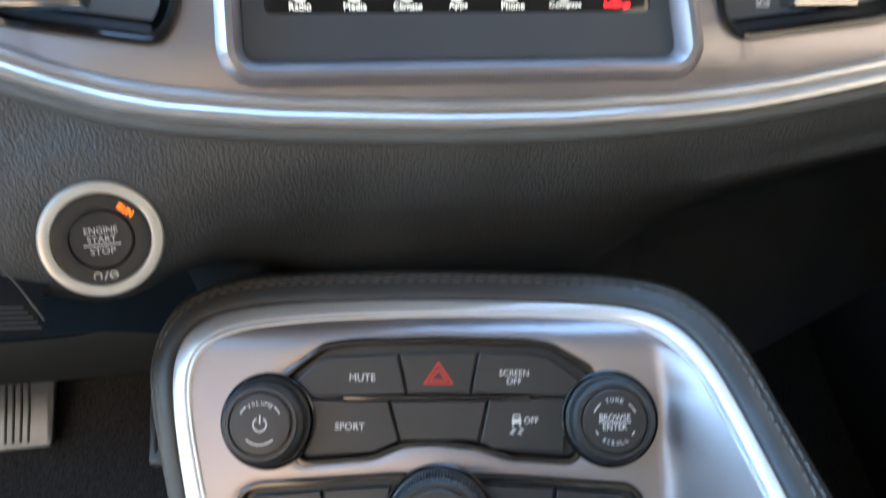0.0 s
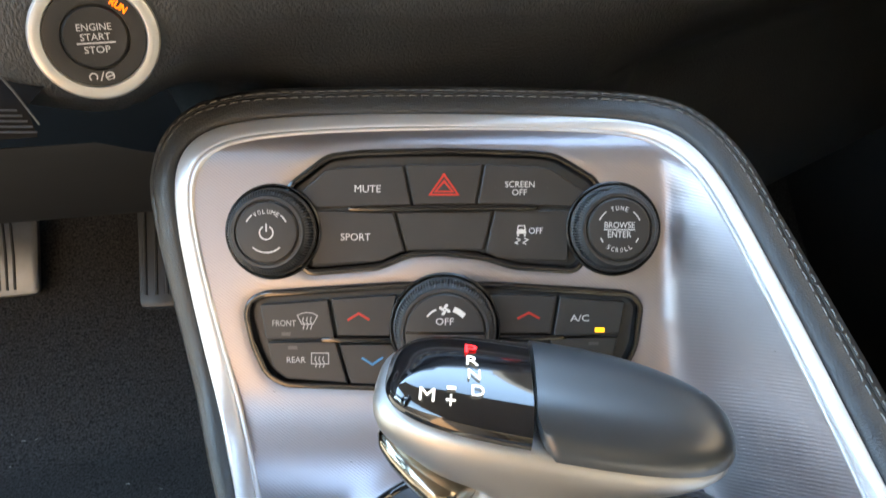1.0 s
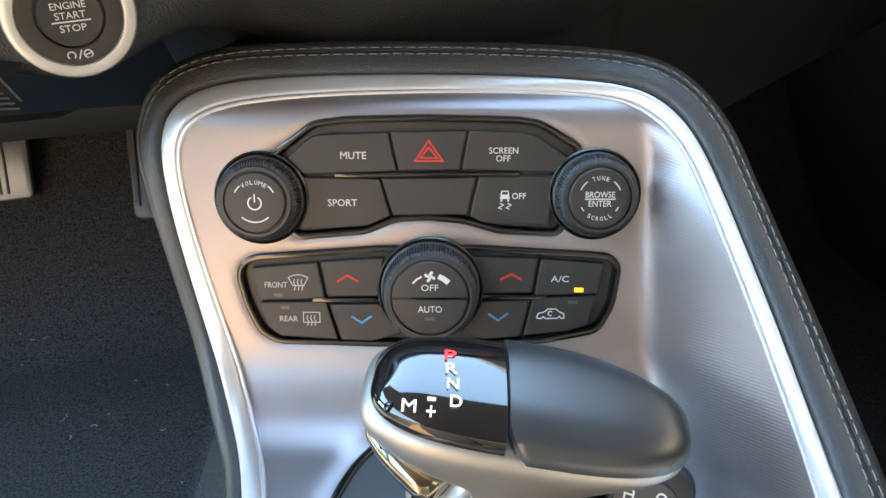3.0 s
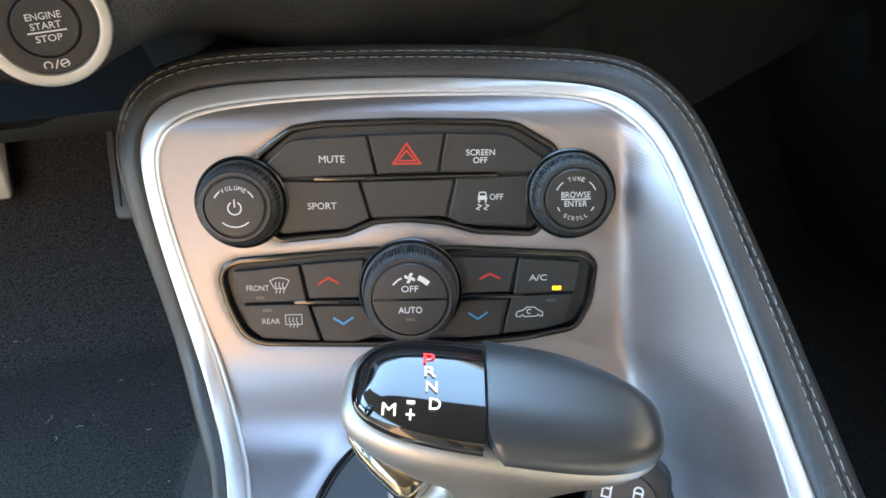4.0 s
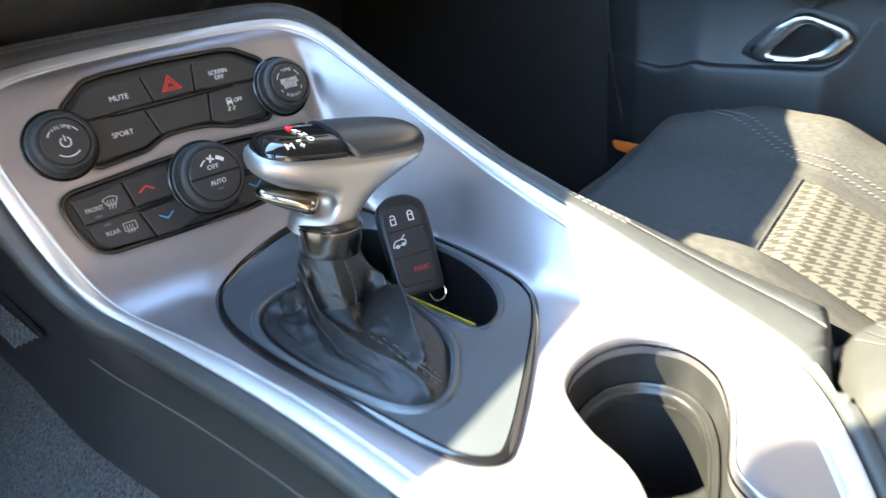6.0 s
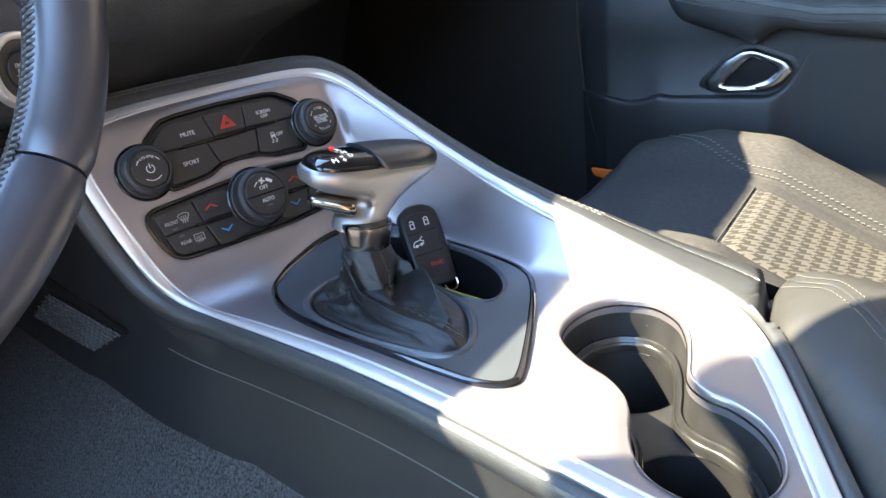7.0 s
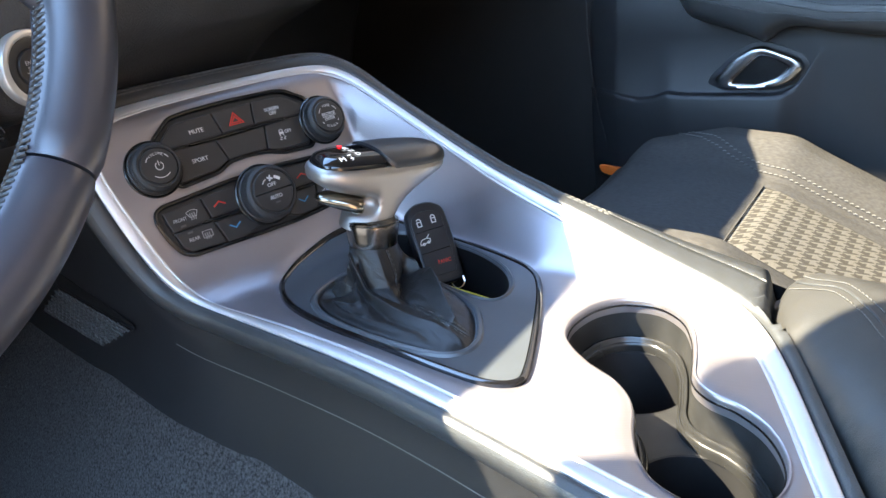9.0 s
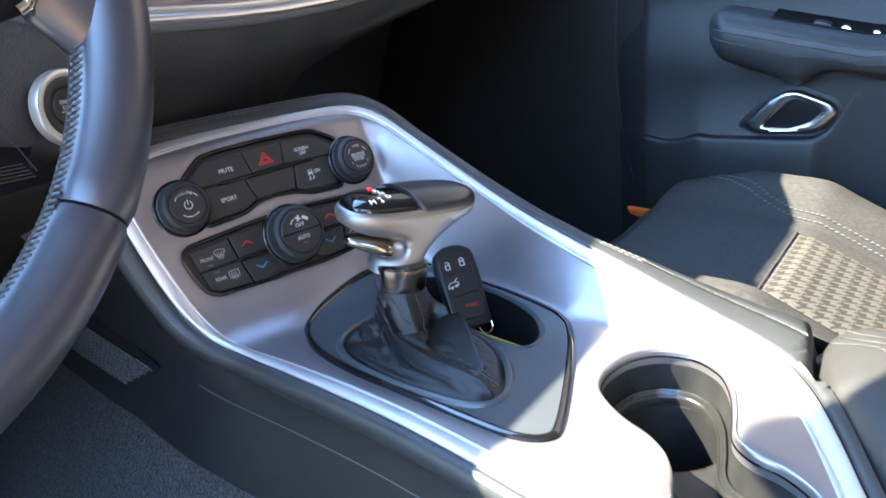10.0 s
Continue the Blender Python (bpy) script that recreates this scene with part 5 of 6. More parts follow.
# vents
for name, hole, cx in (("air_vent", VENT_L, -0.175), ("air_vent", VENT_R, 0.235)):
    vent = thing(name, "black air vent with chrome tab in the metallic plate", "air vent", CAR, group="dashboard air vents")
    rows = []
    for d, f in ((0.0012, -0.0006), (0.0004, -0.0026), (-0.0020, -0.0032), (-0.0042, -0.0010), (-0.0050, 0.006), (-0.011, 0.014)):
        rows.append([(u, plate_lift(u, z)[1] + f, z) for u, z in grow(hole, d)])
    part("frame", loft(rows, closed=True), GLOSS, vent, "glossy black frame")
    part("backing", sheet(grow(hole, -0.010), [], 0.02, lambda u, z: (u, plate_lift(u, z)[1] + 0.011, z)), VENT_GREY, vent)
    lo = min(z for u, z in hole)
    for i in range(4):
        z = lo + 0.022 + 0.015 * i + (0.008 if cx < 0 else 0.004)
        bm = block(rounded([(cx - 0.055, -0.006), (cx + 0.055, -0.006), (cx + 0.055, 0.006), (cx - 0.055, 0.006)], 0.002, 2), -0.0012, 0.0012, 0.0008)
        bm.transform(pose(0, 0.066 + 0.4 * (z - 0.715), z))
        part("slat", bm, PLASTIC, vent)
    place = pose(cx + (0.012 if cx < 0 else -0.012), 0.057, lo + 0.0165, 76, 0, -5 if cx < 0 else 6)
    tab = part("tab", block(rounded([(-0.0215, 0.0), (0.0215, 0.0), (0.0235, 0.014), (-0.0235, 0.014)], 0.002, 2), -0.004, 0.0045, 0.0015, place), PLASTIC, vent, "ribbed black slider")
    for k in range(9):
        x = -0.014 + 0.0035 * k
        part("rib", tube([place @ Vector((x, 0.003, 0.0046)), place @ Vector((x, 0.013, 0.0046))], 0.0006, 5), PLASTIC, tab)
    part("strip", block(rounded([(-0.0205, -0.0016), (0.0205, -0.0016), (0.0205, 0.0010), (-0.0205, 0.0010)], 0.0006, 2), 0.0, 0.0058, 0.0006, place), CHROME, tab, "chrome strip")
    icon = [[(-0.036, 0.001), (-0.029, 0.001), (-0.029, 0.009), (-0.036, 0.009), (-0.036, 0.001)], [(-0.035, 0.002), (-0.030, 0.008)], [(-0.030, 0.002), (-0.035, 0.008)]]
    part("symbol", stroke(icon, 0.0008, at(place, 0, 0, -0.004)), PRINT, vent, smooth=False)

screen = thing("touch_screen", "black infotainment screen with a row of lit menu words", "touch screen", CAR)
bm = sheet(grow(SCREEN_HOLE, -0.004), [rounded([(-0.066, 0.790), (-0.066, 0.7330), (0.132, 0.7330), (0.132, 0.790)], 0.003, 3)], 0.02, lambda u, z: (u, 0.0690 + 0.40 * (z - 0.733), z))
part("surround", bm, SCREEN_GREY, screen, "dark grey surround")
SCR = Matrix.Translation((0, 0.0700, 0.733)) @ pose(0, 0, 0, 90 - 21.8, 0, 0) @ Matrix.Translation((0, -0.733, 0))
part("glass", block(rounded([(-0.0665, 0.7325), (0.1325, 0.7325), (0.1325, 0.794), (-0.0665, 0.794)], 0.003, 3), -0.003, 0.0004, 0.0004, SCR), GLOSS, screen)
for body, u, w, mat in (("Radio", -0.0490, 0.0105, LIT_WHITE), ("Media", -0.0225, 0.0112, LIT_WHITE), ("Climate", 0.0035, 0.0142, LIT_WHITE), ("Apps", 0.0290, 0.0096, LIT_WHITE), ("Phone", 0.0575, 0.0120, LIT_WHITE), ("Compass", 0.0855, 0.0172, LIT_WHITE), ("Settings", 0.1140, 0.0146, LIT_RED)):
    part("menu_word", letters(body, w, at(SCR, u, 0.7364, 0.0005), 0.0036, 0.0), mat, screen, smooth=False)
    part("menu_icon", stroke([arc(u, 0.7430, 0.0034, 0, 360, 20)], 0.0012, at(SCR, 0, 0, 0.0005)), mat, screen, smooth=False)

# start button
START = CAR @ Matrix.Translation((-0.1450, 0.0415, 0.6345)) @ pose(0, 0, 0, 86, 0, 10)
starter = thing("start_button", "round engine start button with pale metal ring in the dashboard", "start button", START)
part("ring", lathe([(0.0268, -0.006), (0.0268, 0.0008), (0.0260, 0.0022), (0.0238, 0.0030), (0.0216, 0.0024), (0.0209, 0.0006), (0.0209, -0.006)], 72), RING, starter, "pale satin metal ring")
part("bezel", lathe([(0.0211, -0.001), (0.0209, 0.0012), (0.0198, 0.0016), (0.0142, 0.0006), (0.0138, -0.002)], 72), BUTTON, starter, "dark grey bezel")
cap = part("cap", lathe([(0.0137, -0.002), (0.0133, 0.0010), (0.0126, 0.0018), (0.0090, 0.0013), (0.0005, 0.0011)], 64), BUTTON, starter, "dark round push button")
for body, y, w in (("ENGINE", 0.0043, 0.0140), ("START", 0.0002, 0.0122), ("STOP", -0.0052, 0.0106)):
    part("lettering", letters(body, w, pose(0.0, y, 0.0016), 0.0029, 0.0), PRINT, cap, smooth=False)
part("line", stroke([[(-0.0078, -0.0024), (0.0078, -0.0024)]], 0.0006, pose(0, 0, 0.0016)), PRINT, cap, smooth=False)
part("lettering", letters("RUN", 0.0072, pose(0.0112, 0.0126, 0.0014, 0, 0, -40), 0.0032, 0.02), LIT_ORANGE, starter, "lit orange word")
part("symbol", stroke([arc(-0.0035, -0.0168, 0.0016, -50, 230, 10), arc(0.0033, -0.0168, 0.0017, 0, 360, 12), [(-0.0008, -0.0188), (0.0009, -0.0148)], [(0.0020, -0.0172), (0.0046, -0.0164)]], 0.0005, pose(0, 0, 0.0012)), PRINT, starter, smooth=False)

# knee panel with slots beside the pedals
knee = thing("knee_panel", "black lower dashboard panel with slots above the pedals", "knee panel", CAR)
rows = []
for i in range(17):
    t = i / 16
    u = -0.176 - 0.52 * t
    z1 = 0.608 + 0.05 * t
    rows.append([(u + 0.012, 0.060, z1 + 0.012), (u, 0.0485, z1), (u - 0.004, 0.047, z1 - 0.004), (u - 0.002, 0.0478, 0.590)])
# panel blackened for the shade under the dashboard
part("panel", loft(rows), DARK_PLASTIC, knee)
for i in range(5):
    z = 0.6060 - 0.0026 * i
    bm = tube([(-0.184 + 0.0016 * i, 0.0470, z - 0.003), (-0.26, 0.0465, z + 0.002)], 0.0005, 6)
    part("slot_rib", bm, SCREEN_GREY, knee)
rows = []
for i in range(25):
    t = i / 24
    line = []
    for f, z in ((0.0500, 0.5850), (0.070, 0.5800), (0.110, 0.5630), (0.16, 0.5400), (0.255, 0.4920), (0.365, 0.4345), (0.376, 0.4290), (0.380, 0.4310), (0.40, 0.47), (0.45, 0.56)):
        end = (table([(0.0, -0.172), (0.10, -0.170), (0.18, -0.146), (0.5, -0.142)], f)[0] + 0.242 * f) / 0.97
        line.append((end + (-0.70 - end) * t, f, z))
    rows.append(line)
part("underside", loft(rows), TRIM_GREY, knee, "dark sloping underside", sharp=60)
bm = tube([(-0.1760, 0.0468, 0.596), (-0.1835, 0.0462, 0.612), (-0.1955, 0.0460, 0.632), (-0.217, 0.046, 0.658)], 0.0005, 6)
part("edge_seam", bm, SCREEN_GREY, knee)

# ---------------------------------------------------------------- steering wheel
WHEEL = CAR @ Matrix.Translation((-0.4184, -0.174, 0.7400)) @ pose(0, 0, 0, 90 - 14, 0, 0)
wheel = thing("steering_wheel", "black leather steering wheel with laced inner seam", "steering wheel", WHEEL)
R0 = 0.1777


def rim_row(a, extra=0.0):
    c = Vector((R0 * math.cos(a), R0 * math.sin(a), 0))
    e = Vector((math.cos(a), math.sin(a), 0))
    row = []
    for i in range(28):
        b = 2 * math.pi * i / 28
        r = 0.0153 + extra + 0.0012 * math.cos(b) ** 2
        row.append(c + e * (r * 0.98 * math.cos(b)) + Vector((0, 0, 1.12 * r * math.sin(b))))
    return row


pieces = [(-0.726, 0.90), (0.904, math.pi - 0.904), (math.pi - 0.90, math.pi + 0.726), (math.pi + 0.734, 2 * math.pi - 0.734)]
for a0, a1 in pieces:
    rows = [rim_row(a0 + (a1 - a0) * k / 48, -0.0012 if k in (0, 48) else 0.0) for k in range(49)]
    part("grip", loft(rows, closed=True, cap=True), WHEEL_LEATHER, wheel, "smooth black leather grip", sharp=60)
bm = bmesh.new()
for k in range(52):
    a = -1.20 + 0.94 * k / 52
    nodes = []
    for b, turn in ((188, 0.0), (180, 0.006), (172, 0.011), (163, 0.017)):
        rr = 0.0157 if b in (188, 163) else 0.0167
        reach = R0 + rr * 0.98 * math.cos(radians(b))
        nodes.append(Vector((reach * math.cos(a + turn), reach * math.sin(a + turn), 1.12 * rr * math.sin(radians(b)))))
    one = tube(nodes, 0.0010, 8)
    me = bpy.data.meshes.new("lace")
    one.to_mesh(me)
    one.free()
    bm.from_mesh(me)
    bpy.data.meshes.remove(me)
tagged(part("lacing", bm, LEATHER_SOFT, wheel, "laced black thread"), kind="stuff")
for a in (-0.12, math.pi + 0.12, -math.pi / 2):
    rows = []
    e, s = Vector((math.cos(a), math.sin(a), 0)), Vector((-math.sin(a), math.cos(a), 0))
    for t, w, h in ((0.030, 0.040, 0.020), (0.08, 0.028, 0.012), (0.13, 0.0255, 0.010), (0.146, 0.0200, 0.010), (0.160, 0.020, 0.010)):
        rows.append([e * t + s * (w * math.cos(b)) + Vector((0, 0, -0.012 * (1 - t / 0.17) + h * math.copysign(abs(math.sin(b)) ** 0.6, math.sin(b)))) for b in [2 * math.pi * i / 24 for i in range(24)]])
    spoke = part("spoke", loft(rows, closed=True, cap=True), DARK_PLASTIC, wheel, "black plastic spoke")
    if a < -1:
        continue
    rows = []
    for t, w, h in ((0.1445, 0.020, 0.006), (0.1450, 0.0245, 0.0105), (0.151, 0.0305, 0.0125), (0.160, 0.040, 0.0140), (0.168, 0.046, 0.0140), (0.176, 0.052, 0.013)):
        rows.append([e * t + s * (w * math.cos(b)) + Vector((0, 0, -0.012 * (1 - t / 0.17) + h * math.sin(b))) for b in [2 * math.pi * i / 28 for i in range(28)]])
    part("flare", loft(rows, closed=True, cap=True), WHEEL_LEATHER, spoke, "leather flare at the rim")
    for q in (-1, 1):
        part("trim", tube([e * t + s * (q * w) + Vector((0, 0, z)) for t, w, z in ((0.1375, 0.0222, 0.0055), (0.1405, 0.0205, 0.0068), (0.1425, 0.0170, 0.0080), (0.1430, 0.0100, 0.0088))], 0.0028, 10), CHROME, spoke, "bright metal trim")
part("column", lathe([(0.020, -0.26), (0.022, -0.20), (0.024, -0.06), (0.030, -0.03), (0.020, -0.02)], 32), PLASTIC, wheel, "black steering column cover")
part("hub", lathe([(0.050, -0.035), (0.054, -0.020), (0.052, -0.002), (0.042, 0.008), (0.02, 0.012), (0.001, 0.0125)], 48), PLASTIC, wheel, "black horn pad")

# ---------------------------------------------------------------- footwell: pedals, carpet, mesh panel
def pedal(name, label, m, w0, w1, h, ribs, spread, mat=PEDAL):
    p = thing(name, label, "pedal", m)
    o = rounded([(-w1, -h / 2), (w1, -h / 2), (w0, h / 2), (-w0, h / 2)], 0.008, 5)
    plate_ob = part("plate", block(o, -0.006, 0.004, 0.003), mat, p, "worn metal plate")
    for i in range(ribs):
        x = min(w0, w1) * spread * (-1 + 2 * i / max(ribs - 1, 1))
        part("rib", tube([(x, -h * 0.42, 0.0042), (x * 1.03, 0, 0.0046), (x, h * 0.42, 0.0042)], 0.0017, 6), RUBBER, plate_ob, "black rubber rib")
    part("arm", tube([(0, h * 0.2, -0.012), (0, h * 0.6, -0.03), (0.0, h * 0.6 + 0.12, -0.02)], 0.009, 8), PLASTIC, p)


pedal("brake_pedal", "worn metal brake pedal with black rubber ribs", CAR @ pose(-0.415, 0.617, 0.298, 62, 0, 0), 0.064, 0.060, 0.098, 9, 0.56)
pedal("accelerator_pedal", "narrow ribbed metal accelerator pedal beside the console", CAR @ pose(-0.188, 0.466, 0.376, 56, 0, -6), 0.026, 0.022, 0.165, 4, 0.72, SCREEN_GREY)

carpet = thing("floor", "charcoal carpet over floor, tunnel and toe board", "floor", CAR, kind="structure")
SIDE_FOOT = [(-0.9, -0.085, 0.315), (-0.5, -0.088, 0.318), (-0.18, -0.0974, 0.3225), (-0.096, -0.1097, 0.3265), (-0.037, -0.1208, 0.3330), (0.107, -0.1329, 0.3320), (0.29, -0.1357, 0.3110), (0.6, -0.136, 0.285)]   # where the carpet meets the console: y, x, z
rows = []
for i in range(124):
    f = -1.3 + 2.05 * i / 123
    z = 0.10 + 0.34 * (max(0, f - 0.46) / 0.30) ** 1.3
    row = []
    for j in range(145):
        u = -0.72 + 1.44 * j / 144
        side = table([(-1.3, -0.30), (-0.56, -0.214), (-0.30, -0.172), (0.0, -0.120), (0.42, -0.03), (0.75, 0.03)], f)[0]
        tunnel = 0.225 * min(1, max(0, 1 - (u - side - 0.27) / 0.085)) ** 0.8
        wx, wy, _ = CAR @ Vector((u, f, 0))
        near, high = table(SIDE_FOOT, wy)
        tunnel = min(tunnel + 0.1 * (u < side + 0.2), (high - 0.10) * min(max((wx - near) / 0.10 + 1, 0), 1.10) ** 0.8)
        row.append((u, f, max(z, 0.10 + tunnel) + 0.002 * noise.noise(Vector((u * 30, f * 30, 0)))))
    rows.append(row)
part("carpet", loft(rows), CARPET, carpet, sharp=80)

rng = random.Random(5)
bm = bmesh.new()
for k in range(170):
    i, j = rng.randrange(38, 108), rng.randrange(8, 52)
    p = Vector(rows[i][j]).lerp(Vector(rows[i + 1][j + 1]), rng.random()) + Vector((0, 0, 0.0012))
    a, size = rng.random() * 6.28, rng.uniform(0.0008, 0.0034)
    one = tube([p, p + Vector((math.cos(a), math.sin(a), 0.15)) * size, p + Vector((math.cos(a + 0.6), math.sin(a + 0.6), 0.1)) * size * 1.9], rng.uniform(0.00025, 0.0005), 4)
    me = bpy.data.meshes.new("lint")
    one.to_mesh(me)
    one.free()
    bm.from_mesh(me)
    bpy.data.meshes.remove(me)
tagged(part("lint", bm, LINT, carpet, "pale specks of lint"), kind="stuff")

mesh_panel = thing("mesh_panel", "black woven mesh panel low beside the console", "mesh panel")
corners = [Vector((-0.1235, 0.0342, 0.404)), Vector((-0.1365, 0.181, 0.4085)), Vector((-0.1370, 0.278, 0.351)), Vector((-0.1325, 0.107, 0.3645))]
fr = spline([tuple(c + Vector((-0.0006, 0, 0))) for c in corners], 1, True)
bm = bmesh.new()
q = [[corners[0].lerp(corners[1], i / 24).lerp(corners[3].lerp(corners[2], i / 24), j / 10) for i in range(25)] for j in range(11)]
rows = [[p + Vector((-0.0004, 0, 0)) for p in r] for r in q]
part("backing", loft(rows), WELL, mesh_panel)
for j in range(1, 10):
    line = [p + Vector((-0.0020 - 0.0008 * math.sin(i * math.pi / 3 + j * math.pi), 0, 0.0022 * math.sin(i * math.pi / 3 + j * math.pi))) for i, p in enumerate([q[j][0].lerp(q[j][-1], s / 96) for s in range(2, 95)])]
    part("strand", tube(line, 0.0011, 6), PLASTIC, mesh_panel)
part("border", tube([tuple(p) for p in fr], 0.0016, 8, True), SIDE_PLASTIC, mesh_panel)
# flattened black strip standing in for the shade of a recess
rows = []
for k in range(13):
    t = k / 12
    c, r = corners[0].lerp(corners[1], t) + Vector((-0.0005, 0, 0.0020 + 0.0060 * t)), 0.0012 + 0.0085 * t ** 0.7
    rows.append([c + Vector((0.15 * r * math.cos(a), 0, r * math.sin(a))) for a in [2 * math.pi * i / 10 for i in range(10)]])
part("recess", loft(rows, closed=True, cap=True), WELL, mesh_panel, "dark strip for the shaded recess above the mesh")

# ---------------------------------------------------------------- armrest
arm = thing("armrest", "padded black leather armrest lid with stitched edge", "armrest")
A_EDGE = spline([(0.186, -0.388), (0.166, -0.3915), (0.146, -0.400), (0.1217, -0.4143), (0.0898, -0.4407), (0.064, -0.464), (0.036, -0.489), (-0.010, -0.530), (-0.060, -0.600), (-0.070, -0.80), (0.06, -0.86), (0.190, -0.80), (0.212, -0.60), (0.214, -0.47), (0.206, -0.405)], 5, True)
DOME = [(0.0, 0.432), (0.0015, 0.4385), (0.004, 0.4445), (0.008, 0.4500), (0.013, 0.4545), (0.020, 0.4590), (0.030, 0.4635), (0.040, 0.4668), (0.052, 0.4690), (0.070, 0.4700), (0.2, 0.4705)]   # distance from the edge, height


def lid_at(x, y, dz=0.0):
    q, e = np.array((x, y)), np.roll(A_EDGE, -1, 0) - A_EDGE
    t = np.clip(np.sum((q - A_EDGE) * e, 1) / np.sum(e * e, 1), 0, 1)
    z, = table(DOME, float(np.min(np.linalg.norm(A_EDGE + e * t[:, None] - q, axis=1))))
    return Vector((x, y, z + dz + 0.0006 * noise.noise(Vector((x * 30, y * 30, 4)))))


part("lid", sheet(A_EDGE, [], 0.006, lid_at, [grow(A_EDGE, -d) for d in (0.0015, 0.004, 0.008)]), ARM_LEATHER, arm, "black leather lid", sharp=60)
rows = [[(x, y, z) for x, y in grow(A_EDGE, d)] for d, z in ((0.0, 0.432), (-0.002, 0.428), (-0.006, 0.427))]
part("lid_lip", loft(rows, closed=True), ARM_LEATHER, arm)
part("lid_seam", tube([(0.0835, -0.4760, 0.4310), (0.080, -0.4830, 0.4310), (0.075, -0.4920, 0.4310), (0.060, -0.510, 0.4310)], 0.0018, 8), GLOSS, arm, "glossy black seam")
SEAM = spline([(0.1720, -0.3960), (0.1640, -0.4060), (0.1588, -0.4180), (0.1520, -0.4335), (0.1292, -0.4587), (0.1066, -0.4783), (0.070, -0.512), (0.030, -0.560), (0.0, -0.62)], 8)
bm = bmesh.new()
for off in (0.0, 0.0065, 0.0130):
    line = [lid_at(x + 0.72 * off, y - 0.70 * off * 0.6, 0.0004) for x, y in SEAM]
    if off == 0.0065:
        part("seam", tube(line, 0.0009, 6), LEATHER_SOFT, arm)
        continue
    for p, q in zip(line, line[1:]):
        for s0 in range(max(1, int((q - p).length / 0.0045))):
            n_s = max(1, int((q - p).length / 0.0045))
            a0, b0 = p.lerp(q, s0 / n_s), p.lerp(q, (s0 + 0.7) / n_s)
            one = tube([a0, a0.lerp(b0, 0.5) + Vector((0, 0, 0.0006)), b0], 0.0004, 5)
            me = bpy.data.meshes.new("stitch")
            one.to_mesh(me)
            one.free()
            bm.from_mesh(me)
            bpy.data.meshes.remove(me)
tagged(part("lid_stitching", bm, GREY_THREAD, arm, "two rows of pale stitches"), kind="stuff")
rows = [[(x, y, z) for x, y in grow(A_EDGE, d)] for d, z in ((-0.004, 0.12), (0.004, 0.395), (0.0095, 0.414), (0.0110, 0.421), (0.0095, 0.4265), (0.0060, 0.4285), (0.0020, 0.4265), (-0.006, 0.405))]
part("bin", loft(rows, closed=True), PLASTIC, arm, "charcoal storage bin")
part("latch", tube([(0.036, -0.492, 0.4280), (0.060, -0.515, 0.4280), (0.10, -0.555, 0.4280)], 0.004, 8, False, 0.5), CHROME, arm)

# ---------------------------------------------------------------- passenger seat
seat = thing("passenger_seat", "grey cloth seat cushion with houndstooth insert, partly in sun", "car seat", CAR)
U0, U1, F0, F1 = 0.195, 0.640, -1.02, -0.094


def cushion(u, f):
    uc = (u - (U0 + U1) / 2) / ((U1 - U0) / 2)
    z = table([(-1.02, 0.270), (-0.70, 0.272), (-0.48, 0.302), (-0.34, 0.369), (-0.25, 0.384), (-0.094, 0.366)], f)[0]
    bol = table([(0.0, 0.0), (0.50, 0.0), (0.62, 0.014), (0.75, 0.036), (0.88, 0.040), (1.0, 0.012)], abs(uc))[0]
    fade = table([(-1.02, 0.8), (-0.50, 0.8), (-0.32, 0.9), (-0.22, 0.60), (-0.094, 0.30)], f)[0]
    z += bol * fade
    du, df = max(0.312 - u, u - 0.500, 0), max(f + 0.324, 0)
    z -= 0.003 * max(0, 1 - math.hypot(du, df) / 0.010) ** 1.5
    front = max(0, (f + 0.154) / 0.040)
    z -= 0.032 * min(front, 1) ** 2.2
    edge = max(0, abs(uc) - 0.90) / 0.10
    z -= 0.035 * edge ** 2
    return z


def seat_point(a, b):
    """a, b from -1 to 1: a square drawn onto the rounded outline of the cushion."""
    u = (U0 + U1) / 2 + a * (U1 - U0) / 2
    f = (F0 + F1) / 2 + b * (F1 - F0) / 2
    if b > 0.6:
        f -= 0.031 * abs(a) ** 3.2 * ((b - 0.6) / 0.4)
    return u, f


rows = []
for i in range(97):
    b = -1 + 2 * i / 96
    row = []
    for j in range(65):
        a = -1 + 2 * j / 64
        u, f = seat_point(a, b)
        row.append((u, f, cushion(u, f) + 0.0012 * noise.noise(Vector((u * 25, f * 25, 1)))))
    rows.append(row)
bm = loft(rows)
part("cushion", bm, FABRIC, seat, "grey woven cloth cushion", sharp=80)
rim_pts = [r[0] for r in rows] + rows[-1][1:] + [r[-1] for r in rows[::-1]][1:]
srows = [[(u, f, z) for u, f, z in rim_pts], [(u + 0.012 * (u - 0.41) / 0.22, f + (0.010 if f > -0.23 else 0), z - 0.020) for u, f, z in rim_pts], [(u + 0.010 * (u - 0.41) / 0.22, f + (0.012 if f > -0.23 else 0), z - 0.08) for u, f, z in rim_pts], [(u - 0.01 * (u - 0.41) / 0.22, f - 0.01, 0.12) for u, f, z in rim_pts]]
part("side", loft(srows), FABRIC, seat)
rows = []
for i in range(33):
    f = -0.324 - 0.62 * i / 32
    rows.append([(u, f, cushion(u, f) + (0.0040 if 0 < k < 24 and i > 0 else 0.0015)) for k, u in enumerate([0.312 + (0.500 - 0.312) * k / 24 for k in range(25)])])
part("insert", loft(rows), CHECK, seat, "black and cream houndstooth insert")
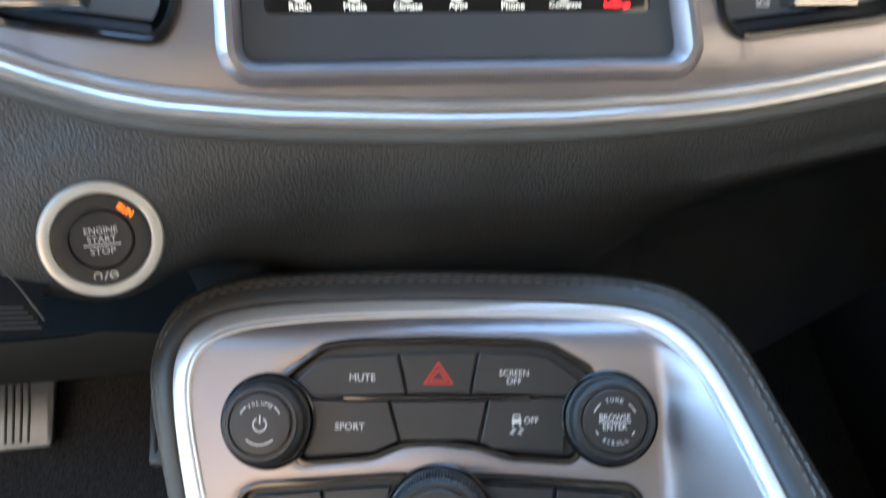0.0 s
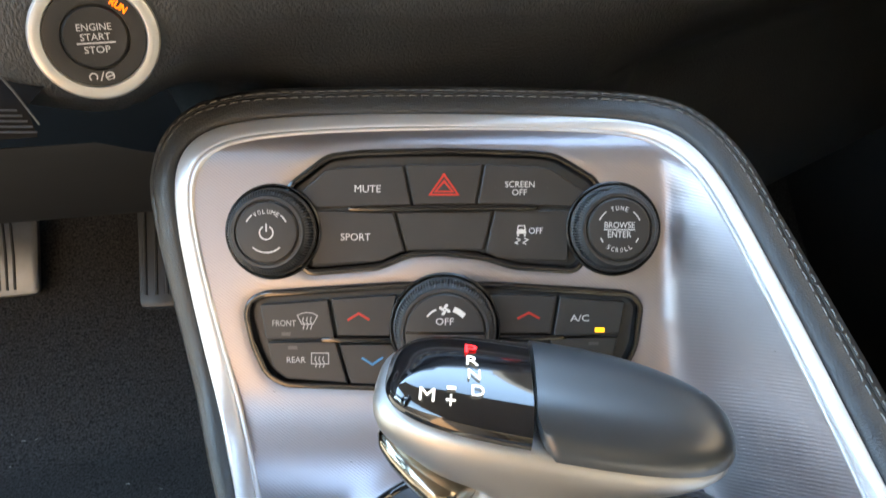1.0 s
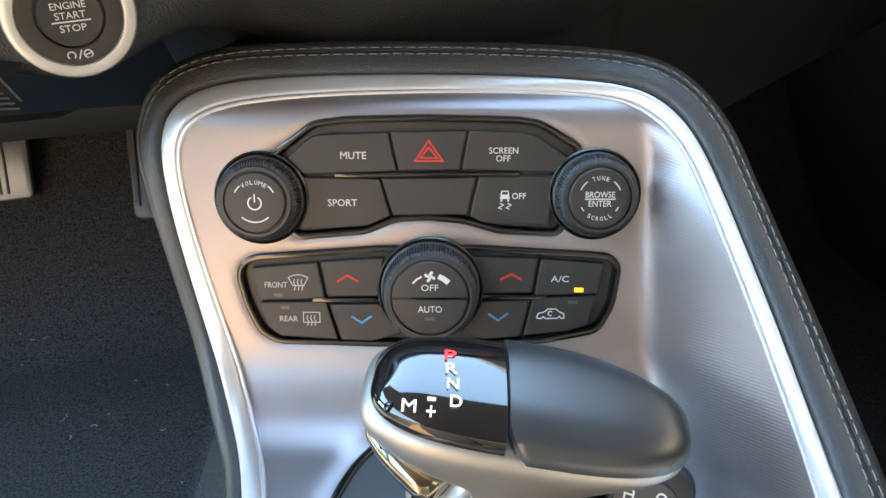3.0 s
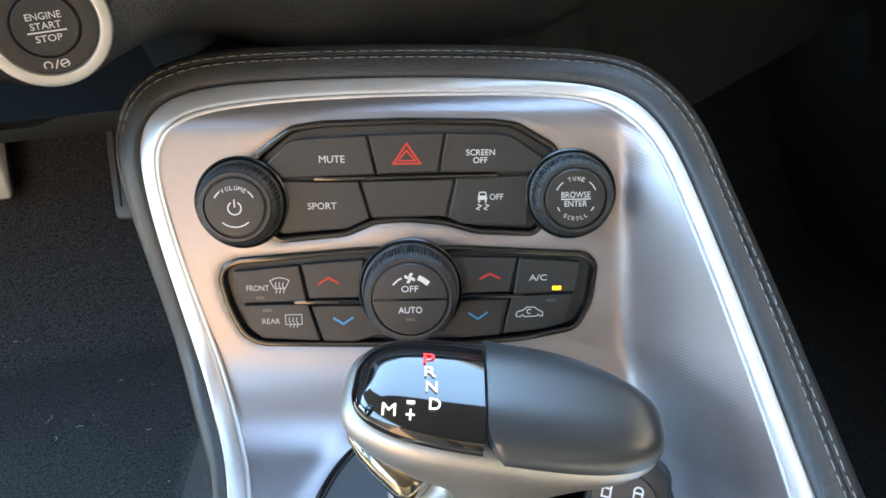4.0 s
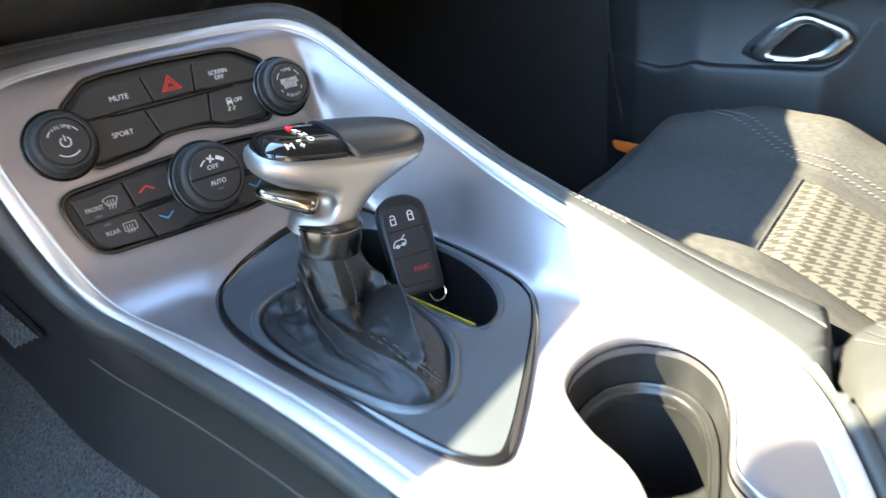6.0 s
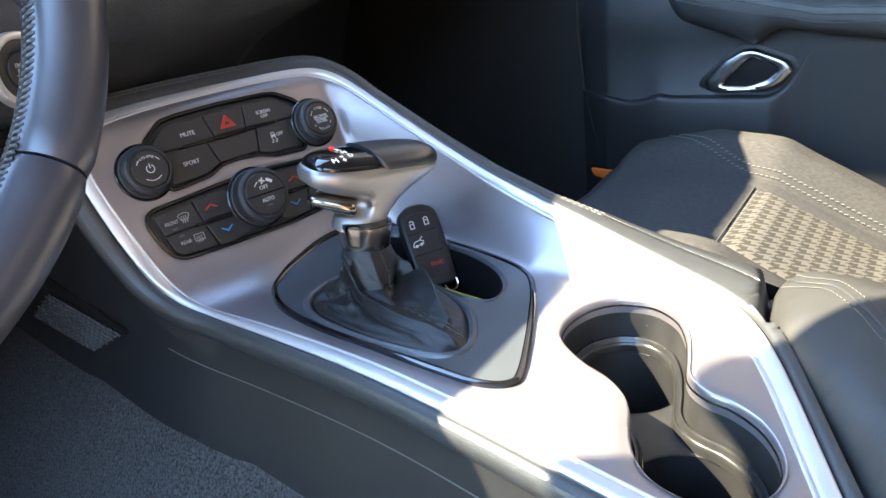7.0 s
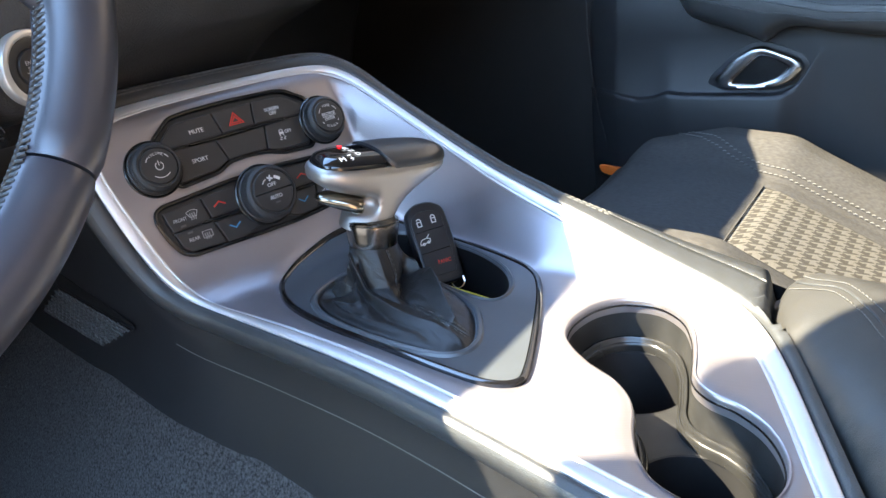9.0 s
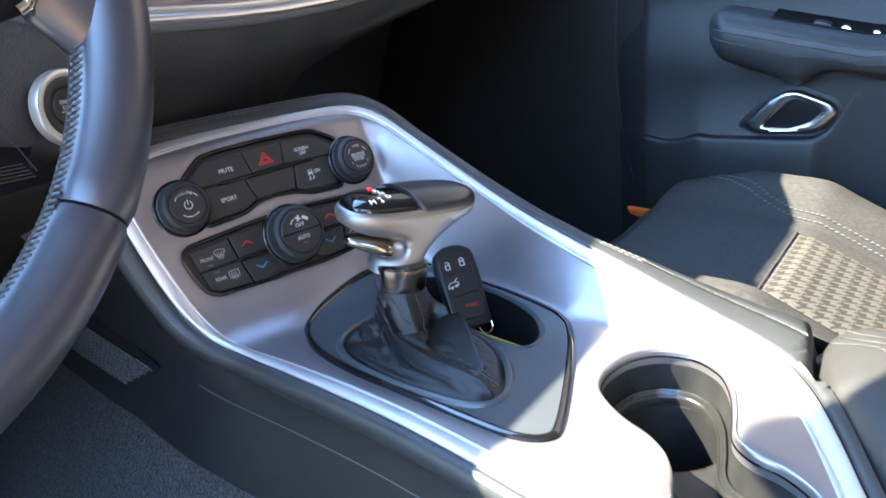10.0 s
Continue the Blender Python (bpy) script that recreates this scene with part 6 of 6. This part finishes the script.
part("piping", tube([(u, -0.323, cushion(u, -0.323) + 0.0022) for u in [0.312 + 0.0094 * k for k in range(21)]], 0.0012, 6), FABRIC, seat)
bm = bmesh.new()
for off in (0.535, 0.547):
    for k in range(110):
        f = -0.185 - 0.0062 * k
        u = off + 0.075 * max(0, (f + 0.31) / 0.12) ** 1.4
        z = cushion(u, f) + 0.0012
        one = tube([(u, f, z), (u, f - 0.0022, z + 0.0006), (u, f - 0.0040, z)], 0.0005, 5)
        me = bpy.data.meshes.new("stitch")
        one.to_mesh(me)
        one.free()
        bm.from_mesh(me)
        bpy.data.meshes.remove(me)
tagged(part("seat_stitching", bm, THREAD, seat, "double pale stitching"), kind="stuff")
part("edge_piping", tube([(u, f, cushion(u, f) + 0.001) for u, f in [(seat_point(0.93, b)) for b in [-1 + 1.95 * k / 60 for k in range(61)]]], 0.0012, 6), FABRIC, seat)


def backrest(owner, shift, mat, label):
    """The padded back behind a cushion."""
    rows = []
    for k in range(25):
        t = k / 24
        z = 0.30 + 0.62 * t
        half = table([(0, 0.215), (0.4, 0.225), (0.8, 0.20), (0.95, 0.17), (1, 0.12)], t)[0]
        lean = -0.70 - 0.27 * t
        row = []
        for i in range(40):
            a = 2 * math.pi * i / 40
            c, s = math.cos(a), math.sin(a)
            swell = 0.030 * max(0, abs(c) - 0.55) if s > 0 else 0
            row.append((0.413 + shift + half * math.copysign(abs(c) ** 0.7, c), lean + 0.075 * math.copysign(abs(s) ** 0.7, s) + swell, z))
        rows.append(row)
    part("backrest", loft(rows, closed=True, cap=True), mat, owner, label, sharp=70)


backrest(seat, 0.0, FABRIC, "grey cloth backrest")
# unseen seat; its tan back is added to warm the panel's reflections
driver_seat = thing("driver_seat", "unseen driver's seat in grey cloth, back tan to warm reflections", "car seat", CAR)
rows = []
for i in range(49):
    row = []
    for j in range(33):
        u, f = seat_point(-1 + j / 16, -1 + i / 24)
        row.append((u - 0.83, f - 0.13, cushion(u, f) - 0.02))
    rows.append(row)
rim_d = [r[0] for r in rows] + rows[-1][1:] + [r[-1] for r in rows[::-1]][1:]
part("cushion", loft(rows), FABRIC, driver_seat, sharp=80)
part("side", loft([rim_d, [(u, f, 0.12) for u, f, z in rim_d]]), FABRIC, driver_seat)
backrest(driver_seat, -0.83, TAN, "backrest coloured tan to warm reflections")

# ---------------------------------------------------------------- passenger door
door = thing("passenger_door", "black car door panel with padded armrest and silver handle", "car door", CAR)
DU = 0.692
rows = []
for i in range(221):
    f = -0.018 - 1.10 * i / 220
    lead = max(0, 1 - i / 9.0)
    zs, = table([(-1.2, 0.500), (-0.345, 0.500), (-0.334, 0.478), (-0.320, 0.4535), (-0.305, 0.4440), (-0.292, 0.4410), (-0.167, 0.4370), (-0.155, 0.4380), (-0.146, 0.4400), (-0.137, 0.4370), (-0.122, 0.4310), (-0.098, 0.4275), (-0.044, 0.4370), (0.0, 0.4400)], f)
    out, = table([(-1.2, 0.0), (-0.350, 0.0), (-0.325, 0.35), (-0.300, 1.0), (-0.150, 1.0), (-0.110, 0.8), (-0.040, 0.35), (0.0, 0.2)], f)   # how far the lower part stands out
    rows.append([(DU + 0.012 * lead + d, f - 0.030 * max(0, 0.46 - z) * (1 - i / 220), z) for d, z in ((0.012, 0.12), (-0.012 * out, 0.20), (-0.018 * out, 0.30), (-0.017 * out, zs - 0.030), (-0.0155 * out, zs - 0.008), (-0.0140 * out, zs - 0.0025), (-0.0115 * out, zs - 0.0005), (-0.002 * out, zs + 0.0010), (0.0, zs + 0.004), (0.001, 0.52), (0.0, 0.56), (0.010, 0.60), (0.012, 0.66), (-0.006, 0.72), (-0.004, 0.745), (0.03, 0.760))])
part("panel", loft(rows), DOOR_PLASTIC, door, "black plastic panel")
part("front_edge", tube([(DU - 0.001, f, z) for f, z in ((-0.060, 0.28), (-0.0449, 0.3602), (-0.0341, 0.4008), (-0.0238, 0.4629), (-0.0176, 0.5231), (-0.0168, 0.5729), (-0.020, 0.66), (-0.024, 0.74))], 0.0012, 8), DOOR_PLASTIC, door)
rows = []
for i in range(121):
    t = i / 120
    f = -0.158 - 0.86 * t
    s = min(1, (t / 0.03)) ** 0.4
    zc = 0.5900 - 0.20 * min(t * 0.86, 0.20) - 0.02 * max(0, t * 0.86 - 0.2)
    low = table([(0, -0.034), (0.05, -0.040), (0.10, -0.045), (0.142, -0.052), (0.148, -0.048), (0.160, -0.036), (0.178, -0.025), (0.20, -0.021), (0.24, -0.022), (0.35, -0.030), (1, -0.034)], t)[0]
    sec = []
    for k in range(29):
        a = -math.pi / 2 + math.pi * k / 28
        h = 0.034 if math.sin(a) > 0 else -low
        sec.append((DU + 0.004 - 0.062 * s * max(math.cos(a), 0) ** 0.55, f, zc + h * s * math.copysign(abs(math.sin(a)) ** 0.8, math.sin(a))))
    rows.append(sec)
part("armrest", loft(rows, cap=True), LEATHER_SOFT, door, "padded black leather armrest", sharp=60)
for col in (13, 15):
    part("piping", tube([Vector(r[col]) + Vector((-0.0002, 0, 0.0001)) for r in rows[2:116]], 0.0011, 8), LEATHER_SOFT, door, "raised leather piping")
bm = bmesh.new()
for i in range(2, 114):
    for q in range(2):
        p0 = Vector(rows[i][17]).lerp(Vector(rows[i + 1][17]), q / 2) + Vector((-0.0002, 0, 0.0002))
        p1 = Vector(rows[i][17]).lerp(Vector(rows[i + 1][17]), (q + 0.5) / 2) + Vector((-0.0002, 0, 0.0002))
        one = tube([p0, p0.lerp(p1, 0.5) + Vector((-0.0003, 0, 0.0003)), p1], 0.0006, 4)
        me = bpy.data.meshes.new("stitch")
        one.to_mesh(me)
        one.free()
        bm.from_mesh(me)
        bpy.data.meshes.remove(me)
tagged(part("armrest_stitching", bm, BOOT_LEATHER, door, "row of black stitches"), kind="stuff")
# window switches let into the armrest's top
rows = []
for k in range(13):
    f = -0.246 - 0.20 * k / 12
    z = 0.6015 + 0.20 * (f + 0.265) if f > -0.365 else 0.5815 + 0.03 * (f + 0.365)
    rows.append([(0.6520, f, z - 0.006), (0.6535, f, z - 0.0004), (0.6560, f, z + 0.0004), (0.6880, f, z + 0.0070), (0.6910, f, z + 0.0050), (0.6910, f, z - 0.010)])
switches = part("switch_panel", loft(rows, cap=True), DARK_PLASTIC, door, "black window switch panel")
for f0, f1, mat in ((-0.296, -0.316, BUTTON), (-0.3285, -0.3385, CHROME), (-0.3640, -0.3720, CHROME)):
    rows = []
    for k in range(7):
        f = f0 + (f1 - f0) * k / 6
        z = 0.6015 + 0.20 * (f + 0.265) + 0.0004
        h = 0.0026 * math.sin(math.pi * (k + 0.6) / 7.2)
        rows.append([(0.6545, f, z - 0.001), (0.6550, f, z + h), (0.6640, f, z + h + 0.0020), (0.6650, f, z)])
    part("switch", loft(rows, cap=True), mat, switches)
# handle: a bright bent loop round a dark recess
LOOP = [(-0.2083, 0.4585), (-0.2364, 0.4892), (-0.2619, 0.5048), (-0.2765, 0.5063), (-0.3205, 0.4915), (-0.3300, 0.4781), (-0.3160, 0.4588), (-0.3022, 0.4515), (-0.2387, 0.4464), (-0.2150, 0.4500)]
HOLE = [(-0.2350, 0.4560), (-0.2700, 0.4926), (-0.2795, 0.4934), (-0.3094, 0.4801), (-0.2940, 0.4640), (-0.2724, 0.4556)]


def even(loop, n=72, mid=(-0.272, 0.474)):
    """An outline by n rays from its middle."""
    p = rounded(loop, 0.005, 5)
    p = np.concatenate([p + (np.roll(p, -1, 0) - p) * k / 8 for k in range(8)]).reshape(8, -1, 2).transpose(1, 0, 2).reshape(-1, 2)
    a = np.unwrap(np.arctan2(p[:, 1] - mid[1], p[:, 0] - mid[0]))
    if a[-1] < a[0]:
        p, a = p[::-1], a[::-1]
    r = np.hypot(p[:, 0] - mid[0], p[:, 1] - mid[1])
    w = a[0] + np.linspace(0, 2 * math.pi, n, endpoint=False)
    q = np.interp(w, np.append(a, a[0] + 2 * math.pi), np.append(r, r[0]))
    return np.stack([mid[0] + q * np.cos(w), mid[1] + q * np.sin(w)], 1)


outer, hole = even(LOOP), even(HOLE)
turn_by = int(np.argmin(np.abs((np.arctan2(hole[:, 1] - 0.474, hole[:, 0] + 0.272) - math.atan2(outer[0][1] - 0.474, outer[0][0] + 0.272) + math.pi) % (2 * math.pi) - math.pi)))
hole = np.roll(hole, -turn_by, 0)
ON_DOOR = Matrix(((0, 0, -1, DU), (1, 0, 0, 0), (0, 1, 0, 0), (0, 0, 0, 1)))
POCKET = rounded([(-0.200, 0.4520), (-0.205, 0.4640), (-0.236, 0.4955), (-0.262, 0.5110), (-0.278, 0.5120), (-0.325, 0.4960), (-0.337, 0.4800), (-0.322, 0.4560), (-0.296, 0.4450), (-0.225, 0.4425)], 0.006, 5)
part("handle_pocket", block(POCKET, -0.003, 0.0012, 0.0010, ON_DOOR), DOOR_PLASTIC, door, "dark handle pocket")
# black plate standing for the shade inside the handle's opening
part("handle_hollow", block(grow(hole, 0.002), 0.0, 0.0022, 0.0005, ON_DOOR), WELL, door)
rows = [[(DU - h, *(o * (1 - m) + i * m)) for o, i in zip(outer, hole)] for m, h in ((-0.02, 0.0), (0.0, 0.006), (0.10, 0.0105), (0.30, 0.0125), (0.75, 0.0115), (0.95, 0.0095), (1.0, 0.001))]
part("handle", loft(rows, closed=True), DOOR_SILVER, door, "satin silver pull handle", sharp=60)
for f in (-0.285, -0.315, -0.345):
    bm = block(rounded([(-0.010, -0.012), (0.010, -0.012), (0.010, 0.012), (-0.010, 0.012)], 0.003, 3), 0, 0.006, 0.002)
    bm.transform(pose(DU - 0.030, f, 0.598 - 0.2 * (-f - 0.16)))
    part("window_switch", bm, GLOSS, door)
reflector = thing("door_reflector", "small orange reflector low at the door's front edge", "reflector", CAR)
bm = block(rounded([(-0.026, -0.013), (0.018, -0.004), (0.024, 0.009), (-0.022, 0.006)], 0.006, 4), 0, 0.006, 0.002)
bm.transform(Matrix(((0, 0, -1, 0.672), (1, 0, 0, -0.066), (0, 1, 0, 0.315), (0, 0, 0, 1))))
part("lens", bm, ORANGE, reflector)

# ---------------------------------------------------------------- car shell round the cabin
def slab(name, pts, thick, mat, label, category="car body"):
    """A thick plate through four corners, given in the car's axes."""
    ob = thing(name, label, category, CAR, kind="structure")
    p = [Vector(q) for q in pts]
    n = (p[1] - p[0]).cross(p[2] - p[0]).normalized() * thick
    rows = [[p[0].lerp(p[1], s / 8).lerp(p[3].lerp(p[2], s / 8), t / 8) for s in range(9)] for t in range(9)]
    bm = bmesh.new()
    top = [[bm.verts.new(q) for q in r] for r in rows]
    low = [[bm.verts.new(q - n) for q in r] for r in rows]
    for g in (top, low):
        for a, b in zip(g, g[1:]):
            for i in range(8):
                bm.faces.new((a[i], a[i + 1], b[i + 1], b[i]))
    ring_t = top[0] + [r[-1] for r in top[1:]] + top[-1][-2::-1] + [r[0] for r in top[-2:0:-1]]
    ring_l = low[0] + [r[-1] for r in low[1:]] + low[-1][-2::-1] + [r[0] for r in low[-2:0:-1]]
    for i in range(len(ring_t)):
        j = (i + 1) % len(ring_t)
        bm.faces.new((ring_t[i], ring_t[j], ring_l[j], ring_l[i]))
    part("panel", bm, mat, ob, smooth=False)
    return ob


ceiling = thing("ceiling", "unseen pale grey headliner, its front cut to shape sunlight", "ceiling", CAR, kind="structure")
# unseen; front edge cut to cast the sun's shade and let sky reflect
ROOF = [(-0.70, -1.60), (0.70, -1.60), (0.70, 0.45), (0.325, 0.45), (0.325, 0.08), (0.30, 0.03), (-0.16, 0.03), (-0.262, 0.155), (-0.290, 0.20), (-0.304, 0.222), (-0.318, 0.252), (-0.332, 0.277), (-0.350, 0.290), (-0.372, 0.295), (-0.405, 0.285), (-0.44, 0.285), (-0.47, 0.335), (-0.62, 0.365), (-0.70, 0.42)]
part("lining", block(ROOF, 1.17, 1.20, 0.004), HEADLINER, ceiling, smooth=False)
# unseen warm wall, raised to keep rear sky out of reflections
slab("wall_rear", [(-0.735, -1.60, 0.06), (0.735, -1.60, 0.06), (0.735, -1.60, 1.10), (-0.735, -1.60, 1.10)], 0.04, REAR_BOUNCE, "unseen warm wall that cuts rear sky and tints reflections", "wall")
slab("wall_front", [(-0.72, 0.78, 0.08), (0.72, 0.78, 0.08), (0.735, 0.80, 0.845), (-0.735, 0.80, 0.845)], 0.04, TRIM_GREY, "dark firewall behind the dashboard", "wall")
slab("wall_right", [(0.735, 0.80, 0.08), (0.735, -1.6, 0.08), (0.735, -1.6, 0.76), (0.735, 0.80, 0.845)], -0.03, TRIM_GREY, "grey body side behind the door", "wall")
slab("wall_left", [(-0.735, 0.80, 0.08), (-0.735, 0.34, 0.08), (-0.735, 0.36, 0.83), (-0.735, 0.80, 0.845)], 0.03, TRIM_GREY, "grey body side ahead of the driver's door", "wall")
slab("sill_left", [(-0.735, 0.34, 0.06), (-0.735, -1.6, 0.06), (-0.735, -1.6, 0.22), (-0.735, 0.34, 0.22)], 0.06, TRIM_GREY, "grey door sill", "sill")
for s, nm in ((-1, "pillar_left"), (1, "pillar_right")):
    slab(nm, [(s * 0.765, 0.60, 0.80), (s * 0.66, 0.62, 0.82), (s * 0.600, 0.37, 1.172), (s * 0.715, 0.37, 1.14)], 0.03, TRIM_GREY, "grey windscreen pillar", "pillar")
    slab(nm, [(s * 0.735, -1.12, 0.20), (s * 0.735, -1.30, 0.20), (s * 0.70, -1.30, 1.19), (s * 0.70, -1.12, 1.19)], 0.03, TRIM_GREY, "grey door pillar", "pillar")
slab("wall_rear_right", [(0.735, -1.12, 0.74), (0.735, -1.60, 0.74), (0.70, -1.60, 1.19), (0.70, -1.30, 1.19)], 0.03, TRIM_GREY, "grey rear quarter trim", "wall")
# unseen wall, added to close the rear left and warm reflections
slab("wall_rear_left", [(-0.735, -0.86, 0.20), (-0.735, -1.60, 0.20), (-0.70, -1.60, 1.19), (-0.70, -1.12, 1.19)], 0.03, TAN, "unseen tan quarter wall that warms reflections", "wall")
# unseen brown bank to the sides and behind, added to cut low sky light
backdrop = thing("backdrop", "unseen brown bank that hides low sky from reflections", "backdrop", CAR, kind="structure")
rows = []
for k in range(49):
    deg = 152 + 265 * k / 48                         # from beside the driver round the rear to the passenger's side
    a = radians(deg)
    r = 7.0 + 0.5 * noise.noise(Vector((k * 0.7, 0, 0)))
    h = table([(150, 1.3), (180, 1.8), (215, 3.1), (240, 3.9), (260, 5.0), (315, 6.0), (345, 8.0), (420, 8.0)], deg)[0] + 0.4 * noise.noise(Vector((k * 0.9, 3, 0)))
    rows.append([(r * math.cos(a), r * math.sin(a), -0.25), (r * math.cos(a) * 1.02, r * math.sin(a) * 1.02, h * 0.6), (r * math.cos(a) * 1.05, r * math.sin(a) * 1.05, h), (r * math.cos(a) * 1.2, r * math.sin(a) * 1.2, h + 0.1), (r * math.cos(a) * 1.2, r * math.sin(a) * 1.2, -0.25)])
part("bank", loft(rows), BACKDROP, backdrop)
ground = thing("ground", "grey asphalt car park", "ground", kind="structure")
bm = bmesh.new()
gv = [[bm.verts.new((x, y, -0.25)) for x in (-900, -60, -8, 0, 8, 60, 900)] for y in (-900, -60, -8, 0, 8, 60, 900)]
for a, b in zip(gv, gv[1:]):
    for i in range(6):
        bm.faces.new((a[i], a[i + 1], b[i + 1], b[i]))
part("asphalt", bm, ASPHALT, ground, smooth=False)
